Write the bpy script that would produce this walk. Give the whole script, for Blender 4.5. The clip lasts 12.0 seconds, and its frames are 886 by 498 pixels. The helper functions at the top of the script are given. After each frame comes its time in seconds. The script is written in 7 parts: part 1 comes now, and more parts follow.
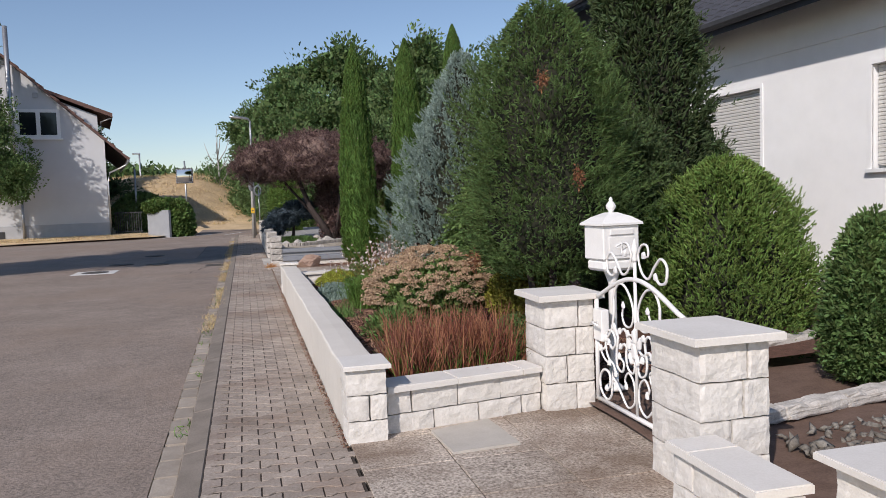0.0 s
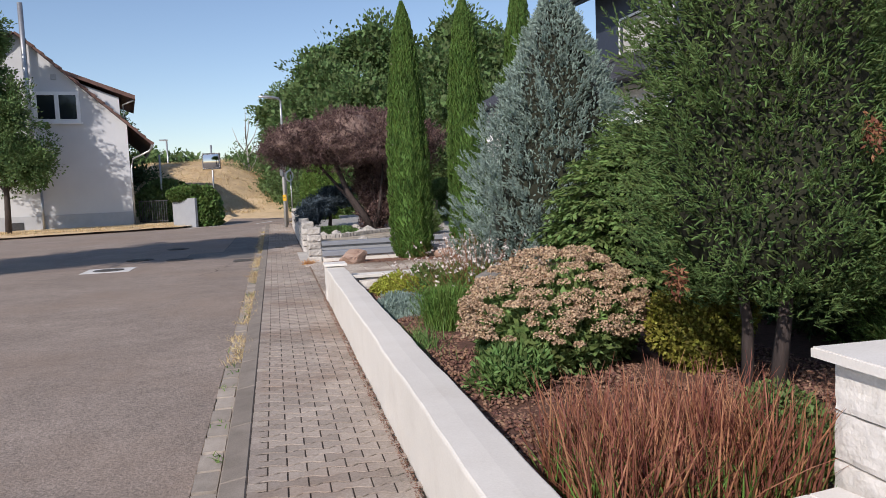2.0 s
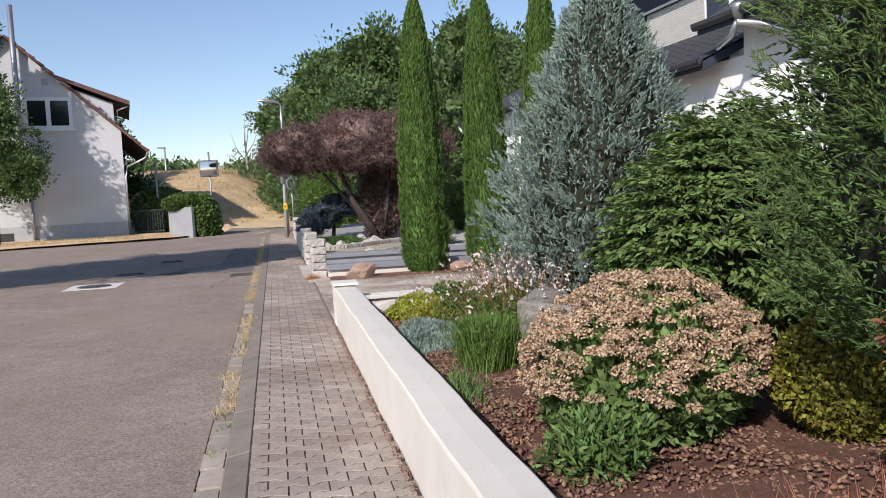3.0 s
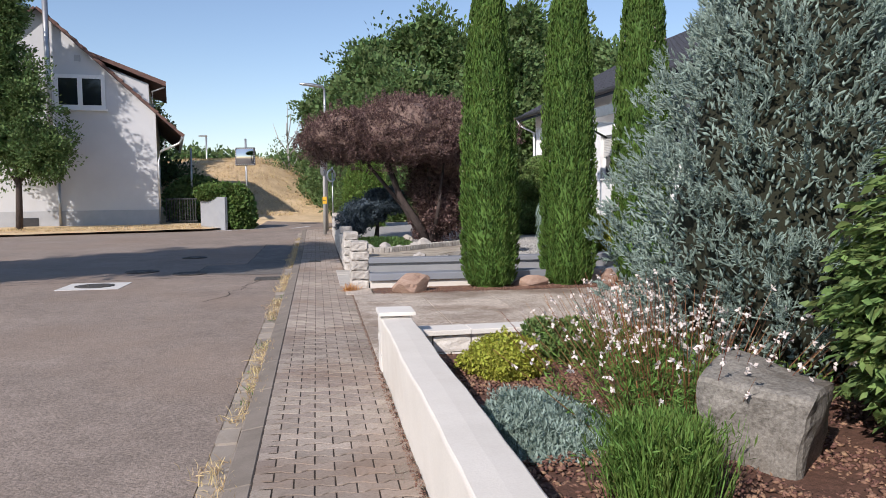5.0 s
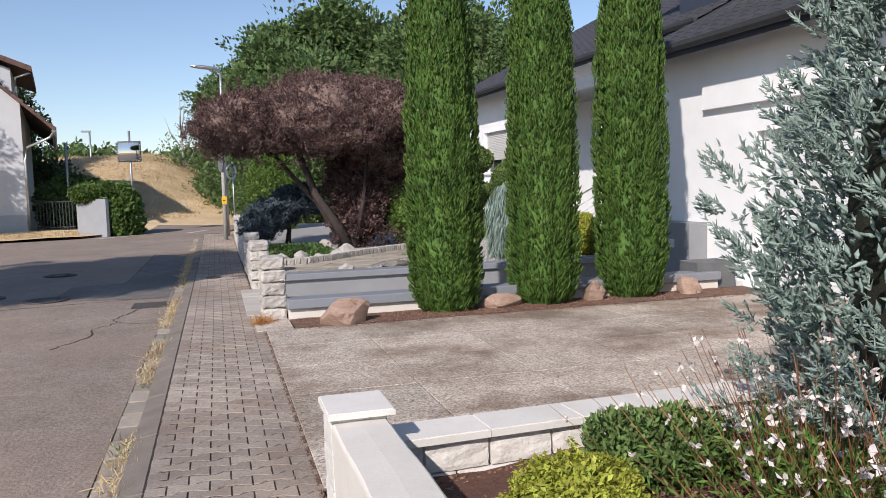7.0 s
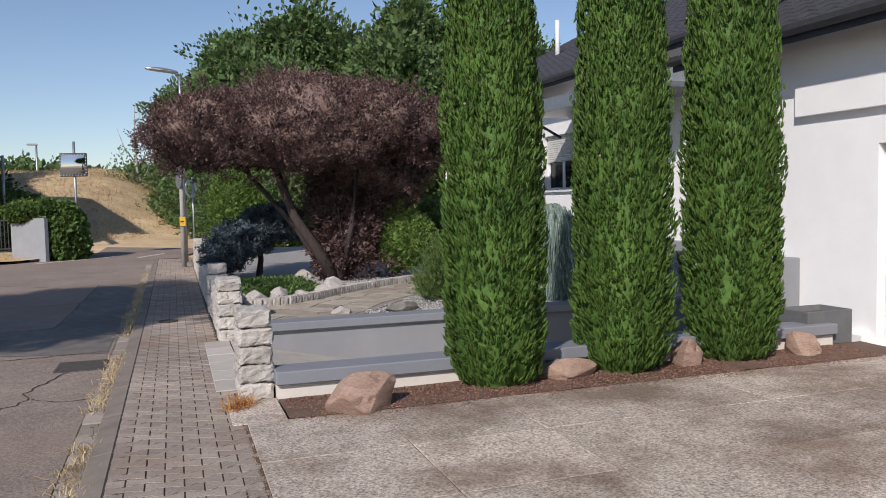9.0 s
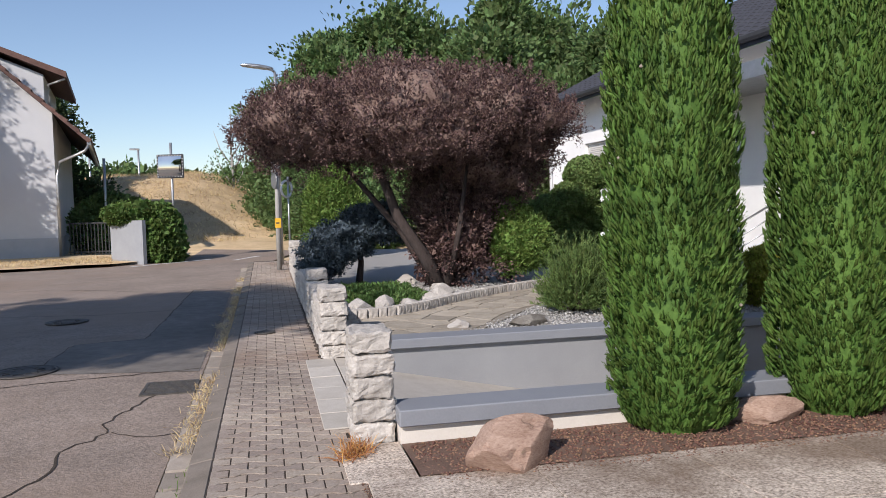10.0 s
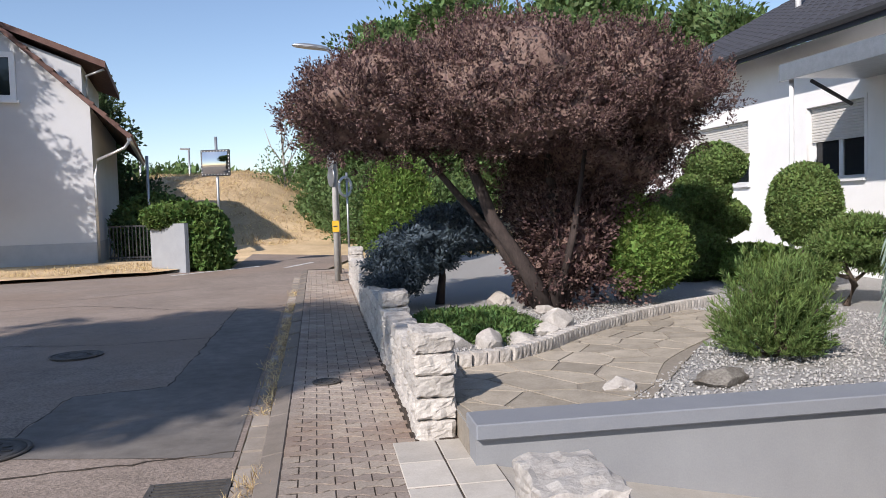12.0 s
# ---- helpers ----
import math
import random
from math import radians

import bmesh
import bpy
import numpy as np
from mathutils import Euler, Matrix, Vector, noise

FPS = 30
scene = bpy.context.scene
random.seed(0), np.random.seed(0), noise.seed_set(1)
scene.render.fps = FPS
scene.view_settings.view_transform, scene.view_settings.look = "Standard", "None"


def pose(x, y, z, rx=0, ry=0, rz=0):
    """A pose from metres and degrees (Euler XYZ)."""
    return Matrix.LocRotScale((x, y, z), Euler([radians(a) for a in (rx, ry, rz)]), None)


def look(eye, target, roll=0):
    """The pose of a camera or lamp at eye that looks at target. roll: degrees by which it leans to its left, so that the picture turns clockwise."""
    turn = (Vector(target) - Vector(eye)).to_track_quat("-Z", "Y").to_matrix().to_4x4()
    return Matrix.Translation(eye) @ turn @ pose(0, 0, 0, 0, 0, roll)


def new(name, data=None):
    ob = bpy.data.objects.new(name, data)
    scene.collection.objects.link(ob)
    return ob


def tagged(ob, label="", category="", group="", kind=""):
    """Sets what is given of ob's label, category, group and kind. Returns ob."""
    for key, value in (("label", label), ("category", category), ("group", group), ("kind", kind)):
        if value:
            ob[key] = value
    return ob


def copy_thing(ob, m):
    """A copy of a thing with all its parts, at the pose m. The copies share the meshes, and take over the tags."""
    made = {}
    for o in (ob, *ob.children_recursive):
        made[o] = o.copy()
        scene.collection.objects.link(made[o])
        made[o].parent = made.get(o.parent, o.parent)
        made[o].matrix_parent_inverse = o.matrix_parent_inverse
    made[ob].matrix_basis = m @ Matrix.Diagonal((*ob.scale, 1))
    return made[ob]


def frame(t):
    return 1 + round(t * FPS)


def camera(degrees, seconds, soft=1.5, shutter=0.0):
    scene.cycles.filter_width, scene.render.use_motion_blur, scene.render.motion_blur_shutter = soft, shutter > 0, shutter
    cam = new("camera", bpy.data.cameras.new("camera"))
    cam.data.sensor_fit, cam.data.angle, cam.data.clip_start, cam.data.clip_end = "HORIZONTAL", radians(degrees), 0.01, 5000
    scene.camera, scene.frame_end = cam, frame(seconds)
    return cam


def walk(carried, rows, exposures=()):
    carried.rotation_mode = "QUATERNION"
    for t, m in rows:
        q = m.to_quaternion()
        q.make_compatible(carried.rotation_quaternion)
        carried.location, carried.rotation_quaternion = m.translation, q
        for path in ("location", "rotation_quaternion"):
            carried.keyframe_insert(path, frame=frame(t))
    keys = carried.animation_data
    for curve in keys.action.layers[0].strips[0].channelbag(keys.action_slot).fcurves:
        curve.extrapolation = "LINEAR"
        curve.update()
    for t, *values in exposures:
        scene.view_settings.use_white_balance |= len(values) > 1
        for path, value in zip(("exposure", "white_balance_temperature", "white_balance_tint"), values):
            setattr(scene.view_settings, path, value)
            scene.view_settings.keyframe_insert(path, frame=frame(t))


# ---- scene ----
cam = camera(59.7, 12.0, soft=0.9)
METRES, EYE, TILT, LEAN, TURN = 17.0, 1.53, 0.35, 0.0, -14.3
ROWS = [
    (0.0, 0.0, 0.0, 0.0, -0.15, -4.19, 1.99),
    (0.5, -0.0089, 0.0425, -0.0017, 1.79, -4.26, 2.15),
    (1.0, -0.0186, 0.0854, -0.0035, 1.77, -5.85, 1.85),
    (1.5, -0.032, 0.1229, -0.0025, 1.91, -5.73, 1.82),
    (2.0, -0.0458, 0.1612, -0.002, 1.89, -5.15, 2.46),
    (2.5, -0.0574, 0.202, -0.0022, 1.86, -4.66, 2.74),
    (4.5, -0.0892, 0.3617, -0.0035, 2.74, -4.48, 2.06),
    (5.0, -0.0995, 0.4025, -0.0055, 4.96, -4.54, 0.56),
    (5.5, -0.1085, 0.4437, -0.0073, 4.8, -5.15, 0.36),
    (6.0, -0.1176, 0.486, -0.0072, 2.9, -5.12, 2.39),
    (6.5, -0.1278, 0.5296, -0.0069, 0.51, -5.3, 2.35),
    (8.5, -0.1679, 0.6845, -0.0028, -7.05, -3.89, 0.87),
    (9.0, -0.178, 0.725, -0.0036, -5.0, -3.6, 1.01),
    (9.5, -0.19, 0.7639, -0.005, -0.4, -3.35, 1.41),
    (10.0, -0.2011, 0.8053, -0.0061, 1.39, -3.38, 1.45),
    (10.5, -0.2139, 0.8443, -0.0067, 4.52, -3.26, 1.45),
    (11.0, -0.224, 0.8851, -0.0069, 4.78, -3.32, 1.45),
    (11.5, -0.2357, 0.926, -0.0054, 4.88, -3.31, 1.48),
    (12.0, -0.2482, 0.9666, -0.0053, 5.03, -3.3, 1.76),
]
walk(cam, [(t, pose(0, 0, EYE, TILT, LEAN, TURN) @ pose(METRES * x, METRES * y, METRES * z, 90 + pitch, roll, yaw)) for t, x, y, z, yaw, pitch, roll in ROWS],
     [(0.0, 0.08, 6550, 15), (1.5, 0.2, 6550, 15), (3.0, 0.45, 6550, 15), (6.5, 0.45, 6550, 15), (8.4, 0.1, 6550, 15), (9.2, 0.14, 6550, 15), (10.5, 0.5, 6550, 15), (12.0, 0.56, 6550, 15)])

# ---- world, sun and exposure ----
SUN_FROM = Vector((-0.98, -1.16, 1.06)).normalized()
world = bpy.data.worlds.new("sky_world")
scene.world = world
world.use_nodes = True
wn = world.node_tree.nodes
sky = wn.new("ShaderNodeTexSky")
sky.sky_type, sky.sun_disc, sky.altitude = "NISHITA", False, 600
sky.sun_elevation = math.asin(SUN_FROM.z)
sky.sun_rotation = math.atan2(SUN_FROM.x, SUN_FROM.y)
sky.dust_density, sky.air_density, sky.ozone_density = 0.5, 1.0, 2.0
wn["Background"].inputs["Strength"].default_value = 0.105
world.node_tree.links.new(sky.outputs[0], wn["Background"].inputs["Color"])
sun_data = bpy.data.lights.new("sun", "SUN")
sun_data.energy, sun_data.angle, sun_data.color = 3.5, radians(0.8), (1.0, 0.94, 0.86)
sun = new("sun", sun_data)
sun.matrix_world = look(SUN_FROM * 50, (0, 0, 0))


# ---- materials ----
def material(name, low, high, scale=8.0, rough=0.8, bump=0.3, fine=60.0, metal=0.0, spread=0.0, island=False, big=0.0, stretch=None, spec=0.4, trans=0.0, grain=0.45, stain=None):
    """Two-scale noise between two colours, fine bump; spread: how far single pieces differ; big: strength of wide stains."""
    m = bpy.data.materials.new(name)
    m.use_nodes = True
    nt = m.node_tree
    n, l = nt.nodes, nt.links
    b = n["Principled BSDF"]
    geo = n.new("ShaderNodeNewGeometry")
    vec = geo.outputs["Position"]
    if stretch:
        mp = n.new("ShaderNodeMapping")
        mp.inputs["Scale"].default_value = stretch
        l.new(vec, mp.inputs["Vector"])
        vec = mp.outputs[0]
    def tex(s, detail):
        t = n.new("ShaderNodeTexNoise")
        t.inputs["Scale"].default_value, t.inputs["Detail"].default_value = s, detail
        t.inputs["Roughness"].default_value = 0.65
        l.new(vec, t.inputs["Vector"])
        return t
    a, f = tex(scale, 5), tex(fine, 3)
    mixf = n.new("ShaderNodeMix")
    mixf.inputs[0].default_value = grain
    l.new(a.outputs[0], mixf.inputs[2]); l.new(f.outputs[0], mixf.inputs[3])
    ramp = n.new("ShaderNodeMapRange")
    ramp.inputs[1].default_value, ramp.inputs[2].default_value = 0.33, 0.67
    l.new(mixf.outputs[0], ramp.inputs[0])
    col = n.new("ShaderNodeMix"); col.data_type = "RGBA"
    col.inputs[6].default_value, col.inputs[7].default_value = (*low, 1), (*high, 1)
    l.new(ramp.outputs[0], col.inputs[0])
    out = col.outputs[2]
    if big:
        w = tex(scale * 0.13, 4)
        r2 = n.new("ShaderNodeMapRange")
        r2.inputs[1].default_value, r2.inputs[2].default_value, r2.inputs[3].default_value, r2.inputs[4].default_value = 0.35, 0.65, 1 - big, 1 + big * 0.6
        l.new(w.outputs[0], r2.inputs[0])
        h2 = n.new("ShaderNodeHueSaturation")
        l.new(r2.outputs[0], h2.inputs["Value"]); l.new(out, h2.inputs["Color"])
        out = h2.outputs[0]
    if stain:
        w = tex(stain[1], 6)
        r4 = n.new("ShaderNodeMapRange")
        r4.inputs[1].default_value, r4.inputs[2].default_value, r4.inputs[4].default_value = stain[2], stain[3], stain[4]
        l.new(w.outputs[0], r4.inputs[0])
        mx = n.new("ShaderNodeMix"); mx.data_type = "RGBA"
        mx.inputs[7].default_value = (*stain[0], 1)
        l.new(r4.outputs[0], mx.inputs[0]); l.new(out, mx.inputs[6])
        out = mx.outputs[2]
    if spread:
        h = n.new("ShaderNodeHueSaturation")
        r = n.new("ShaderNodeMapRange")
        src = geo.outputs["Random Per Island"] if island else n.new("ShaderNodeObjectInfo").outputs["Random"]
        r.inputs[3].default_value, r.inputs[4].default_value = 1 - spread, 1 + spread
        l.new(src, r.inputs[0]); l.new(r.outputs[0], h.inputs["Value"]); l.new(out, h.inputs["Color"])
        if island:
            r3 = n.new("ShaderNodeMapRange")
            r3.inputs[3].default_value, r3.inputs[4].default_value = 0.5 - spread * 0.05, 0.5 + spread * 0.05
            l.new(src, r3.inputs[0]); l.new(r3.outputs[0], h.inputs["Hue"])
        out = h.outputs[0]
    l.new(out, b.inputs["Base Color"])
    b.inputs["Roughness"].default_value, b.inputs["Metallic"].default_value = rough, metal
    b.inputs["Specular IOR Level"].default_value = spec
    if bump:
        bp = n.new("ShaderNodeBump")
        bp.inputs["Strength"].default_value, bp.inputs["Distance"].default_value = bump, 0.01
        l.new(mixf.outputs[0], bp.inputs["Height"]); l.new(bp.outputs[0], b.inputs["Normal"])
    if trans:
        tr = n.new("ShaderNodeBsdfTranslucent")
        l.new(out, tr.inputs["Color"])
        ms = n.new("ShaderNodeMixShader")
        ms.inputs[0].default_value = trans
        l.new(b.outputs[0], ms.inputs[1]); l.new(tr.outputs[0], ms.inputs[2])
        l.new(ms.outputs[0], n["Material Output"].inputs["Surface"])
    return m


def leafy(name, low, high, spread=0.42, trans=0.3, scale=3.0):
    return material(name, low, high, scale=scale, rough=0.6, bump=0, fine=25, spread=spread, island=True, spec=0.25, trans=trans)


ASPHALT = material("asphalt", (0.16, 0.13, 0.108), (0.40, 0.325, 0.275), 5, 0.92, 1.0, 48, big=0.14, grain=0.78, stain=((0.29, 0.215, 0.165), 0.25, 0.46, 0.62, 0.5))
PATCH = material("asphalt_patch", (0.13, 0.118, 0.108), (0.24, 0.22, 0.20), 6, 0.92, 0.5, 200, big=0.15)
PAVER = material("concrete_paver", (0.26, 0.215, 0.178), (0.46, 0.39, 0.335), 3, 0.9, 0.7, 60, spread=0.16, big=0.2, grain=0.65, stain=((0.23, 0.15, 0.105), 0.7, 0.5, 0.66, 0.55))
PAVER_FAR = material("concrete_paver_far", (0.26, 0.215, 0.178), (0.46, 0.39, 0.335), 3, 0.9, 0.7, 60, spread=0.16, island=True, big=0.2, grain=0.65, stain=((0.23, 0.15, 0.105), 0.7, 0.5, 0.66, 0.55))
JOINT = material("joint_sand", (0.035, 0.027, 0.02), (0.085, 0.065, 0.05), 9, 0.95, 0.4, 120)
KERB = material("kerb_concrete", (0.16, 0.135, 0.11), (0.28, 0.24, 0.205), 4, 0.9, 0.35, 120, spread=0.07)
GUTTER = material("gutter_stone", (0.27, 0.23, 0.19), (0.42, 0.365, 0.31), 5, 0.9, 0.4, 120, spread=0.2)
WHITE = material("white_render", (0.66, 0.62, 0.56), (0.76, 0.72, 0.66), 2.5, 0.85, 0.2, 90, big=0.06, stain=((0.46, 0.39, 0.32), 1.1, 0.54, 0.76, 0.4))
CAPSTONE = material("white_capstone", (0.66, 0.63, 0.58), (0.78, 0.75, 0.71), 4, 0.75, 0.12, 90, spread=0.03)
SPLIT = material("split_block", (0.60, 0.57, 0.52), (0.79, 0.76, 0.72), 14, 0.9, 1.0, 45, spread=0.05)
GRANITE = material("granite", (0.34, 0.31, 0.28), (0.62, 0.59, 0.55), 9, 0.9, 1.0, 60, spread=0.16)
GRANITE_FAR = material("granite_far", (0.34, 0.31, 0.28), (0.62, 0.59, 0.55), 9, 0.9, 1.0, 60, spread=0.16, island=True)
HOUSE = material("house_plaster", (0.84, 0.845, 0.85), (0.91, 0.915, 0.92), 3, 0.9, 0.25, 160, big=0.04)
LHOUSE = material("grey_white_plaster", (0.56, 0.575, 0.60), (0.64, 0.655, 0.68), 0.8, 0.9, 0.2, 90, big=0.06)
PLINTH = material("grey_plinth", (0.36, 0.375, 0.40), (0.45, 0.465, 0.49), 3, 0.85, 0.2, 80)
BLUEGREY = material("blue_grey_paint", (0.22, 0.235, 0.265), (0.265, 0.28, 0.31), 2, 0.55, 0.08, 80, big=0.05)
GREYWALL = material("grey_wall_paint", (0.25, 0.258, 0.275), (0.30, 0.31, 0.325), 2, 0.7, 0.1, 90, big=0.06)
ROOF = material("dark_roof_tile", (0.035, 0.035, 0.04), (0.075, 0.075, 0.085), 5, 0.6, 0.3, 60, spread=0.15)
REDROOF = material("brown_roof_tile", (0.10, 0.055, 0.045), (0.19, 0.11, 0.09), 5, 0.8, 0.3, 60, spread=0.2)
DARKWOOD = material("dark_cladding", (0.028, 0.035, 0.055), (0.05, 0.062, 0.092), 5, 0.6, 0.2, 60, stretch=(8, 8, 1))
SHUTTER = material("shutter_slat", (0.55, 0.54, 0.52), (0.66, 0.65, 0.62), 6, 0.5, 0.05, 60)
PVC = material("white_pvc", (0.74, 0.75, 0.76), (0.82, 0.83, 0.84), 6, 0.35, 0.02, 60)
METAL = material("galvanised", (0.38, 0.39, 0.40), (0.52, 0.53, 0.54), 9, 0.4, 0.08, 80, metal=0.8)
IRON = material("cast_iron", (0.06, 0.055, 0.05), (0.13, 0.12, 0.11), 14, 0.65, 0.5, 70, metal=0.3)
WHITEIRON = material("white_enamel", (0.78, 0.77, 0.75), (0.86, 0.85, 0.83), 12, 0.4, 0.1, 80)
DARKIRON = material("dark_metal", (0.03, 0.032, 0.036), (0.06, 0.06, 0.066), 12, 0.5, 0.1, 80)
MULCH = material("bark_mulch_ground", (0.06, 0.03, 0.02), (0.17, 0.085, 0.06), 16, 0.95, 1.0, 60)
BARKCHIP = material("bark_chip", (0.12, 0.06, 0.042), (0.30, 0.17, 0.125), 20, 0.95, 0.4, 90, spread=0.45, island=True)
WASHED = material("washed_aggregate", (0.15, 0.115, 0.09), (0.80, 0.70, 0.60), 4, 0.9, 0.6, 62, spread=0.14, grain=0.85, stain=((0.15, 0.095, 0.06), 0.62, 0.45, 0.6, 0.72))
SOIL = material("dry_soil", (0.10, 0.062, 0.045), (0.20, 0.13, 0.10), 7, 0.95, 0.7, 70)
DRYGRASS = material("dry_grass_ground", (0.50, 0.365, 0.21), (0.76, 0.58, 0.36), 1.2, 0.95, 0.6, 20, big=0.25)
LIGHTSLAB = material("light_slab", (0.42, 0.385, 0.34), (0.56, 0.525, 0.475), 5, 0.85, 0.2, 90, spread=0.1)
GRAVEL = material("white_gravel", (0.20, 0.195, 0.185), (0.46, 0.45, 0.435), 40, 0.9, 1.0, 90)
PEBBLE = material("white_pebble", (0.28, 0.275, 0.265), (0.55, 0.54, 0.525), 30, 0.85, 0.3, 90, spread=0.3, island=True)
FLAG = material("flagstone", (0.28, 0.245, 0.195), (0.49, 0.435, 0.36), 5, 0.85, 0.4, 80, spread=0.2)
ROCKRED = material("red_sandstone", (0.24, 0.145, 0.105), (0.47, 0.34, 0.27), 5, 0.9, 0.8, 40, stretch=(1, 1, 3))
ROCKGREY = material("grey_boulder", (0.10, 0.09, 0.078), (0.33, 0.31, 0.275), 7, 0.9, 1.0, 55, grain=0.6, stain=((0.11, 0.09, 0.07), 2.2, 0.5, 0.62, 0.7))
BARK = material("tree_bark", (0.075, 0.055, 0.042), (0.17, 0.13, 0.10), 10, 0.95, 0.9, 50, stretch=(1, 1, 0.25))
DARKBARK = material("dark_tree_bark", (0.035, 0.027, 0.025), (0.085, 0.065, 0.06), 10, 0.95, 0.9, 50, stretch=(1, 1, 0.25))
POLEGREY = material("grey_concrete_pole", (0.30, 0.29, 0.27), (0.42, 0.41, 0.39), 8, 0.8, 0.2, 70)
YELLOW = material("yellow_sign", (0.75, 0.42, 0.03), (0.82, 0.5, 0.05), 8, 0.5, 0.02, 60)
PAINT = material("road_paint", (0.55, 0.54, 0.52), (0.70, 0.69, 0.67), 8, 0.8, 0.2, 90)
BINWALL = material("grey_bin_wall", (0.26, 0.275, 0.30), (0.33, 0.345, 0.37), 3, 0.85, 0.2, 80)
TERRACOTTA = material("dark_planter", (0.11, 0.115, 0.12), (0.16, 0.165, 0.17), 6, 0.7, 0.1, 60)

CYPRESS = leafy("cypress_leaf", (0.05, 0.105, 0.024), (0.155, 0.26, 0.056), 0.3)
BLUELEAF = leafy("blue_juniper_leaf", (0.165, 0.235, 0.205), (0.45, 0.57, 0.505), 0.3)
DARKLEAF = leafy("dark_conifer_leaf", (0.06, 0.11, 0.036), (0.19, 0.285, 0.095))
THUJA = leafy("thuja_leaf", (0.095, 0.17, 0.04), (0.27, 0.385, 0.10))
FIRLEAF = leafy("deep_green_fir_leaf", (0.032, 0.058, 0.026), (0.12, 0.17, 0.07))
MIDLEAF = leafy("mid_green_leaf", (0.085, 0.145, 0.048), (0.24, 0.33, 0.105))
YELLOWLEAF = leafy("yellow_green_leaf", (0.23, 0.26, 0.035), (0.54, 0.55, 0.1))
GOLDLEAF = leafy("gold_green_leaf", (0.11, 0.125, 0.022), (0.32, 0.29, 0.055))
PURPLE = leafy("purple_leaf", (0.072, 0.043, 0.041), (0.225, 0.14, 0.13), 0.65, 0.12)
SPRUCE = leafy("blue_spruce_needle", (0.028, 0.045, 0.058), (0.115, 0.155, 0.185), 0.35, 0.1)
WOODLEAF = leafy("woodland_leaf", (0.055, 0.105, 0.038), (0.19, 0.275, 0.10), 0.4)
IVY = leafy("ivy_leaf", (0.05, 0.1, 0.028), (0.18, 0.27, 0.07))
GRASS = leafy("green_grass_blade", (0.07, 0.15, 0.03), (0.22, 0.34, 0.085))
REDGRASS = leafy("red_grass_blade", (0.22, 0.075, 0.045), (0.46, 0.215, 0.14))
STRAW = leafy("straw_blade", (0.46, 0.34, 0.18), (0.72, 0.56, 0.34))
ORANGESTRAW = leafy("orange_straw_blade", (0.42, 0.19, 0.07), (0.62, 0.33, 0.14))
HEADS = leafy("faded_flower_head", (0.34, 0.215, 0.13), (0.66, 0.50, 0.35), 0.25, 0.1, 20)
PETAL = leafy("white_petal", (0.74, 0.66, 0.62), (0.86, 0.80, 0.77), 0.1, 0.2)
GROUNDCOVER = leafy("ground_cover_leaf", (0.08, 0.155, 0.045), (0.22, 0.34, 0.11))
DEADLEAF = leafy("brown_dead_sprig", (0.20, 0.085, 0.045), (0.34, 0.16, 0.09))

# Inner twigs, darkened to near black to paint the shade in crown gaps.
TWIG_SHADE = material("twig_gap_shade", (0.012, 0.014, 0.008), (0.032, 0.034, 0.02), 14, 0.95, 0.8, 60)
SANDJOINT = material("sandy_joint", (0.22, 0.195, 0.16), (0.34, 0.30, 0.25), 14, 0.95, 0.6, 90)

GLASS = bpy.data.materials.new("window_glass")
GLASS.use_nodes = True
g = GLASS.node_tree.nodes["Principled BSDF"]
g.inputs["Base Color"].default_value = (0.012, 0.016, 0.022, 1)
g.inputs["Roughness"].default_value = 0.05
MIRROR = bpy.data.materials.new("mirror_glass")
MIRROR.use_nodes = True
g = MIRROR.node_tree.nodes["Principled BSDF"]
g.inputs["Base Color"].default_value = (0.5, 0.52, 0.53, 1)
g.inputs["Metallic"].default_value, g.inputs["Roughness"].default_value = 1.0, 0.04


# ---- mesh helpers ----
def part(name, bm, mat, parent=None, label=""):
    me = bpy.data.meshes.new(name)
    bm.to_mesh(me)
    bm.free()
    me.materials.append(mat)
    ob = new(name, me)
    ob.parent = parent
    if label:
        ob["label"] = label
    return ob


def thing(name, label, category, at=(0, 0, 0), rz=0.0, group="", kind=""):
    ob = new(name)
    ob.matrix_basis = pose(*at, 0, 0, rz)
    ob.empty_display_size = 0.2
    return tagged(ob, label, category, group, kind)


def box(x0, x1, y0, y1, z0, z1, bevel=0.0, bm=None):
    bm = bm or bmesh.new()
    vs = [bm.verts.new(p) for p in ((x0, y0, z0), (x1, y0, z0), (x1, y1, z0), (x0, y1, z0), (x0, y0, z1), (x1, y0, z1), (x1, y1, z1), (x0, y1, z1))]
    fs = [bm.faces.new([vs[i] for i in f]) for f in ((3, 2, 1, 0), (4, 5, 6, 7), (0, 1, 5, 4), (1, 2, 6, 5), (2, 3, 7, 6), (3, 0, 4, 7))]
    if bevel:
        es = list({e for f in fs for e in f.edges})
        bmesh.ops.bevel(bm, geom=es, offset=bevel, segments=1, affect="EDGES")
    return bm


def prism(outline, z0, z1, bm=None):
    """outline: points (x, y), counter-clockwise; an upright prism."""
    bm = bm or bmesh.new()
    a = [bm.verts.new((x, y, z0)) for x, y in outline]
    b = [bm.verts.new((x, y, z1)) for x, y in outline]
    bm.faces.new(a[::-1]); bm.faces.new(b)
    for i in range(len(a)):
        j = (i + 1) % len(a)
        bm.faces.new((a[i], a[j], b[j], b[i]))
    return bm


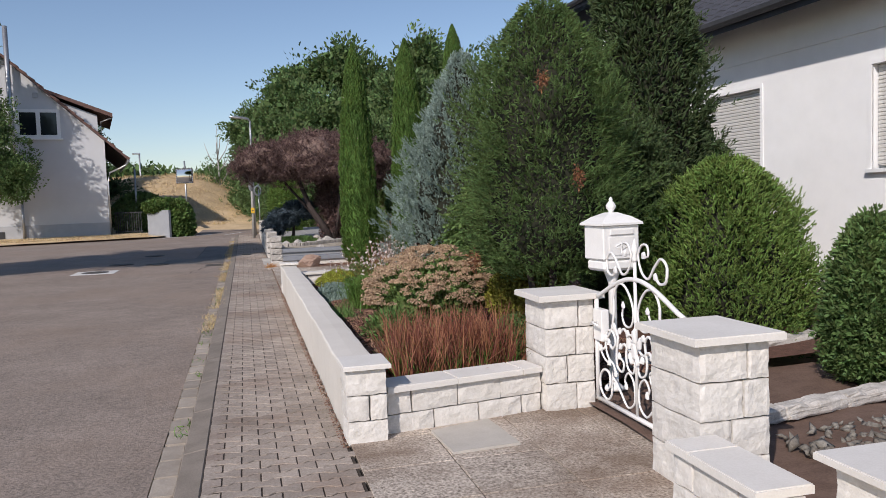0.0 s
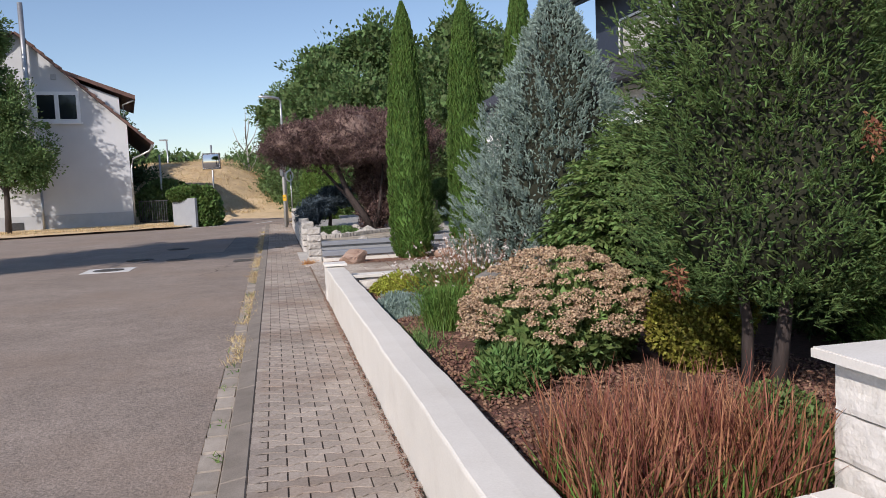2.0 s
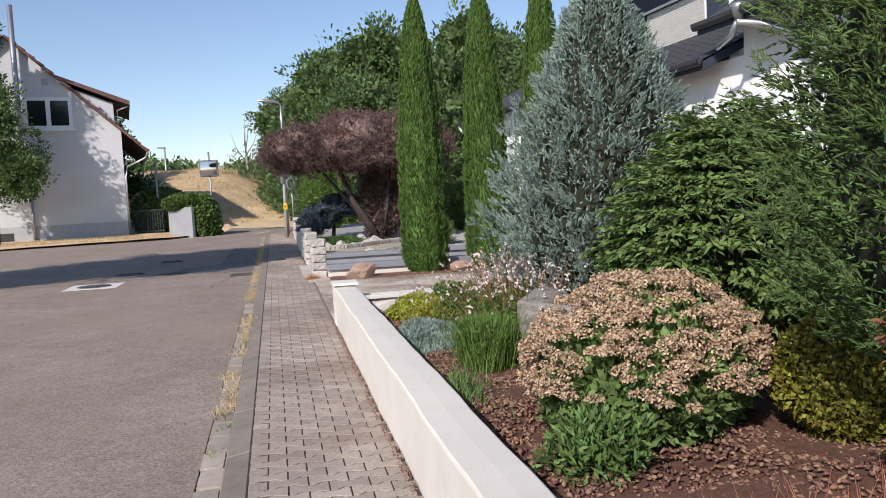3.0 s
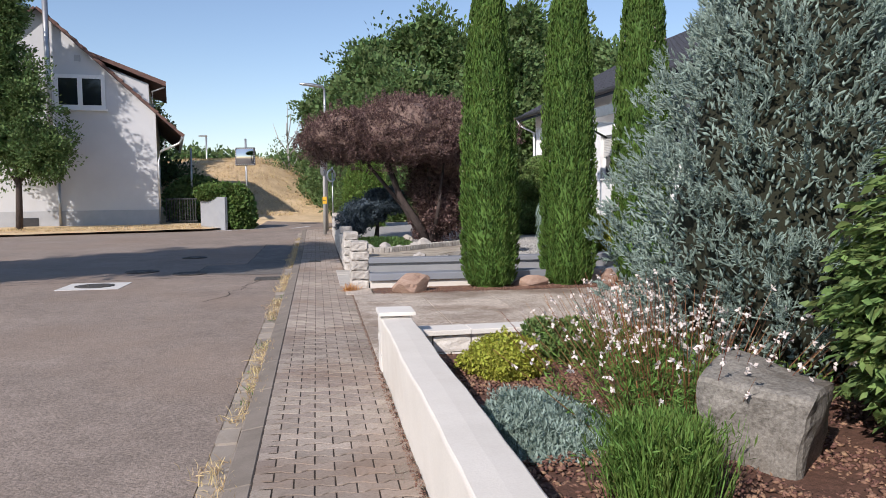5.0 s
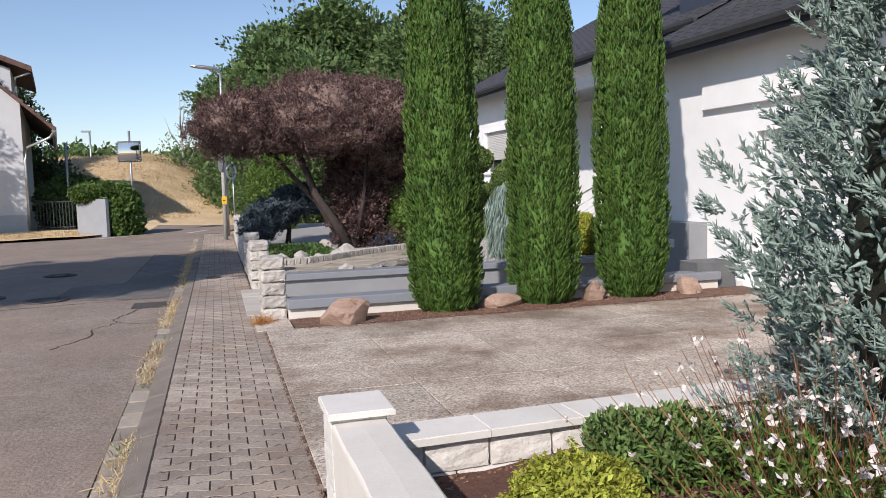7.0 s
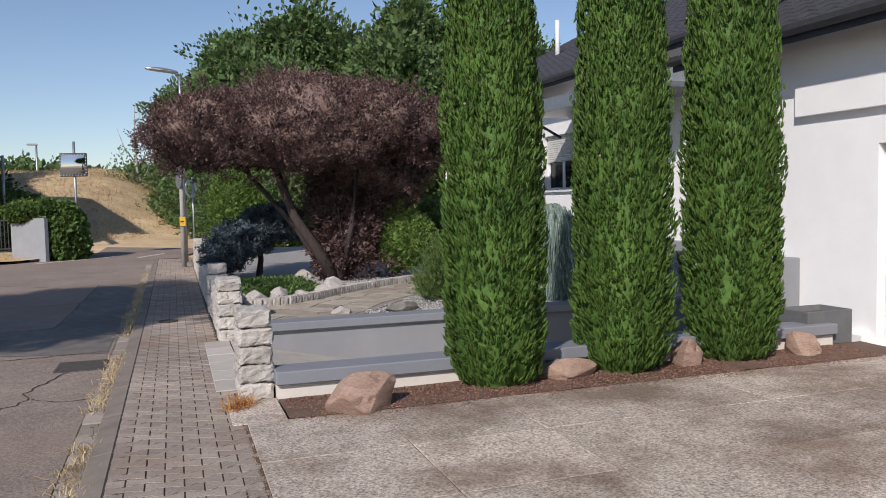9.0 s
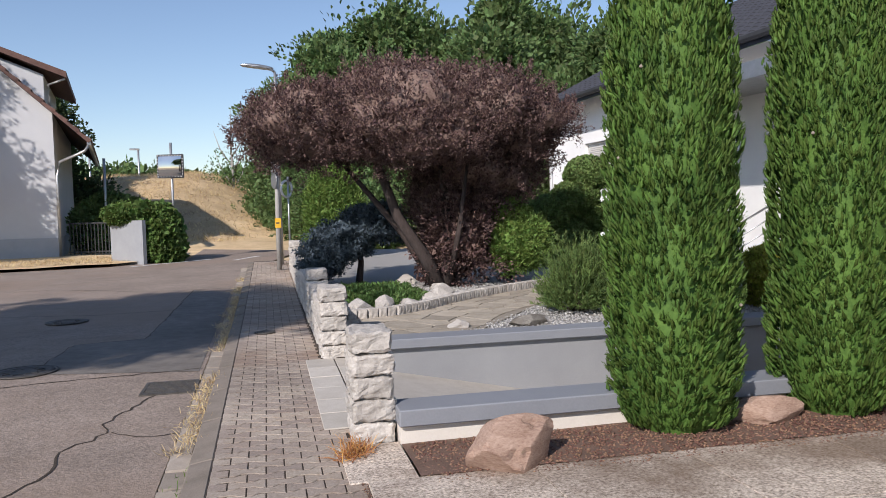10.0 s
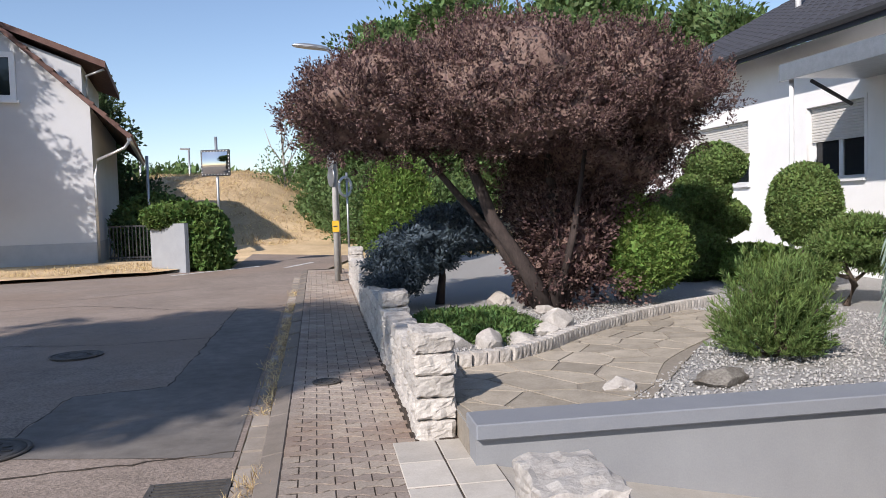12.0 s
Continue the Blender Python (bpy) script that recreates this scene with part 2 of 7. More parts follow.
def tube(points, radius, sides=8, bm=None, taper=1.0):
    """A round tube along points; radius shrinks to radius * taper at the end."""
    bm = bm or bmesh.new()
    pts = [Vector(p) for p in points]
    rings, up = [], Vector((0, 0, 1))
    for i, p in enumerate(pts):
        d = (pts[min(i + 1, len(pts) - 1)] - pts[max(i - 1, 0)]).normalized()
        u = d.cross(up if abs(d.z) < 0.95 else Vector((1, 0, 0))).normalized()
        v = u.cross(d)
        r = radius * (1 + (taper - 1) * i / max(1, len(pts) - 1))
        rings.append([bm.verts.new(p + r * (math.cos(6.2832 * k / sides) * u + math.sin(6.2832 * k / sides) * v)) for k in range(sides)])
    for a, b in zip(rings, rings[1:]):
        for k in range(sides):
            f = bm.faces.new((a[k], a[(k + 1) % sides], b[(k + 1) % sides], b[k]))
            f.smooth = True
    bm.faces.new(rings[0]); bm.faces.new(rings[-1][::-1])
    bmesh.ops.recalc_face_normals(bm, faces=bm.faces)
    return bm


def lathe(profile, sides=20, bm=None, at=(0, 0, 0)):
    """profile: (radius, z) from bottom to top."""
    bm = bm or bmesh.new()
    rings = [[bm.verts.new((at[0] + r * math.cos(6.2832 * k / sides), at[1] + r * math.sin(6.2832 * k / sides), at[2] + z)) for k in range(sides)] for r, z in profile]
    for a, b in zip(rings, rings[1:]):
        for k in range(sides):
            bm.faces.new((a[k], a[(k + 1) % sides], b[(k + 1) % sides], b[k])).smooth = True
    bm.faces.new(rings[0][::-1]); bm.faces.new(rings[-1])
    return bm


def rough_block(w, d, h, seed, amount=0.012, cuts=4, soft=0.010):
    """A split stone block centred on its base, with uneven faces."""
    bm = box(-w / 2, w / 2, -d / 2, d / 2, 0, h)
    bmesh.ops.subdivide_edges(bm, edges=bm.edges[:], cuts=cuts, use_grid_fill=True)
    for v in bm.verts:
        c = v.co
        edge = sum(abs(abs(a) - b) < 1e-4 for a, b in ((c.x, w / 2), (c.y, d / 2))) + (min(c.z, h - c.z) < 1e-4)
        nv = noise.noise_vector(c * 14 + Vector((seed * 7.3, seed, 0))) + 0.6 * noise.noise_vector(c * 37 + Vector((seed, 0, seed)))
        c += nv * amount
        if edge >= 2:
            c.x *= 1 - soft / w; c.y *= 1 - soft / d
            c.z += (h / 2 - c.z) * soft * 3
    return bm


def boulder(sx, sy, sz, seed, facets=0.35, subdiv=3):
    bm = bmesh.new()
    bmesh.ops.create_icosphere(bm, subdivisions=subdiv, radius=1)
    for v in bm.verts:
        d = v.co.normalized()
        k = 1 + facets * noise.noise(d * 1.3 + Vector((seed, 0, seed))) + 0.12 * noise.noise(d * 4 + Vector((0, seed, 0))) + 0.04 * noise.noise(d * 11)
        c = d * k
        for i in range(9 if facets else 0):
            f = Vector((math.sin(seed * 3.1 + i * 2.4), math.cos(seed * 1.7 + i * 1.9), 0.9 * math.sin(seed + i * 3.3) + 0.35)).normalized()
            over = c.dot(f) - 0.72
            if over > 0:
                c -= f * over * 0.92
        c.z = max(c.z, -0.55)
        v.co = (c.x * sx, c.y * sy, (c.z + 0.5) * sz)
    return bm


def raw(name, verts, faces, mats, parent=None, index=None, smooth=False):
    """A mesh from numpy arrays: verts (n, 3), faces (m, k)."""
    me = bpy.data.meshes.new(name)
    m, k = faces.shape
    me.vertices.add(len(verts)); me.loops.add(m * k); me.polygons.add(m)
    me.vertices.foreach_set("co", np.ascontiguousarray(verts, dtype=np.float32).ravel())
    me.loops.foreach_set("vertex_index", np.ascontiguousarray(faces, dtype=np.int32).ravel())
    me.polygons.foreach_set("loop_start", np.arange(0, m * k, k, dtype=np.int32))
    for mat in mats:
        me.materials.append(mat)
    if index is not None:
        me.polygons.foreach_set("material_index", np.ascontiguousarray(index, dtype=np.int32))
    if smooth:
        me.polygons.foreach_set("use_smooth", np.ones(m, dtype=bool))
    me.update(calc_edges=True)
    ob = new(name, me)
    ob.parent = parent
    return ob


def unit(a):
    return a / np.maximum(np.linalg.norm(a, axis=1, keepdims=True), 1e-6)


def leaves(rng, base, way, length, width, wild=0.5, fold=0.25, face=None):
    """Folded kite-shaped leaves at base, pointing along way; returns verts and quads."""
    n = len(base)
    way = unit(way + wild * rng.normal(size=(n, 3)) * 0.6)
    side = unit(np.cross(way, rng.normal(size=(n, 3)) if face is None else face + 0.45 * rng.normal(size=(n, 3))))
    nor = np.cross(side, way)
    L = length * rng.uniform(0.6, 1.3, (n, 1))
    W = width * rng.uniform(0.7, 1.25, (n, 1))
    a = base
    b = base + way * L * 0.5 + side * W * 0.5 + nor * W * fold
    c = base + way * L
    d = base + way * L * 0.5 - side * W * 0.5 + nor * W * fold
    v = np.stack([a, b, c, d], 1).reshape(-1, 3)
    return v, np.arange(4 * n).reshape(-1, 4)


def blades(rng, base, way, length, width, droop=0.35):
    """Grass blades of three quads that bend over."""
    n = len(base)
    way = unit(way)
    side = unit(np.cross(way, rng.normal(size=(n, 3))))
    bend = unit(np.cross(side, way))
    L = length * rng.uniform(0.55, 1.15, (n, 1))
    vs = []
    for s, w in ((0, 1.0), (0.45, 0.85), (0.8, 0.5), (1.0, 0.08)):
        c = base + way * L * s + bend * L * droop * s * s - np.array([0, 0, 1]) * L * droop * 0.4 * s * s
        vs += [c - side * width * w / 2, c + side * width * w / 2]
    v = np.stack(vs, 1).reshape(-1, 3)
    o = np.arange(n)[:, None] * 8
    q = np.concatenate([o + np.array([[2 * i, 2 * i + 1, 2 * i + 3, 2 * i + 2]]) for i in range(3)], 0)
    return v, q


def sphere_points(rng, n):
    return unit(rng.normal(size=(n, 3)))


def lump(d, seed, f=2.2, amount=0.25):
    """Lumpy factor for directions d."""
    r = np.random.RandomState(seed)
    k = np.zeros(len(d))
    for i in range(7):
        w = unit(r.normal(size=(1, 3)))[0] * f * (1 + 0.45 * i)
        k += np.sin(d @ w + r.uniform(0, 6.28)) / (1 + 0.5 * i)
    return 1 + amount * k / 2.2


def core_mesh(shape, n_u=28, n_v=16, shrink=0.82):
    """A closed inner body under the leaves; shape(d) gives the surface point for unit directions."""
    u, v = np.meshgrid(np.linspace(0, 2 * np.pi, n_u, endpoint=False), np.linspace(-np.pi / 2, np.pi / 2, n_v), indexing="xy")
    d = np.stack([np.cos(v) * np.cos(u), np.cos(v) * np.sin(u), np.sin(v)], -1).reshape(-1, 3)
    p = shape(d, shrink)
    i, j = np.meshgrid(np.arange(n_u), np.arange(n_v - 1), indexing="xy")
    q = np.stack([j * n_u + i, j * n_u + (i + 1) % n_u, (j + 1) * n_u + (i + 1) % n_u, (j + 1) * n_u + i], -1).reshape(-1, 4)
    return p, q


def join(*pairs):
    vs, qs, o = [], [], 0
    for v, q in pairs:
        vs.append(v); qs.append(q + o); o += len(v)
    return np.concatenate(vs), np.concatenate(qs)


def foliage(name, parent, mat, centre, radii, n, length, width, seed, up=0.3, wild=0.6, lumps=0.2, lf=2.4, depth=0.25, taper=0.0, core=0.78, sprig=0, plume=0.0, feather=0.0):
    """One crown: leaves spread through the outer shell of a lumpy ellipsoid (taper: drawn in towards the top)."""
    rng = np.random.RandomState(seed)
    centre, radii = np.array(centre, float), np.array(radii, float)
    def shape(d, k=1.0):
        r = lump(d, seed, lf, lumps)[:, None] * k
        p = d * radii * r
        if taper:
            h = np.clip((p[:, 2] / radii[2] + 1) / 2, 0, 1)
            s = 1 - taper * h ** 1.2
            p[:, 0] *= s; p[:, 1] *= s
        return centre + p
    if sprig:
        m = n // sprig
        d = sphere_points(rng, m)
        out = unit(d / radii)
        tip = shape(d, 1.0 - depth * rng.uniform(0, 1, (m, 1)) ** 1.6)
        way = unit(out + np.array([0, 0, up]) + 0.35 * rng.normal(size=(m, 3)))
        t = rng.uniform(-1.0, 0.35, (m, sprig, 1))
        if feather:
            lv = feathers(rng, tip, way, sprig, feather * rng.uniform(0.6, 1.35, (m, 1, 1)), length, width)
        elif plume:
            pl = plume * 0.5 * rng.uniform(0.65, 1.35, (m, 1, 1))
            e = sphere_points(rng, m * sprig).reshape(m, sprig, 3)
            stretch = 1 + 0.45 * rng.normal(size=(m, 1, 3)).clip(-1, 1)
            base = (tip[:, None] + (e * stretch * rng.uniform(0.55, 1.0, (m, sprig, 1))) * pl).reshape(-1, 3)
            wayl = (way[:, None] * 0.9 + 0.55 * e).reshape(-1, 3)
            lv = leaves(rng, base, wayl, length, width, 0.45, 0.2, (e + 0.35 * way[:, None]).reshape(-1, 3))
        else:
            base = (tip[:, None] + way[:, None] * t * length * 2.2 + rng.normal(size=(m, sprig, 3)) * length * 0.22).reshape(-1, 3)
            wayl = (way[:, None] + 0.75 * unit(rng.normal(size=(m * sprig, 3))).reshape(m, sprig, 3)).reshape(-1, 3)
            lv = leaves(rng, base, wayl, length, width, wild * 0.4)
    else:
        d = sphere_points(rng, n)
        base = shape(d, 1.0 - depth * rng.uniform(0, 1, (n, 1)) ** 1.6)
        lv = leaves(rng, base, unit(d / radii) * 0.5 + np.array([0, 0, up]) + 0.6 * rng.normal(size=(n, 3)), length, width, wild * 0.5, 0.25, unit(d / radii))
    if not core:
        return raw(name, *lv, [mat], parent)
    inner = core_mesh(shape, shrink=core * 0.93)
    m2 = max(200, n // 5)
    d2 = sphere_points(rng, m2)
    under = leaves(rng, shape(d2, core * rng.uniform(0.9, 1.12, (m2, 1))), unit(d2 / radii) * 0.4 + np.array([0, 0, up]) + 0.6 * rng.normal(size=(m2, 3)), length * 1.7, width * 2.0, 0.5, 0.25, unit(d2 / radii))
    v, q = join(lv, under, inner)
    return raw(name, v, q, [mat], parent)


def feathers(rng, tip, way, count, size, length, width, slim=0.21):
    """Plumes of scale-like leaves along way, each thick at its root and pointed at its tip."""
    m = len(tip)
    t = rng.uniform(0, 1, (m, count, 1)) ** 0.8
    e = rng.normal(size=(m, count, 3))
    e -= (e * way[:, None]).sum(-1, keepdims=True) * way[:, None]
    e /= np.maximum(np.linalg.norm(e, axis=-1, keepdims=True), 1e-6)
    base = tip[:, None] - way[:, None] * t * size + e * size * slim * (0.12 + 0.88 * t ** 0.7) * rng.uniform(0.6, 1.0, (m, count, 1))
    return leaves(rng, base.reshape(-1, 3), (way[:, None] * 0.85 + 0.6 * e).reshape(-1, 3), length, width, 0.3, 0.2, (e + 0.3 * way[:, None]).reshape(-1, 3))


def fingers(rng, base, way, length, radius):
    """Slim three-sided shoots that taper from base along way; returns verts and quads."""
    n = len(base)
    way = unit(way)
    u = unit(np.cross(way, rng.normal(size=(n, 3))))
    w = np.cross(way, u)
    L = length * rng.uniform(0.6, 1.3, (n, 1))
    r = radius * rng.uniform(0.75, 1.25, (n, 1))
    ring = [u, -0.5 * u + 0.866 * w, -0.5 * u - 0.866 * w]
    v = np.stack([base + r * k for k in ring] + [base + way * L + 0.22 * r * k for k in ring], 1).reshape(-1, 3)
    o = np.arange(n)[:, None] * 6
    return v, np.concatenate([o + np.array([[0, 1, 4, 3]]), o + np.array([[1, 2, 5, 4]]), o + np.array([[2, 0, 3, 5]])], 0)


def spindles(rng, base, way, length, radius, sides=4):
    """Closed, uneven shoots, thick below their middle and pointed at the tip."""
    n = len(base)
    way = unit(way)
    u = unit(np.cross(way, rng.normal(size=(n, 3))))
    w = np.cross(way, u)
    L = length * rng.uniform(0.65, 1.35, (n, 1))
    r = radius * rng.uniform(0.75, 1.3, (n, 1))
    vs = []
    for s, k in ((0.0, 0.5), (0.4, 1.0), (1.0, 0.12)):
        for j in range(sides):
            a = 6.2832 * j / sides + s * 1.1
            vs.append(base + way * L * (s + 0.06 * rng.normal(size=(n, 1))) + r * k * rng.uniform(0.7, 1.3, (n, 1)) * (math.cos(a) * u + math.sin(a) * w))
    v = np.stack(vs, 1).reshape(-1, 3)
    o = np.arange(n)[:, None] * 3 * sides
    return v, np.concatenate([o + np.array([[k * sides + j, k * sides + (j + 1) % sides, (k + 1) * sides + (j + 1) % sides, (k + 1) * sides + j]]) for k in range(2) for j in range(sides)], 0)


def sprays(rng, tip, way, count, shoot, length, radius, flat=0.0):
    """Shoots of slim fingers along way, ending at tip; flat: they lie in one plane, as in a fan."""
    m = len(tip)
    t = rng.uniform(0, 1, (m, count, 1))
    e = rng.normal(size=(m, count, 3))
    if flat:
        p = unit(np.cross(way, rng.normal(size=(m, 3)) + np.array([0, 0, 0.6])))
        e = e * (1 - flat) + p[:, None] * rng.choice([-1.0, 1.0], (m, count, 1)) * flat * 1.6
    e -= (e * way[:, None]).sum(-1, keepdims=True) * way[:, None]
    e /= np.maximum(np.linalg.norm(e, axis=-1, keepdims=True), 1e-6)
    size = shoot * rng.uniform(0.65, 1.35, (m, 1, 1))
    base = tip[:, None] - way[:, None] * t * size
    aim = way[:, None] * (1.15 - 0.45 * t) + e * (0.25 + 0.65 * t) + 0.15 * rng.normal(size=(m, count, 3))
    return fingers(rng, base.reshape(-1, 3), aim.reshape(-1, 3), (length * (0.7 + 0.5 * t)).reshape(-1, 1), radius)


def conifer(name, parent, mat, R, H, profile, seed, n, per, count, shoot, length, radius, up=0.6, reach=0.4, spread=0.14, flat=0.0, core=0.6, z0=0.0, rag=0.13, lumps=0.12, at=(0, 0)):
    """A crown of n boughs round an upright profile (height share, radius share), each bough a cluster of sprays, over a
    closed inner twig body whose near-black colour paints the shade in the gaps.
    """
    rng = np.random.RandomState(seed)
    hs, ks = [p[0] for p in profile], [p[1] for p in profile]
    h = rng.uniform(0, 1, n * 6)
    h = h[rng.uniform(0, 1, n * 6) < np.interp(h, hs, ks) + 0.12][:n]
    n = len(h)
    a = rng.uniform(0, 6.2832, n)
    d = np.stack([np.cos(a), np.sin(a), 1.6 * h], 1)
    r = R * np.interp(h, hs, ks) * lump(d, seed, 4.0, lumps) * rng.uniform(1 - rag, 1 + rag, n)
    out = np.stack([np.cos(a), np.sin(a), np.zeros(n)], 1)
    end = out * r[:, None] + np.stack([0 * h, 0 * h, z0 + h * H], 1)
    axis = unit(out + np.array([0, 0, up]) + np.array([0, 0, 0.9]) * h[:, None] ** 2 + 0.15 * rng.normal(size=(n, 3)))
    t = rng.uniform(0, 1, (n, per, 1))
    off = rng.normal(size=(n, per, 3)) * spread * (0.25 + 0.75 * t)
    tip = (end[:, None] - axis[:, None] * t * reach * (1.1 - 0.6 * h[:, None, None]) + off).reshape(-1, 3)
    way = unit((axis[:, None] + 0.5 * off / spread + np.array([0, 0, 0.2])).reshape(-1, 3) + 0.2 * rng.normal(size=(n * per, 3)))
    v1, q1 = sprays(rng, tip, way, count, shoot, length, radius, flat)
    m = 30 * n
    h3, a3 = rng.uniform(0, 0.97, m), rng.uniform(0, 6.2832, m)
    o3 = np.stack([np.cos(a3), np.sin(a3), np.zeros(m)], 1)
    k3 = R * np.interp(h3, hs, ks) * lump(np.stack([np.cos(a3), np.sin(a3), 1.6 * h3], 1), seed, 4.0, lumps) * rng.uniform(core * 0.78, core * 1.06, m)
    v3, q3 = spindles(rng, o3 * k3[:, None] + np.stack([0 * h3, 0 * h3, z0 + h3 * H], 1), o3 * 0.7 + np.array([0, 0, up]) + 0.4 * rng.normal(size=(m, 3)), length * 1.5, radius * 1.9)
    # Closed inner body; its dark colour stands for shade seen between the boughs.
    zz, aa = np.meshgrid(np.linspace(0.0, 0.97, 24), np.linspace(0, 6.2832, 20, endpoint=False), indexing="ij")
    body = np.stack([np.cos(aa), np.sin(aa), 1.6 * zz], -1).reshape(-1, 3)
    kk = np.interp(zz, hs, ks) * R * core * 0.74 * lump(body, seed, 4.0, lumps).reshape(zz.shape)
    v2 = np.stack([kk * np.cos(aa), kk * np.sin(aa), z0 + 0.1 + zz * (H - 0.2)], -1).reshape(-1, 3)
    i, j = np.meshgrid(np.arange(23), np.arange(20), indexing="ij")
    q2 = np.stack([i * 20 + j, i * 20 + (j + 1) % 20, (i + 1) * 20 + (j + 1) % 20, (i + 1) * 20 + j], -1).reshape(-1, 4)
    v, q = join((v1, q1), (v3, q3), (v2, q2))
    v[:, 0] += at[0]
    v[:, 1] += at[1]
    return raw(name, v, q, [mat, TWIG_SHADE], parent, np.concatenate([np.zeros(len(q1) + len(q3)), np.ones(len(q2))]))


def tiers(name, parent, mat, centre, radii, seed, n, count, length, width, reach):
    """A shrub of flat, drooping leaf sprays in layers, over an inner twig body coloured near-black as the shade between
    them.
    """
    rng = np.random.RandomState(seed)
    centre, radii = np.array(centre, float), np.array(radii, float)
    def shape(d, k=1.0):
        p = d * radii * lump(d, seed, 4.0, 0.1)[:, None] * k
        p[:, :2] *= (1 - 0.3 * np.clip((p[:, 2] / radii[2] + 1) / 2, 0, 1) ** 1.2)[:, None]
        return centre + p
    d = sphere_points(rng, n)
    tip = shape(d, rng.uniform(0.84, 1.04, (n, 1)))
    tip[:, 2] = np.round(tip[:, 2] / 0.13) * 0.13 + rng.normal(0, 0.022, n)
    out = d * np.array([1, 1, 0.25])
    out = unit(out + 0.3 * rng.normal(size=(n, 3)) * np.array([1, 1, 0.2]) + np.array([0, 0, -0.12]))
    side = unit(np.cross(out, np.array([0, 0, 1.0])))
    t = rng.uniform(0, 1, (n, count, 1))
    s = rng.choice([-1.0, 1.0], (n, count, 1))
    base = tip[:, None] - out[:, None] * t * reach + side[:, None] * s * 0.32 * reach * rng.uniform(0, 1, (n, count, 1)) * (0.3 + t)
    base[..., 2] += rng.normal(0, 0.012, (n, count)) - 0.10 * (1 - t[..., 0]) * reach
    way = out[:, None] * 0.8 + side[:, None] * s * 0.75 + np.array([0, 0, -0.28]) + 0.2 * rng.normal(size=(n, count, 3))
    v1, q1 = leaves(rng, base.reshape(-1, 3), way.reshape(-1, 3), length, width, 0.25, 0.2, np.tile(np.array([0.0, 0.0, 1.0]), (n * count, 1)) + 0.4 * np.repeat(d, count, 0))
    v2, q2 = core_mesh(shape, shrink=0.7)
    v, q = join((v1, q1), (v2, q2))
    return raw(name, v, q, [mat, TWIG_SHADE], parent, np.concatenate([np.zeros(len(q1)), np.ones(len(q2))]))


def ground_z(x, y):
    """The street's own level: flat, then a slow rise past 26 m."""
    return 0.0175 * max(0.0, y - 26.0)


def sheet(name, outline, z, mat, cell=1.0, parent=None, level=True, kind="structure", label="", category="", rough=0.0):
    """A flat sheet with an outline (x, y), cut into strips so that it follows the street's level."""
    bm = bmesh.new()
    bm.faces.new([bm.verts.new((x, y, z)) for x, y in outline])
    ys = [p[1] for p in outline]; xs = [p[0] for p in outline]
    for lo, hi, axis in ((min(ys), max(ys), 1), (min(xs), max(xs), 0)):
        c = lo + cell
        while c < hi and (rough or axis == 1):
            no = (0, 1, 0) if axis else (1, 0, 0)
            co = (0, c, 0) if axis else (c, 0, 0)
            bmesh.ops.bisect_plane(bm, geom=bm.verts[:] + bm.edges[:] + bm.faces[:], plane_co=co, plane_no=no)
            c += cell
    for v in bm.verts:
        v.co.z += (ground_z(v.co.x, v.co.y) if level else 0) + (rough * noise.noise(v.co * 1.7) if rough else 0)
    for f in bm.faces:
        f.smooth = True
        if f.normal.z < 0:
            f.normal_flip()
    bmesh.ops.recalc_face_normals(bm, faces=bm.faces)
    if bm.faces[:] and bm.faces[:][0].normal.z < 0:
        bmesh.ops.reverse_faces(bm, faces=bm.faces)
    ob = part(name, bm, mat, parent)
    return tagged(ob, label, category, "", kind) if not parent else ob


# ---- ground, street and beds ----
def smooth(a, b, t):
    t = min(1.0, max(0.0, (t - a) / (b - a)))
    return t * t * (3 - 2 * t)


def land(x, y):
    """The open land: a hollow under the street, the dry hill at its end."""
    z = -0.12 + ground_z(0, min(y, 60))
    z += 3.3 * smooth(43.5, 60, y + 0.35 * (x + 3)) * smooth(3.0, -4.5, x - 0.08 * (y - 50)) * (1 - 0.5 * smooth(70, 130, y))
    z += 1.2 * smooth(55, 90, y) * smooth(3, 12, x)
    if y > 44:
        z += 0.22 * noise.noise(Vector((x * 0.35, y * 0.35, 0))) + 0.09 * noise.noise(Vector((x * 1.3, y * 1.3, 4)))
    if 0.9 < x < 7.4 and 19.1 < y < 21.5:
        z -= 1.6
    return z


def make_ground():
    xs = sorted({*[round(-60 + 1.0 * i, 2) for i in range(121)], *[1.0 + 0.5 * i for i in range(14)], -900, -500, -250, -120, -80, 80, 120, 250, 500, 900})
    ys = sorted({*[round(-30 + 1.0 * i, 2) for i in range(131)], 19.1, 19.2, 21.35, 21.45, -900, -400, -150, -60, 130, 180, 300, 500, 900, 1500})
    v = np.array([[x, y, land(x, y)] for y in ys for x in xs])
    nx = len(xs)
    q = np.array([[j * nx + i, j * nx + i + 1, (j + 1) * nx + i + 1, (j + 1) * nx + i] for j in range(len(ys) - 1) for i in range(nx - 1)])
    ob = raw("ground", v, q, [DRYGRASS], smooth=True)
    tagged(ob, "dry straw-coloured grass on open sloping land", "ground", kind="structure")


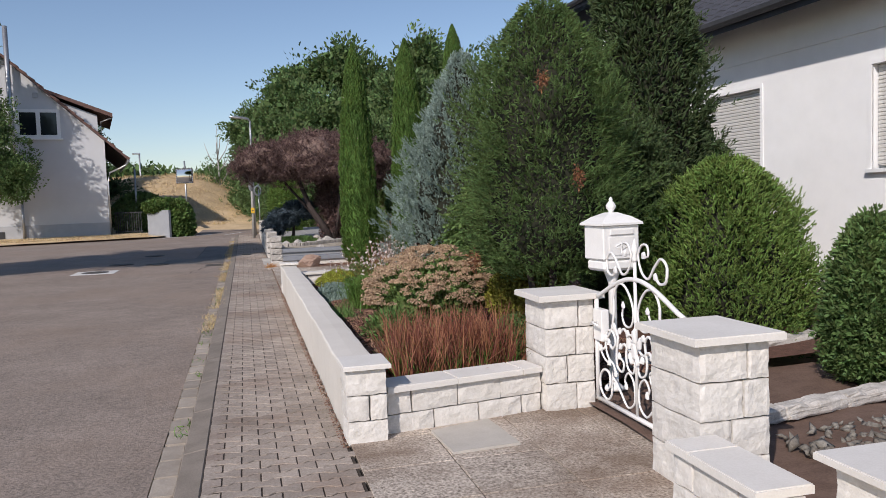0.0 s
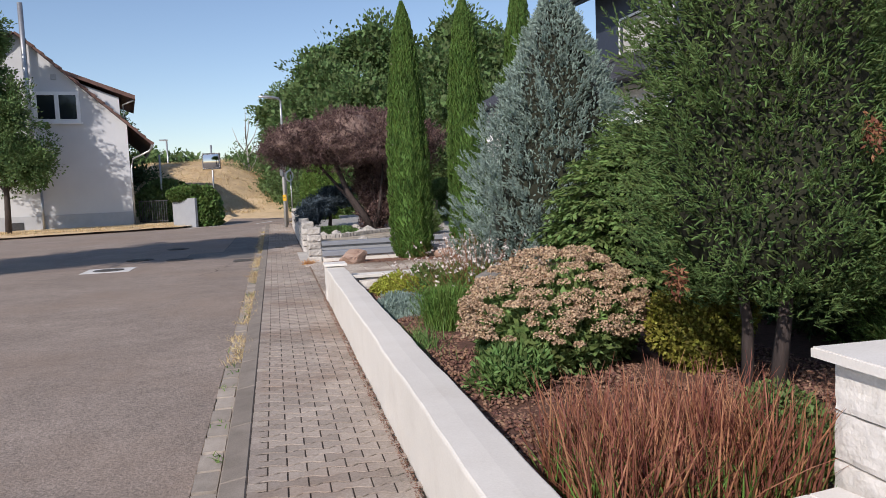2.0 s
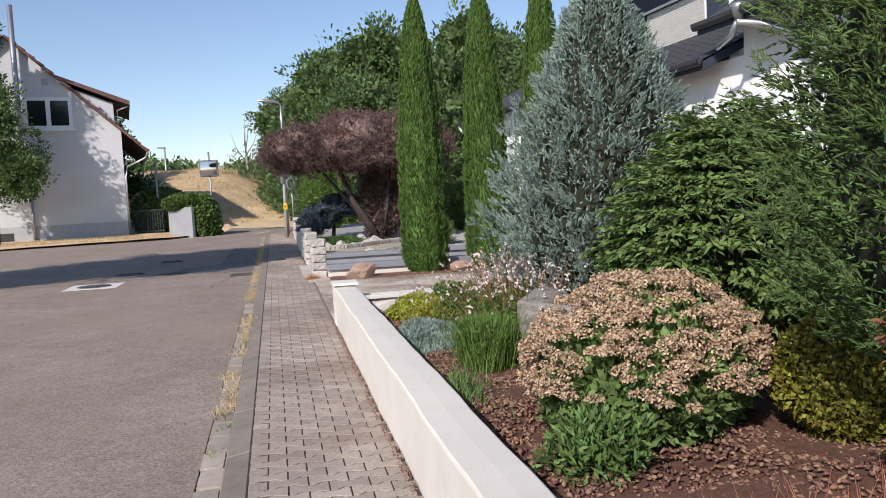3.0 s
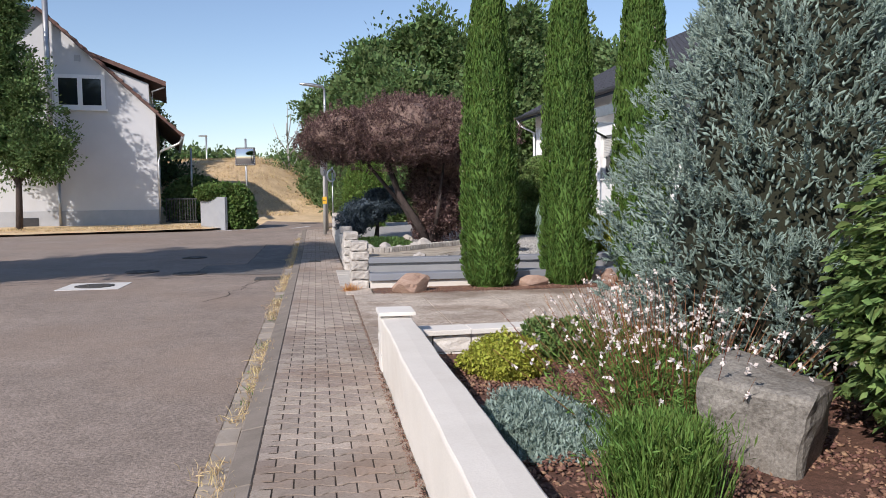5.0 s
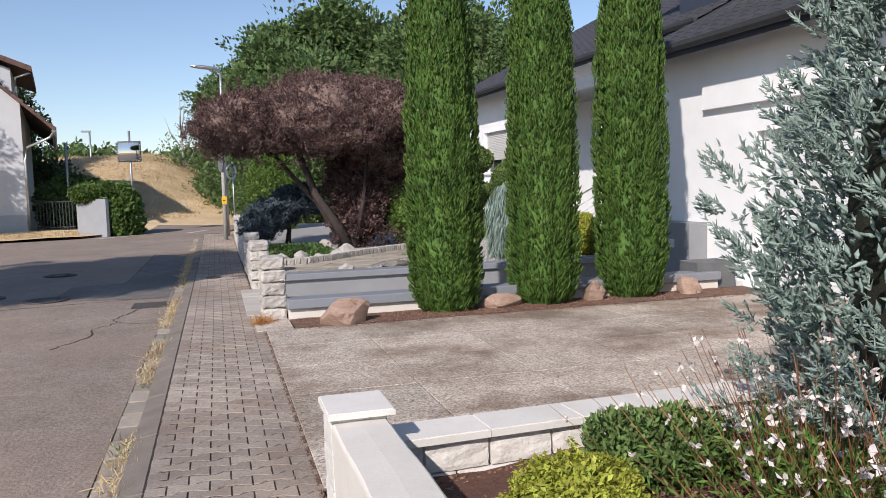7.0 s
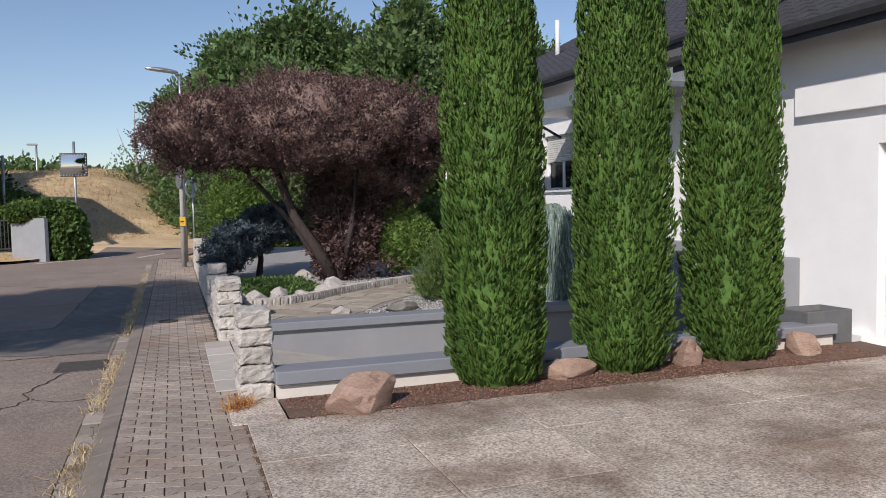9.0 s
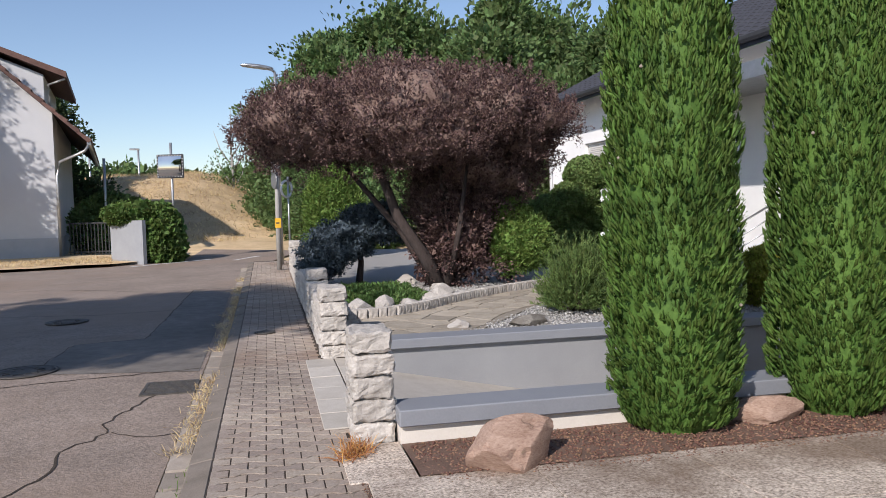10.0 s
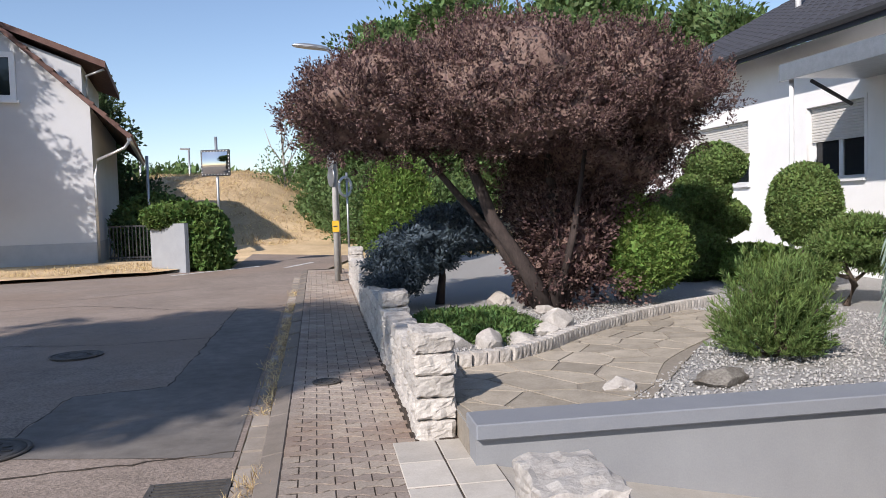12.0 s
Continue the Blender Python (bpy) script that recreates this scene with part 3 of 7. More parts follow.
make_ground()
sheet("road", [(-40, -8), (-0.605, -8), (-0.605, 33), (0.0, 36), (1.2, 41), (-2.2, 43.5), (-2.3, 38.6), (-4.2, 36.9), (-12, 35.2), (-40, 33.5)], -0.075, ASPHALT, 1.0, label="worn grey-brown asphalt road with cracks and patches", category="road")
sheet("road_patch", [(-2.35, 22.6), (-0.65, 22.2), (-0.65, 29.5), (-1.4, 30.2), (-1.5, 24.6), (-2.3, 24.4)], -0.071, PATCH, 1.0, label="darker asphalt repair strip beside the gutter", category="road")
sheet("verge", [(-40, 33.5), (-12, 35.2), (-4.2, 36.9), (-2.3, 38.6), (-2.4, 41), (-40, 41)], 0.0, DRYGRASS, 1.0, label="narrow verge of dry grass before the house", category="verge", rough=0.03)
sheet("pavement_bed", [(-0.31, -6), (0.56, -6), (0.56, 36), (-0.31, 36)], -0.0055, JOINT, 1.0, label="sandy joints under the pavement", category="pavement")
sheet("mulch_bed", [(0.8, 4.95), (2.05, 5.15), (2.6, 5.35), (7.3, 5.4), (7.3, 13.75), (0.8, 13.75)], 0.13, MULCH, 0.5, label="garden bed covered with reddish bark mulch", category="garden bed", rough=0.07)
sheet("front_garden", [(2.3, 1.5), (7.5, 1.5), (7.5, 5.45), (2.3, 5.45)], 0.03, SOIL, 0.5, label="dry soil of the front garden behind the gate", category="garden bed", rough=0.06)
sheet("planting_strip", [(0.86, 18.285), (7.0, 18.285), (7.0, 18.95), (0.86, 18.95)], 0.012, SOIL, 0.12, label="strip of dark soil along the low grey wall", category="garden bed", rough=0.012)
sheet("gravel_bed", [(0.84, 21.6), (9.0, 21.6), (9.0, 36), (0.84, 36)], 0.2, GRAVEL, 0.5, label="raised bed of pale grey gravel", category="garden bed", rough=0.014)
ramp = bmesh.new()
vs = [ramp.verts.new(p) for p in ((0.95, 19.15, 0.0), (0.95, 21.45, 0.0), (6.8, 21.45, -1.2), (6.8, 19.15, -1.2))]
ramp.faces.new(vs[::-1])
tagged(part("driveway_ramp", ramp, LIGHTSLAB), "pale sloping drive between two grey walls", "driveway", kind="structure")


def crack(points, width, seed):
    """A thin dark crack in the asphalt that wanders from point to point."""
    rc = random.Random(seed)
    line = []
    for (xa, ya), (xb, yb) in zip(points, points[1:]):
        n = max(2, int(math.hypot(xb - xa, yb - ya) / 0.09))
        line += [(xa + (xb - xa) * i / n + rc.gauss(0, 0.014), ya + (yb - ya) * i / n + rc.gauss(0, 0.014)) for i in range(n)]
    line.append(points[-1])
    bm = bmesh.new()
    rows = []
    for i, (x, y) in enumerate(line):
        a, b = line[max(0, i - 1)], line[min(len(line) - 1, i + 1)]
        d = Vector((b[1] - a[1], a[0] - b[0], 0)).normalized() * width * rc.uniform(0.3, 0.8)
        z = ground_z(x, y) - 0.0705
        rows.append((bm.verts.new((x - d.x, y - d.y, z)), bm.verts.new((x + d.x, y + d.y, z))))
    for a, b in zip(rows, rows[1:]):
        bm.faces.new((a[0], a[1], b[1], b[0]))
    bmesh.ops.recalc_face_normals(bm, faces=bm.faces)
    tagged(part("road_crack", bm, JOINT), "dark crack running through the worn asphalt", "road crack", kind="structure")


for i, (pts, w) in enumerate((([(-0.95, 21.25), (-1.05, 20.85), (-1.22, 20.4), (-1.12, 20.1), (-1.35, 19.7), (-1.3, 19.2), (-1.6, 18.6)], 0.013), ([(-1.12, 20.1), (-0.8, 19.9), (-0.62, 19.95)], 0.01), ([(-0.65, 22.35), (-2.2, 22.1), (-3.4, 21.9), (-5.5, 21.4)], 0.022), ([(-2.35, 22.65), (-2.3, 24.4), (-1.5, 24.6)], 0.012), ([(-1.5, 24.6), (-1.45, 27.5), (-1.4, 30.2)], 0.014), ([(-1.45, 27.4), (-2.6, 27.2), (-4.4, 27.6), (-7, 27.2)], 0.014), ([(-0.65, 30.2), (-2.4, 30.3), (-4.2, 31.4), (-6.5, 31.0)], 0.016), ([(-2.5, 33.5), (-4.5, 32.4), (-6.5, 32.9)], 0.018))):
    crack(pts, w, i)


# ---- low white garden wall ----
def block_run(parent, p0, p1, z0, courses, height, length, depth, mat, seed, face="split"):
    """Courses of split blocks from p0 to p1 (x, y), each block a piece of its own."""
    p0, p1 = Vector((*p0, 0)), Vector((*p1, 0))
    run = (p1 - p0).length
    ang = math.degrees(math.atan2(p1.y - p0.y, p1.x - p0.x))
    rng = random.Random(seed)
    kinds = {}
    for c in range(courses):
        pos, first = 0.0, True
        while pos < run - 0.02:
            w = min(length * (0.5 if first and c % 2 else 1.0) * rng.uniform(0.96, 1.04), run - pos)
            if run - pos - w < 0.08:
                w = run - pos
            key = (round(w / 0.02), rng.randrange(3))
            if key not in kinds:
                bm = rough_block(w - 0.006, depth, height - 0.007, seed + len(kinds) * 3.1, 0.016 if mat is GRANITE else 0.006, 5, 0.02 if mat is GRANITE else 0.007)
                me = bpy.data.meshes.new("block")
                bm.to_mesh(me); bm.free()
                me.materials.append(mat)
                kinds[key] = me
            ob = new("block", kinds[key])
            ob.parent = parent
            at = p0 + (p1 - p0).normalized() * (pos + w / 2)
            ob.matrix_basis = pose(at.x, at.y, z0 + c * height, 0, 0, ang)
            pos += w
            first = False


def cap_slab(parent, x0, x1, y0, y1, z0, z1, rise=0.015):
    """A capstone with a shallow pitched top."""
    bm = box(x0, x1, y0, y1, z0, z1 - rise)
    top = [f for f in bm.faces if f.normal.z > 0.9]
    r = bmesh.ops.inset_region(bm, faces=top, thickness=min(x1 - x0, y1 - y0) * 0.36)
    for f in top:
        for v in f.verts:
            v.co.z = z1
    bmesh.ops.bevel(bm, geom=[e for e in bm.edges if abs(e.verts[0].co.z - z1 + rise) < 1e-4 and abs(e.verts[1].co.z - z1 + rise) < 1e-4], offset=0.006, segments=2, affect="EDGES")
    return part("capstone", bm, CAPSTONE, parent)


def pillar(label, x0, x1, y0, y1, courses, height, top, group):
    ob = thing("gate_pillar", label, "pillar", ((x0 + x1) / 2, (y0 + y1) / 2, 0), group=group)
    w, d = x1 - x0, y1 - y0
    for c in range(courses):
        if c % 2:
            parts = ((-w / 2, -0.02, d), (-0.02, w / 2, d)) if c % 4 == 1 else ((-w / 2, w * 0.18, d), (w * 0.18, w / 2, d))
        else:
            parts = ((-w / 2, w * 0.12, d), (w * 0.12, w / 2, d))
        for i, (a, b, dd) in enumerate(parts):
            bm = rough_block(b - a - 0.005, dd, height - 0.006, c * 5 + i + x0 * 3, 0.006, 7, 0.007)
            o = part("block", bm, SPLIT, ob)
            o.location = ((a + b) / 2, 0, c * height)
    cap_slab(ob, -w / 2 - 0.055, w / 2 + 0.055, -d / 2 - 0.055, d / 2 + 0.055, courses * height, top, 0.02)
    return ob


def street_wall():
    ob = thing("garden_wall", "low white rendered garden wall with smooth pale cap beside the pavement", "wall", kind="structure")
    bm = bmesh.new()
    prof = ((0.568, -0.06), (0.561, 0.30), (0.559, 0.432), (0.562, 0.443), (0.570, 0.449), (0.69, 0.453), (0.803, 0.449), (0.812, 0.443), (0.815, 0.43), (0.81, -0.06))
    rows = [[bm.verts.new((x + 0.004 * math.sin(y * 3.1) + 0.002 * math.sin(y * 11), y, z + (0.002 * math.sin(y * 4.7) if z > 0.2 else 0))) for x, z in prof] for y in np.linspace(5.04, 13.35, 60)]
    for p0, p1 in zip(rows, rows[1:]):
        for i in range(len(prof) - 1):
            bm.faces.new((p0[i], p0[i + 1], p1[i + 1], p1[i]))
    bmesh.ops.recalc_face_normals(bm, faces=bm.faces)
    part("rendered_wall", bm, WHITE, ob)
    for y0, y1 in ((4.76, 5.05), (13.34, 13.62)):
        block_run(ob, (0.553, (y0 + y1) / 2), (0.82, (y0 + y1) / 2), -0.02, 3, 0.163, 0.3, y1 - y0, SPLIT, int(y0 * 10))
        cap_slab(ob, 0.54, 0.845, y0 - 0.03, y1 + 0.03, 0.47, 0.53, 0.03)


def wing_wall(p0, p1, courses, height, seed, label):
    ob = thing("wing_wall", label, "wall", group="split-block wing walls")
    n = Vector((p1[1] - p0[1], p0[0] - p1[0], 0)).normalized() * -0.11
    a, b = (p0[0] + n.x, p0[1] + n.y), (p1[0] + n.x, p1[1] + n.y)
    block_run(ob, a, b, -0.02, courses, height, 0.34, 0.2, SPLIT, seed)
    run = math.hypot(b[0] - a[0], b[1] - a[1])
    ang = math.degrees(math.atan2(b[1] - a[1], b[0] - a[0]))
    pos = 0.0
    while pos < run - 0.05:
        w = min(0.5, run - pos)
        c = cap_slab(ob, -w / 2 + 0.002, w / 2 - 0.002, -0.135, 0.135, 0, 0.05, 0.01)
        f = (pos + w / 2) / run
        c.matrix_basis = pose(a[0] + (b[0] - a[0]) * f, a[1] + (b[1] - a[1]) * f, courses * height - 0.02, 0, 0, ang)
        pos += w
    return ob


street_wall()
wing_wall((0.83, 4.86), (1.97, 5.05), 2, 0.15, 3, "low white split-block wall with pale capstones before the flower bed")
wing_wall((0.83, 13.40), (5.6, 13.62), 2, 0.15, 7, "low white split-block wall between garden bed and driveway")
wing_wall((2.12, 2.55), (2.13, 3.24), 2, 0.16, 9, "low white split-block wall beside the gate pillar")
pillar("white split-block gate pillar with pale flat capstone", 1.98, 2.36, 4.99, 5.38, 4, 0.196, 0.845, "gate pillars")
pillar("white split-block gate pillar with pale flat capstone", 2.09, 2.49, 3.27, 3.74, 4, 0.194, 0.835, "gate pillars")
pillar("low white split-block pillar at the end of the wall", 2.16, 2.5, 2.05, 2.46, 3, 0.153, 0.51, "gate pillars")


# ---- gate and mailbox ----
def spiral(c, r0, turns, start, flip=1, n=18):
    """Points of a scroll in the plane of the gate (y, z)."""
    pts = []
    for i in range(n + 1):
        s = i / n
        a = start + flip * turns * 6.2832 * s
        r = r0 * (1 - 0.8 * s)
        pts.append((0, c[0] + r * math.cos(a), c[1] + r * math.sin(a)))
    return pts


def iron_gate():
    ob = thing("garden_gate", "white wrought-iron garden gate with scrolls between two pillars", "gate", (2.36, 4.95, 0.0))
    w = 1.12
    def y(s):
        return -s * w
    frame_bm = tube([(0, y(0), 0.07), (0, y(0), 0.80)], 0.016)
    tube([(0, y(1), 0.07), (0, y(1), 0.80)], 0.016, bm=frame_bm)
    tube([(0, y(0), 0.08), (0, y(1), 0.08)], 0.016, bm=frame_bm)
    tube([(0, y(s), 0.80 + 0.17 * math.sin(math.pi * s) ** 1.2) for s in np.linspace(0, 1, 17)], 0.015, bm=frame_bm)
    part("gate_frame", frame_bm, WHITEIRON, ob)
    part("bar", tube([(0, y(0.5), 0.08), (0, y(0.5), 1.1)], 0.011), WHITEIRON, ob)
    def curve(points, n=7):
        """A smooth line through (share of the width, height) points in the plane of the gate."""
        p = [points[0]] + list(points) + [points[-1]]
        out = []
        for a, b, c, d in zip(p, p[1:], p[2:], p[3:]):
            for i in range(n):
                t = i / n
                out.append(tuple(0.5 * (2 * b[k] + (c[k] - a[k]) * t + (2 * a[k] - 5 * b[k] + 4 * c[k] - d[k]) * t * t + (3 * b[k] - a[k] - 3 * c[k] + d[k]) * t ** 3) for k in (0, 1)))
        return out + [points[-1]]
    bends = (
        [(0.13, 0.52), (0.2, 0.6), (0.235, 0.72), (0.24, 0.84), (0.3, 0.92), (0.38, 0.91), (0.45, 0.83), (0.475, 0.74), (0.44, 0.66), (0.37, 0.66), (0.34, 0.72), (0.36, 0.78)],
        [(0.13, 0.17), (0.17, 0.21), (0.16, 0.29), (0.09, 0.3), (0.035, 0.24), (0.045, 0.15), (0.12, 0.1), (0.18, 0.14), (0.22, 0.26), (0.3, 0.2), (0.39, 0.12), (0.47, 0.17), (0.47, 0.29), (0.41, 0.35), (0.36, 0.3), (0.38, 0.25)],
        [(0.06, 0.44), (0.11, 0.46), (0.12, 0.53), (0.07, 0.57), (0.02, 0.53), (0.03, 0.46), (0.1, 0.38), (0.17, 0.36)],
        [(0.17, 0.5), (0.21, 0.47), (0.25, 0.52), (0.22, 0.58), (0.15, 0.58), (0.12, 0.48), (0.15, 0.4), (0.22, 0.36), (0.25, 0.3)],
        [(0.24, 0.62), (0.28, 0.56), (0.26, 0.44), (0.27, 0.36), (0.33, 0.34), (0.35, 0.4), (0.3, 0.43)],
        [(0.31, 0.6), (0.36, 0.63), (0.4, 0.58), (0.38, 0.46), (0.4, 0.38), (0.46, 0.36), (0.48, 0.43), (0.43, 0.46)],
        [(0.32, 0.5), (0.36, 0.53), (0.42, 0.5), (0.47, 0.53), (0.46, 0.6), (0.41, 0.6)],
        [(0.27, 1.0), (0.23, 0.97), (0.17, 0.99), (0.16, 1.08), (0.22, 1.12), (0.29, 1.06), (0.35, 0.99), (0.42, 1.02), (0.46, 1.12), (0.42, 1.19), (0.36, 1.19), (0.35, 1.13), (0.39, 1.12)],
    )
    for bend in bends:
        for f in (1, -1):
            pts = [(0, y(0.5 + f * (0.5 - a)), z) for a, z in curve(bend)]
            part("scroll", tube(pts, 0.0095, 6, taper=0.75), WHITEIRON, ob)
            for a, z in (bend[0], bend[-1]):
                o = part("leaf_ornament", boulder(0.013, 0.024, 0.032, a * 30 + z, 0.4, 2), WHITEIRON, ob)
                o.location = (-0.004, y(0.5 + f * (0.5 - a)), z - 0.01)
    for a, z, w2 in ((0.44, 0.52, 1.0), (0.5, 0.47, 1.4), (0.56, 0.54, 1.0), (0.5, 0.57, 1.2), (0.47, 0.43, 0.9), (0.53, 0.43, 0.9)):
        o = part("leaf_ornament", boulder(0.016, 0.022 * w2, 0.055 * w2, a * 17 + z, 0.45, 2), WHITEIRON, ob)
        o.location = (-0.012, y(a), z)
    part("finial", lathe([(0.012, 0), (0.02, 0.02), (0.012, 0.05), (0.026, 0.08), (0.012, 0.12), (0.003, 0.15)], 10, at=(0, y(0.5), 1.08)), WHITEIRON, ob)
    lock = part("lock_box", box(-0.03, 0.03, y(0.02) - 0.11, y(0.02) + 0.02, 0.50, 0.72, 0.006), WHITEIRON, ob)
    part("handle", tube([(-0.03, y(0.06), 0.63), (-0.07, y(0.06), 0.63), (-0.07, y(0.15), 0.62)], 0.008), WHITEIRON, lock)


def mailbox():
    ob = thing("mailbox", "white ornate metal mailbox with pitched lid on a round post", "mailbox", (2.62, 5.22, 0.05), 8)
    part("post", lathe([(0.075, 0), (0.075, 0.02), (0.035, 0.05), (0.03, 0.30), (0.036, 0.33), (0.03, 0.36), (0.03, 0.80), (0.05, 0.86), (0.07, 0.9)], 14), WHITEIRON, ob)
    w, d = 0.155, 0.125
    body = part("body", box(-w, w, -d, d, 0.985, 1.235, 0.008), WHITEIRON, ob)
    part("tray", box(-w + 0.012, w - 0.012, -d + 0.008, d - 0.008, 0.90, 0.985, 0.02), WHITEIRON, ob)
    bm = bmesh.new()
    for (ww, dd, z) in ((w + 0.022, d + 0.022, 1.235), (w + 0.022, d + 0.022, 1.25), (w * 0.72, d * 0.72, 1.295), (0.035, 0.035, 1.325)):
        [bm.verts.new((sx * ww, sy * dd, z)) for sx, sy in ((-1, -1), (1, -1), (1, 1), (-1, 1))]
    bm.verts.ensure_lookup_table()
    for r in range(3):
        for i in range(4):
            j = (i + 1) % 4
            bm.faces.new([bm.verts[k] for k in (r * 4 + i, r * 4 + j, r * 4 + 4 + j, r * 4 + 4 + i)])
    bm.faces.new([bm.verts[i] for i in (3, 2, 1, 0)]); bm.faces.new([bm.verts[i] for i in (12, 13, 14, 15)])
    part("lid", bm, WHITEIRON, ob)
    part("knob", lathe([(0.022, 1.325), (0.018, 1.335), (0.034, 1.355), (0.038, 1.375), (0.026, 1.395), (0.012, 1.41), (0.016, 1.42), (0.004, 1.44)], 14), WHITEIRON, ob)
    part("letter_flap", box(-0.10, 0.10, -d - 0.014, -d, 1.165, 1.205, 0.004), WHITEIRON, body)
    bm = box(-0.11, 0.11, -d - 0.005, -d, 1.015, 1.15, 0.002)
    part("front_panel", bm, WHITEIRON, body)
    bm = tube([(-0.06, -d - 0.008, 1.08), (0, -d - 0.008, 1.105), (0.06, -d - 0.008, 1.08), (0, -d - 0.008, 1.055), (-0.06, -d - 0.008, 1.08)], 0.004, 6)
    part("relief", bm, WHITEIRON, body)
    bm = box(w, w + 0.006, -0.09, 0.09, 1.03, 1.2, 0.002)
    part("side_panel", bm, WHITEIRON, body)


iron_gate()
mailbox()
slab = part("stepping_slab", prism([(1.10, 4.80), (1.13, 4.34), (1.56, 4.37), (1.53, 4.93)], 0.006, 0.022), LIGHTSLAB)
tagged(slab, "pale square concrete slab set into the forecourt", "slab")


# ---- white house ----
def wall_panel(y0, y1, z0, z1, holes, thick=0.3, x=0.0):
    """A wall in the plane x, seen from -x, with rectangular openings (y0, y1, z0, z1)."""
    bm = bmesh.new()
    ys = sorted({y0, y1, *[h[0] for h in holes], *[h[1] for h in holes]})
    zs = sorted({z0, z1, *[h[2] for h in holes], *[h[3] for h in holes]})
    for a, b in zip(ys, ys[1:]):
        for c, d in zip(zs, zs[1:]):
            if not any(h[0] <= a and b <= h[1] and h[2] <= c and d <= h[3] for h in holes):
                box(x, x + thick, a, b, c, d, bm=bm)
    bmesh.ops.remove_doubles(bm, verts=bm.verts[:], dist=1e-5)
    seen = {}
    for f in bm.faces[:]:
        key = tuple(round(c, 4) for c in f.calc_center_median())
        seen.setdefault(key, []).append(f)
    bmesh.ops.delete(bm, geom=[f for fs in seen.values() if len(fs) > 1 for f in fs], context="FACES_ONLY")
    return bm


def window(parent, y0, y1, z0, z1, shut=0.65, x=0.0, panes=2, surround=True):
    fr = 0.06
    bm = bmesh.new()
    xf = x + 0.13
    for a, b, c, d in ((y0, y1, z0, z0 + fr), (y0, y1, z1 - fr, z1), (y0, y0 + fr, z0 + fr, z1 - fr), (y1 - fr, y1, z0 + fr, z1 - fr)):
        box(xf, xf + 0.06, a, b, c, d, bm=bm)
    for i in range(1, panes):
        m = y0 + (y1 - y0) * i / panes
        box(xf - 0.004, xf + 0.06, m - 0.05, m + 0.05, z0 + fr, z1 - fr, bm=bm)
    win = part("window", bm, PVC, parent, "white plastic window with a roller shutter")
    for i in range(panes):
        a = y0 + fr + (y1 - y0 - 2 * fr) * i / panes
        b = y0 + fr + (y1 - y0 - 2 * fr) * (i + 1) / panes
        part("pane", box(xf + 0.02, xf + 0.035, a, b, z0 + fr, z1 - fr), GLASS, win, "dark glass pane")
    part("sill", box(x - 0.07, x + 0.13, y0 - 0.05, y1 + 0.05, z0 - 0.05, z0, 0.004), PVC, win, "pale window sill")
    if surround:
        bm = bmesh.new()
        for a, b, c, d in ((y0 - 0.06, y0, z0, z1 + 0.06), (y1, y1 + 0.06, z0, z1 + 0.06), (y0, y1, z1, z1 + 0.06)):
            box(x - 0.012, x + 0.02, a, b, c, d, bm=bm)
        part("reveal", bm, HOUSE, win)
    if shut:
        bm = bmesh.new()
        zb = z1 - (z1 - z0) * shut
        prof, z = [], z1
        while z > zb:
            prof += [(xf - 0.036, z), (xf - 0.05, z - 0.012), (xf - 0.05, max(zb, z - 0.04)), (xf - 0.036, max(zb, z - 0.047))]
            z -= 0.05
        prof += [(xf - 0.028, zb), (xf - 0.028, z1)]
        va = [bm.verts.new((px, y0 + 0.02, pz)) for px, pz in prof]
        vb = [bm.verts.new((px, y1 - 0.02, pz)) for px, pz in prof]
        for i in range(len(prof)):
            j = (i + 1) % len(prof)
            bm.faces.new((va[i], va[j], vb[j], vb[i]))
        bmesh.ops.recalc_face_normals(bm, faces=bm.faces)
        part("roller_shutter", bm, SHUTTER, win, "lowered grey roller shutter")
    return win


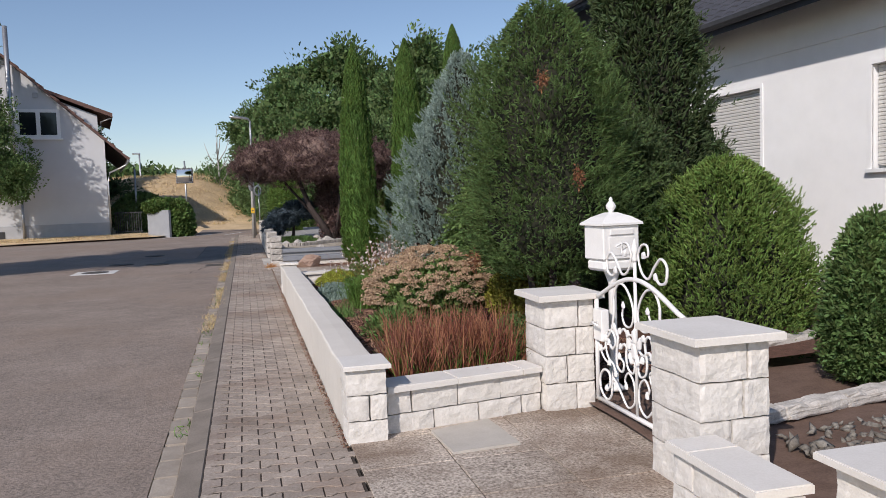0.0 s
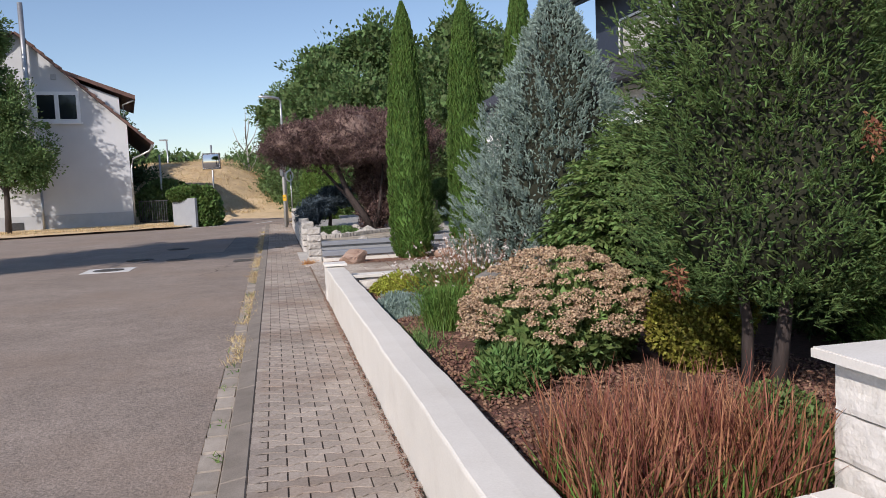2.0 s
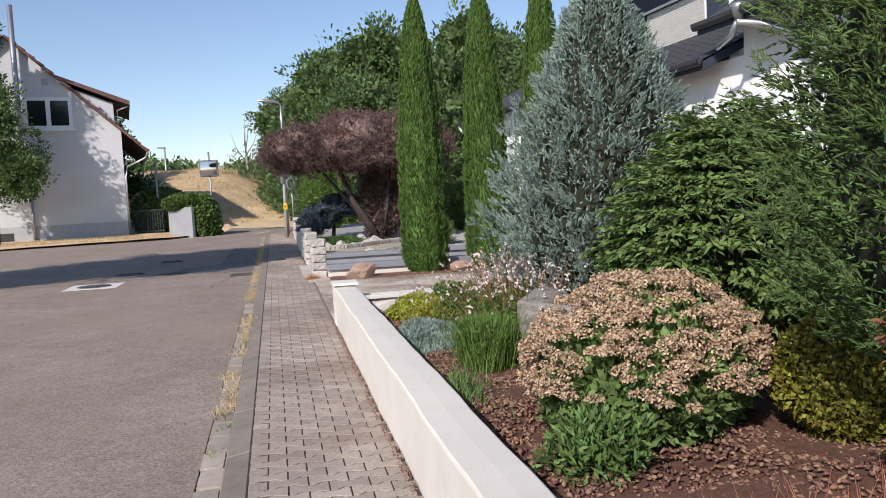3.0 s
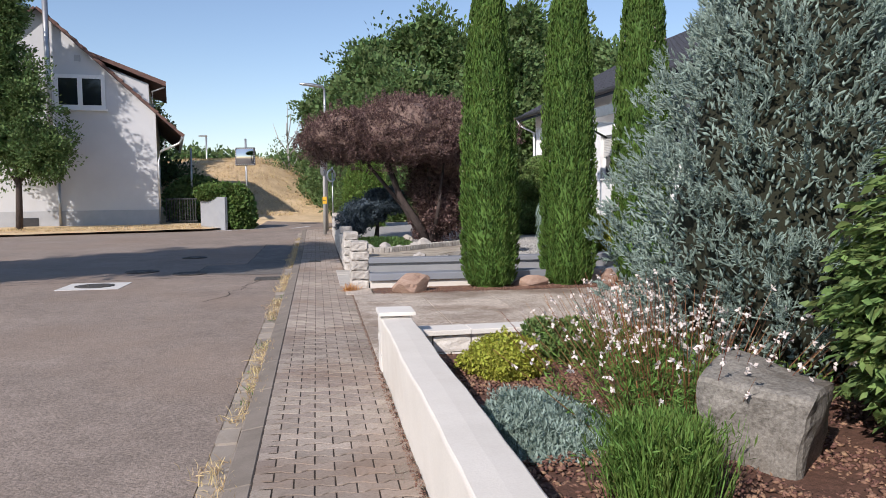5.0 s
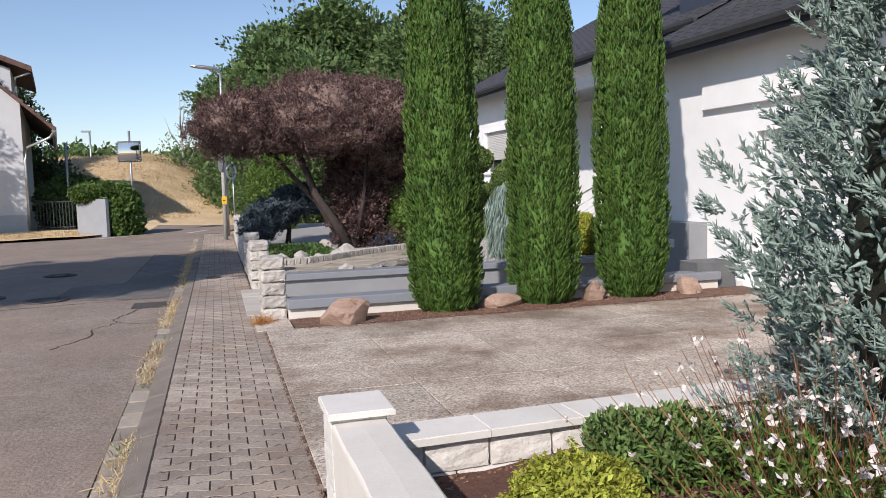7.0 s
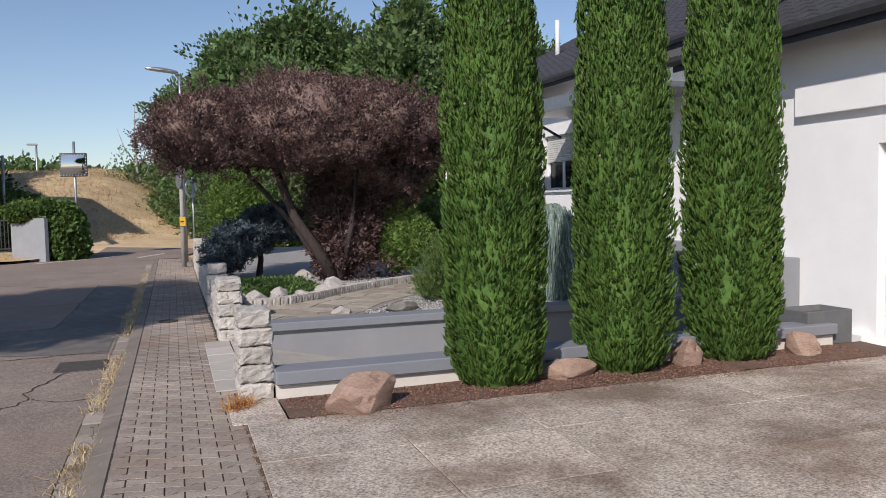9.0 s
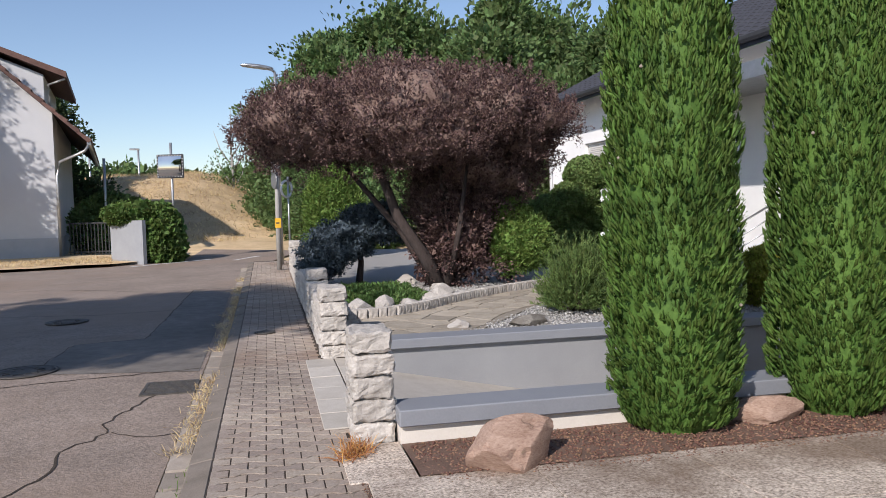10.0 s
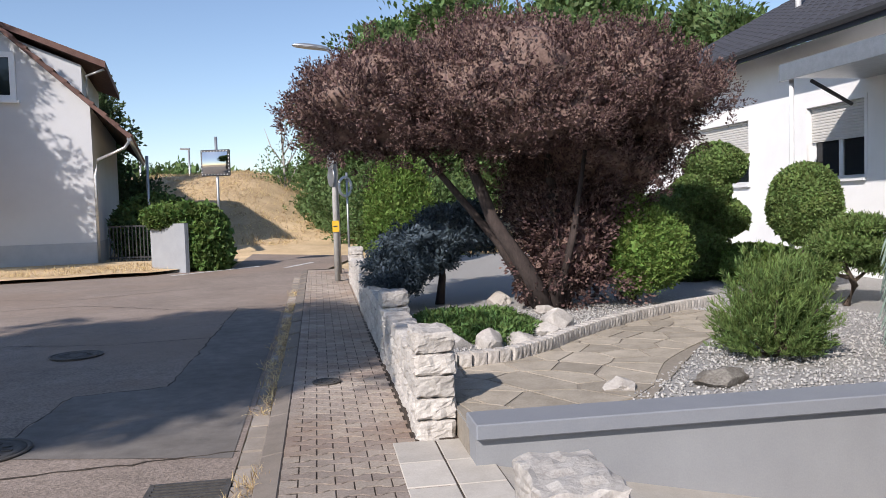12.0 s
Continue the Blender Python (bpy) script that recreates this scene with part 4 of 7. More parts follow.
def roof_plane(parent, x0, z0, run, pitch, y0, y1, mat, name="roof"):
    """A tiled slope rising towards +x from the eave, in overlapping courses, with gutter and white soffit."""
    bm = bmesh.new()
    t = math.tan(radians(pitch))
    n = int(run / 0.3)
    for i in range(n):
        xa, xb = x0 + i * 0.3, x0 + i * 0.3 + 0.34
        cols = int((y1 - y0) / 0.3)
        for j in range(cols):
            ya, yb = y0 + (y1 - y0) * j / cols, y0 + (y1 - y0) * (j + 1) / cols
            ym = (ya + yb) / 2
            za, zb = z0 + t * (xa - x0) + 0.05, z0 + t * (xb - x0) + 0.03
            q = [bm.verts.new(p) for p in ((xa, ya, za - 0.012), (xa, ym, za + 0.022), (xa, yb, za - 0.012), (xb, yb, zb - 0.012), (xb, ym, zb + 0.022), (xb, ya, zb - 0.012))]
            bm.faces.new((q[0], q[1], q[4], q[5])); bm.faces.new((q[1], q[2], q[3], q[4]))
            lo = [bm.verts.new((xa, ya, za - 0.04)), bm.verts.new((xa, yb, za - 0.04))]
            bm.faces.new((lo[0], lo[1], q[2], q[1], q[0]))
    roof = part(name, bm, mat, parent, "dark tiled roof slope")
    bm = bmesh.new()
    xe = x0 + run
    v = [bm.verts.new(p) for p in ((x0, y0, z0), (x0, y1, z0), (xe, y1, z0 + t * run), (xe, y0, z0 + t * run), (x0, y0, z0 - 0.14), (x0, y1, z0 - 0.14), (xe, y1, z0 + t * run - 0.14), (xe, y0, z0 + t * run - 0.14))]
    for f in ((0, 1, 2, 3), (7, 6, 5, 4), (0, 4, 5, 1), (1, 5, 6, 2), (2, 6, 7, 3), (3, 7, 4, 0)):
        bm.faces.new([v[i] for i in f])
    part("soffit", bm, DARKWOOD, roof, "dark roof underside")
    prof = [(x0 - 0.13, 0.06), (x0 - 0.125, 0.0), (x0 - 0.09, -0.05), (x0 - 0.04, -0.05), (x0 - 0.005, 0.0), (x0 - 0.005, 0.06), (x0 - 0.015, 0.05), (x0 - 0.05, -0.03), (x0 - 0.085, -0.03), (x0 - 0.115, 0.05)]
    bm = bmesh.new()
    a = [bm.verts.new((px, y0, z0 + pz - 0.02)) for px, pz in prof]
    b = [bm.verts.new((px, y1, z0 + pz - 0.02)) for px, pz in prof]
    for i in range(len(prof)):
        bm.faces.new((a[i], a[(i + 1) % len(prof)], b[(i + 1) % len(prof)], b[i]))
    part("gutter", bm, DARKIRON, roof, "dark metal gutter")
    return roof


def white_house():
    h = thing("white_house", "white plastered house with dark tiled roof, roller shutters and a garage", "house", (7.2, 19.5, 0), 2.4)
    part("wall", wall_panel(-16, -4.1, -0.2, 4.0, [(-9.35, -8.0, 1.7, 3.0), (-12.7, -11.4, 1.7, 3.0)]), HOUSE, h)
    window(h, -9.35, -8.0, 1.7, 3.0, 0.97)
    window(h, -12.7, -11.4, 1.7, 3.0, 0.97)
    part("ledge", box(-0.03, 0.0, -16, -5.2, 3.42, 3.47), HOUSE, h)
    part("wall", box(0.3, 8, -4.4, -4.1, -0.2, 5.6), HOUSE, h)
    roof_plane(h, -0.6, 3.95, 6, 30, -16.4, -3.75, ROOF)
    part("wall", wall_panel(-4.1, 1.75, -0.2, 3.45, [(-3.45, -0.55, -0.2, 2.12)]), HOUSE, h)
    part("wall", box(0.3, 2.2, 1.45, 1.75, -0.2, 3.45), HOUSE, h)
    part("beam", box(-0.09, -0.002, -5.0, 0.5, 2.5, 2.86, 0.006), HOUSE, h, "white band above the garage door")
    part("step", box(-0.16, 0.0, -0.5, 0.52, -0.1, 0.06), HOUSE, h)
    door = part("garage_door", box(0.12, 0.16, -3.45, -0.55, -0.15, 2.12), PVC, h, "white sectional garage door")
    for i in range(4):
        z = 0.03 + i * 0.525
        o = part("panel", box(0.105, 0.12, -3.43, -0.57, z, z + 0.515, 0.004), PVC, door)
        for k in range(3):
            part("rib", box(0.098, 0.105, -3.40, -0.62, z + 0.10 + k * 0.15, z + 0.115 + k * 0.15), PVC, door)
    part("handle", box(0.06, 0.105, -1.30, -1.22, 0.74, 0.86, 0.01), DARKIRON, door, "black door handle")
    roof_plane(h, -0.5, 3.42, 7, 25, -3.74, 2.2, ROOF)
    # upper storey with dark cladding
    part("dormer", wall_panel(-0.9, 4.0, 3.8, 6.5, [(0.0, 2.6, 4.48, 5.6)], x=2.05), DARKWOOD, h, "dark-clad upper storey")
    window(h, 0.0, 2.6, 4.48, 5.6, 0.92, x=2.05)
    part("wall", box(2.0, 8, -1.2, -0.9, 3.4, 6.6), HOUSE, h)
    part("wall", box(2.35, 8, 3.75, 4.0, 3.6, 6.5), DARKWOOD, h)
    roof_plane(h, 1.35, 6.42, 6, 22, -1.6, 4.5, ROOF)
    pipe = part("downpipe", tube([(-0.66, -4.9, 3.95), (-0.66, -4.9, 3.78), (-0.5, -5.2, 3.7), (-0.2, -5.55, 3.5), (-0.08, -5.75, 3.1), (-0.08, -5.8, 0.0)], 0.06), METAL, h, "grey curved downpipe")
    part("hopper", lathe([(0.06, 3.82), (0.12, 3.98), (0.13, 4.05)], 14, at=(-0.66, -4.9, 0)), METAL, pipe)
    part("branch_pipe", tube([(-0.66, -4.88, 3.84), (-0.66, -4.7, 3.62), (-0.62, -4.3, 3.52)], 0.04), METAL, pipe)
    # wing with the entrance
    W = 1.85
    part("wall", wall_panel(1.75, 16.2, -0.3, 4.3, [(8.6, 10.0, 1.85, 3.13), (11.75, 13.95, 1.85, 3.13), (5.3, 6.6, 1.9, 3.15), (3.6, 4.7, 0.8, 3.0)], x=W), HOUSE, h)
    part("wall", box(W + 0.3, 9, 15.9, 16.2, -0.3, 4.3), HOUSE, h)
    window(h, 8.6, 10.0, 1.85, 3.13, 0.48, x=W)
    window(h, 11.75, 13.95, 1.85, 3.13, 0.68, x=W)
    window(h, 5.3, 6.6, 1.9, 3.15, 0, x=W, panes=1)
    part("door", box(W + 0.1, W + 0.16, 3.6, 4.7, 0.8, 3.0, 0.01), DARKWOOD, h, "dark front door")
    roof_plane(h, W - 0.65, 4.25, 6.5, 27, 2.3, 16.7, ROOF)
    part("vent_pipe", tube([(W + 2.5, 13.6, 5.6), (W + 2.5, 13.6, 6.9)], 0.07), PVC, h, "white vent pipe on the roof")
    part("downpipe", tube([(W - 0.7, 16.3, 4.2), (W - 0.6, 16.3, 4.0), (W - 0.1, 16.1, 3.7), (W - 0.06, 16.1, 0.2)], 0.045), PVC, h, "white downpipe")
    can = part("canopy", box(0.35, W, 4.0, 8.6, 3.42, 3.52, 0.01), METAL, h, "grey metal entrance canopy")
    part("fascia", box(0.31, 0.35, 4.0, 8.6, 3.36, 3.62, 0.004), METAL, can)
    for y in (4.2, 8.45):
        part("post", tube([(0.42, y, 0.1), (0.42, y, 3.42)], 0.035), PVC, can, "thin white canopy post")
    part("strut", tube([(0.5, 8.1, 3.3), (1.2, 8.1, 2.95)], 0.03), DARKIRON, can)
    part("stair_wall", box(-0.32, -0.002, 0.48, 2.3, -0.2, 0.84, 0.006), GREYWALL, h, "grey side wall of the entrance stair")
    for i in range(5):
        part("stair_tread", box(0.5 + 0.27 * i, 1.85, 3.2, 5.6, -0.1, 0.22 + 0.15 * i, 0.006), GREYWALL, h)
    rail = part("handrail", tube([(0.5, 5.7, 0.2), (0.5, 5.7, 1.1), (1.8, 5.7, 1.75)], 0.02), METAL, h, "steel stair rail")
    for i in range(4):
        part("rail_bar", tube([(0.5, 5.7, 0.35 + 0.18 * i), (1.8, 5.7, 1.0 + 0.18 * i)], 0.012), METAL, rail)
    part("socket", box(-0.34, -0.32, 0.85, 1.0, 0.45, 0.58, 0.004), PVC, h, "white outdoor socket")


white_house()


# ---- grey ramp walls ----
def ramp_walls():
    near = thing("ramp_wall", "low white wall with a broad blue-grey painted cap", "wall", group="ramp walls")
    part("footing", box(0.86, 6.6, 18.93, 19.12, -1.4, 0.125), WHITE, near)
    part("cap", box(0.845, 6.62, 18.88, 19.2, 0.125, 0.235, 0.008), BLUEGREY, near, "blue-grey painted cap")
    far = thing("ramp_wall", "grey rendered retaining wall with a blue-grey cap beside the gravel bed", "wall", group="ramp walls")
    part("retaining_wall", box(0.852, 7.0, 21.42, 21.62, -1.4, 0.17), GREYWALL, far)
    part("cap", box(0.846, 6.8, 21.36, 21.68, 0.17, 0.265, 0.008), BLUEGREY, far, "blue-grey painted cap")
    pl = thing("planter", "dark grey square planter with a little soil beside the garage", "planter", (6.62, 19.2, 0))
    part("trough", wall_box(0.3, 0.22, 0.36), TERRACOTTA, pl)
    part("soil", box(-0.26, 0.26, -0.18, 0.18, 0.05, 0.3), SOIL, pl)


def wall_box(w, d, h, t=0.035):
    bm = box(-w, w, -d, d, 0, h, 0.006)
    top = max(bm.faces, key=lambda f: f.calc_center_median().z)
    bmesh.ops.inset_region(bm, faces=[top], thickness=t)
    for v in top.verts:
        v.co.z -= 0.07
    return bm


ramp_walls()


# ---- house at the end of the street ----
def end_house():
    h = thing("gable_house", "pale grey-white gabled house with brown roof and a side dormer", "house", (-6.5, 41.2, 0.15), 10)
    bm = bmesh.new()
    out = [(0, -0.4), (0, 4.75), (-4.3, 8.75), (-8.6, 4.75), (-8.6, -0.4)]
    a = [bm.verts.new((x, 0, z)) for x, z in out]
    b = [bm.verts.new((x, 11, z)) for x, z in out]
    bm.faces.new(a); bm.faces.new(b[::-1])
    for i in range(5):
        bm.faces.new((a[i], b[i], b[(i + 1) % 5], a[(i + 1) % 5]))
    bmesh.ops.recalc_face_normals(bm, faces=bm.faces)
    part("wall", bm, LHOUSE, h)
    part("plinth", box(-8.62, 0.025, -0.03, 11, -0.4, 0.72, 0.005), PLINTH, h, "grey plinth")
    for s in (1, -1):
        e = (-4.3 + s * 5.3, 3.78)
        r = (-4.3, 8.72)
        d = Vector((e[0] - r[0], 0, e[1] - r[1]))
        nrm = Vector((-d.z, 0, d.x)).normalized()
        if nrm.z < 0:
            nrm = -nrm
        def course(f0, f1, k0, k1, ya, yb):
            bm = bmesh.new()
            p, q = Vector((r[0], 0, r[1])) + d * f0, Vector((r[0], 0, r[1])) + d * f1
            q1 = [bm.verts.new(Vector((c.x, y, c.z)) + nrm * k) for c, y, k in ((p, ya, k0), (p, yb, k0), (q, yb, k1), (q, ya, k1), (p, ya, 0.0), (p, yb, 0.0), (q, yb, 0.0), (q, ya, 0.0))]
            for f in ((0, 1, 2, 3), (7, 6, 5, 4), (0, 4, 5, 1), (1, 5, 6, 2), (2, 6, 7, 3), (3, 7, 4, 0)):
                bm.faces.new([q1[k] for k in f])
            bmesh.ops.recalc_face_normals(bm, faces=bm.faces)
            return bm
        roof = part("roof", course(0.0, 1.0, 0.06, 0.06, -0.3, 11.38), DARKWOOD, h, "brown tiled roof slope")
        for i in range(16):
            part("tile_course", course(i / 16, (i + 1.1) / 16, 0.08, 0.15, -0.32, 11.4), REDROOF, roof)
        if s > 0:
            part("gutter", tube([(1.04, -0.3, 3.74), (1.04, 11.3, 3.74)], 0.07), METAL, roof, "metal gutter")
            part("downpipe", tube([(1.02, -0.12, 3.68), (0.9, -0.12, 3.5), (0.15, -0.1, 3.15), (0.05, -0.1, 2.7), (0.05, -0.1, 0.0)], 0.045), METAL, roof, "metal downpipe")
    # dormer
    bm = bmesh.new()
    o2 = [(-0.25, 4.5), (-0.25, 6.05), (-3.4, 7.3), (-3.4, 7.0)]
    a = [bm.verts.new((x, 0.7, z)) for x, z in o2]
    b = [bm.verts.new((x, 6.5, z)) for x, z in o2]
    bm.faces.new(a); bm.faces.new(b[::-1])
    for i in range(4):
        bm.faces.new((a[i], b[i], b[(i + 1) % 4], a[(i + 1) % 4]))
    bmesh.ops.recalc_face_normals(bm, faces=bm.faces)
    dorm = part("dormer", bm, LHOUSE, h, "pale dormer with a flat brown roof")
    bm = bmesh.new()
    v = [bm.verts.new((x, y, z)) for y in (0.35, 6.9) for x, z in ((0.45, 5.92), (-3.7, 7.55), (-3.7, 7.7), (0.45, 6.12))]
    for f in ((0, 1, 2, 3), (7, 6, 5, 4), (0, 4, 5, 1), (1, 5, 6, 2), (2, 6, 7, 3), (3, 7, 4, 0)):
        bm.faces.new([v[i] for i in f])
    bmesh.ops.recalc_face_normals(bm, faces=bm.faces)
    part("dormer_roof", bm, REDROOF, dorm)
    part("downpipe", tube([(0.4, 0.5, 5.9), (-0.1, 0.55, 5.7), (-0.1, 0.55, 5.0)], 0.04), METAL, dorm)
    # window, vent, chimney
    fr = bmesh.new()
    x0, x1, z0, z1 = -3.78, -1.9, 4.85, 6.22
    for q in ((x0, x1, z0, z0 + 0.15), (x0, x1, z1 - 0.15, z1), (x0, x0 + 0.15, z0 + 0.15, z1 - 0.15), (x1 - 0.15, x1, z0 + 0.15, z1 - 0.15), ((x0 + x1) / 2 - 0.09, (x0 + x1) / 2 + 0.09, z0 + 0.15, z1 - 0.15)):
        box(q[0], q[1], -0.07, 0.02, q[2], q[3], bm=fr)
    win = part("window", fr, PVC, h, "white two-part window")
    for i in (0, 1):
        part("pane", box(x0 + 0.13 + 0.87 * i, x0 + 0.88 + 0.87 * i, -0.035, -0.02, z0 + 0.13, z1 - 0.13), GLASS, win)
    part("sill", box(x0 - 0.08, x1 + 0.08, -0.14, 0, z0 - 0.07, z0), PVC, win)
    part("vent", box(-3.0, -2.78, -0.05, 0, 6.75, 7.0, 0.01), PLINTH, h, "grey wall vent")
    ch = part("chimney_pipe", tube([(-3.95, -0.28, 2.0), (-3.95, -0.28, 10.0)], 0.11, 12), METAL, h, "shiny steel chimney pipe")
    for z in (3, 5, 7):
        part("bracket", box(-4.0, -3.9, -0.28, 0, z, z + 0.05), METAL, ch)
    part("cellar_window", box(-5.3, -4.55, -0.05, 0, 0.12, 0.46, 0.01), DARKIRON, h, "small dark cellar window")
    part("standpipe", tube([(-3.75, -0.12, 0.1), (-3.75, -0.12, 1.9)], 0.06), METAL, h, "grey standpipe with a funnel")


end_house()


# ---- street furniture ----
def street_things():
    p = thing("signpost", "grey concrete post with small traffic signs and a yellow marker plate", "signpost", (0.34, 33.0, 0.12))
    part("post", lathe([(0.06, 0), (0.055, 1.4), (0.04, 2.7)], 12), POLEGREY, p)
    part("marker_plate", box(-0.07, 0.07, -0.075, -0.06, 1.02, 1.25, 0.003), YELLOW, p, "yellow hydrant marker plate")
    part("marker_band", box(-0.05, 0.03, -0.078, -0.075, 1.12, 1.15), DARKIRON, p)
    for z in (2.45, 2.15):
        bm = lathe([(0.2, -0.01), (0.2, 0.01)], 20)
        o = part("sign_disc", bm, METAL, p, "round traffic sign seen from its edge")
        o.matrix_basis = pose(-0.06, 0, z, 0, 90, 18)
    q = thing("signpost", "thin steel post with a round white ring sign", "signpost", (0.62, 33.6, 0.13))
    part("post", tube([(0, 0, 0), (0, 0, 2.25)], 0.025), METAL, q)
    bm = bmesh.new()
    o = part("ring_sign", tube([(0.20 * math.cos(a), 0, 0.20 * math.sin(a)) for a in np.linspace(0, 6.2832, 25)], 0.03, bm=bm), PVC, q, "white ring")
    o.matrix_basis = pose(-0.04, -0.05, 1.95, 0, 0, 48)
    lamp = thing("street_lamp", "grey street lamp with a flat curved head on a tall post", "street lamp", (0.42, 34.6, 0.15))
    part("pole", tube([(0, 0, 0), (0, 0, 4.2), (0, 0, 4.95)], 0.06, 10, taper=0.6), METAL, lamp)
    part("arm", tube([(0, 0, 4.95), (-0.08, 0, 5.02), (-0.3, 0, 5.06)], 0.035), METAL, lamp)
    bm = boulder(0.42, 0.12, 0.07, 1, 0.0, 3)
    o = part("lamp_head", bm, METAL, lamp)
    o.matrix_basis = pose(-0.45, 0, 5.05, 0, 6, 0)
    m = thing("traffic_mirror", "square traffic mirror with a striped frame on a steel post", "traffic mirror", (-2.62, 38.35, 0.1))
    part("post", tube([(0, 0, 0), (0, 0, 3.55)], 0.04), METAL, m)
    bm = bmesh.new()
    bmesh.ops.create_grid(bm, x_segments=10, y_segments=10, size=0.5)
    for v in bm.verts:
        v.co = (v.co.x * 0.68, -0.118 - 0.05 * (1 - 2 * v.co.x ** 2 - 2 * v.co.y ** 2), 2.85 + v.co.y * 0.58)
    for f in bm.faces:
        f.smooth = True
    bmesh.ops.recalc_face_normals(bm, faces=bm.faces)
    part("mirror_glass", bm, MIRROR, m, "convex mirror glass")
    m.matrix_basis = m.matrix_basis @ pose(0, 0, 0, 0, 0, -14)
    fr = part("mirror_frame", box(-0.4, 0.4, -0.11, -0.05, 2.5, 3.2, 0.02), DARKIRON, m, "dark frame with white marks")
    for i in range(9):
        for z in (2.5, 3.12):
            part("mark", box(-0.375 + 0.085 * i, -0.35 + 0.085 * i, -0.118, -0.11, z + 0.03, z + 0.055), PVC, fr)
    for i in range(6):
        for x in (-0.4, 0.34):
            part("mark", box(x + 0.015, x + 0.04, -0.118, -0.11, 2.6 + 0.09 * i, 2.625 + 0.09 * i), PVC, fr)
    for x in (-9.5, -6.9):
        t = thing("street_lamp", "far street lamp standing beyond the dry hill", "street lamp", (x * 1.3, 75, 2.2), group="far lamps")
        part("pole", tube([(0, 0, -1), (0, 0, 4.2)], 0.07), METAL, t)
        part("lamp_head", box(-0.6, 0.1, -0.1, 0.1, 4.15, 4.28, 0.03), METAL, t)
    f = thing("washing_pole", "thin pale steel pole beside the house", "pole", (-5.55, 44.0, 0.2))
    part("post", tube([(0, 0, 0), (0, 0, 3.4)], 0.05), METAL, f)
    w = thing("bin_enclosure", "pale grey concrete bin enclosure beside the ivy", "enclosure", (-3.36, 37.3, 0.08))
    part("wall_panel", prism([(0.0, 0.0), (0.08, 0.08), (-0.95, 1.1), (-1.03, 1.0)], 0, 1.3), BINWALL, w)
    gt = thing("yard_gate", "dark metal yard gate between house and enclosure", "gate", (-5.7, 42.0, 0.2))
    for i in range(12):
        part("bar", box(-0.65 + i * 0.11, -0.62 + i * 0.11, -0.015, 0.015, 0.05, 1.1), DARKIRON, gt)
    part("rail", box(-0.68, 0.65, -0.025, 0.025, 1.08, 1.13), DARKIRON, gt)
    part("rail", box(-0.68, 0.65, -0.025, 0.025, 0.12, 0.17), DARKIRON, gt)


def cover(name, label, x, y, z, r, square=0.0, mat=IRON):
    ob = thing(name, label, "manhole cover", (x, y, z))
    part("frame", lathe([(r, 0), (r, 0.012), (r * 0.9, 0.012), (r * 0.9, 0.004)], 28), mat, ob)
    part("lid", lathe([(r * 0.88, 0), (r * 0.88, 0.009), (r * 0.7, 0.009), (r * 0.68, 0.005), (r * 0.4, 0.005), (r * 0.38, 0.01)], 28), mat, ob)
    for i in range(10):
        a = 6.2832 * i / 10
        o = part("rib", box(r * 0.42, r * 0.62, -0.015, 0.015, 0.005, 0.012), mat, ob)
        o.rotation_euler = (0, 0, a)
    if square:
        part("surround", box(-square, square, -square, square, -0.01, 0.003), PAINT, ob, "pale square concrete surround")


def grate():
    ob = thing("drain_grate", "dark cast-iron street drain grate beside the gutter", "drain grate", (-0.84, 21.5, -0.073))
    bm = bmesh.new()
    for q in ((-0.24, 0.24, -0.26, -0.23), (-0.24, 0.24, 0.23, 0.26), (-0.24, -0.21, -0.23, 0.23), (0.21, 0.24, -0.23, 0.23)):
        box(q[0], q[1], q[2], q[3], -0.02, 0.012, bm=bm)
    part("frame", bm, IRON, ob)
    # Flat dark plate; its colour stands for the shaded hole below the slats.
    part("pit", box(-0.21, 0.21, -0.23, 0.23, -0.02, 0.002), DARKIRON, ob)
    for i in range(9):
        part("slat", box(-0.21, 0.21, -0.215 + 0.05 * i, -0.19 + 0.05 * i, 0.002, 0.011), IRON, ob)


street_things()
cover("manhole_cover", "round manhole cover in a pale square surround in the road", -3.72, 21.0, -0.072, 0.32, 0.5)
cover("manhole_cover", "round dark cast-iron manhole cover in the road", -2.42, 22.75, -0.07, 0.33)
cover("manhole_cover", "round dark cast-iron manhole cover in the road", -3.45, 23.4, -0.07, 0.33)
cover("manhole_cover", "round dark cast-iron manhole cover in the road", -2.9, 26.6, -0.058, 0.3)
cover("valve_cover", "small round iron cover set in the pavement", 0.0, 24.0, 0.004, 0.13)
grate()
for pts in ([(-3.6, 36.6), (-1.6, 38.4)], [(-0.9, 37.6), (-0.2, 39.0)]):
    a, b = Vector((*pts[0], 0)), Vector((*pts[1], 0))
    n = Vector((b.y - a.y, a.x - b.x, 0)).normalized() * 0.07
    ob = sheet("road_marking", [(a - n).to_tuple()[:2], (a + n).to_tuple()[:2], (b + n).to_tuple()[:2], (b - n).to_tuple()[:2]][::-1], -0.068, PAINT, label="faded white road marking", category="road marking")


# ---- rocks ----
def rock(label, x, y, z, sx, sy, sz, seed, mat, rz=0.0, group=""):
    ob = part("rock", boulder(sx, sy, sz, seed, 0.4, 4), mat)
    ob.matrix_basis = pose(x, y, z, 0, 0, rz)
    return tagged(ob, label, "rock", group)


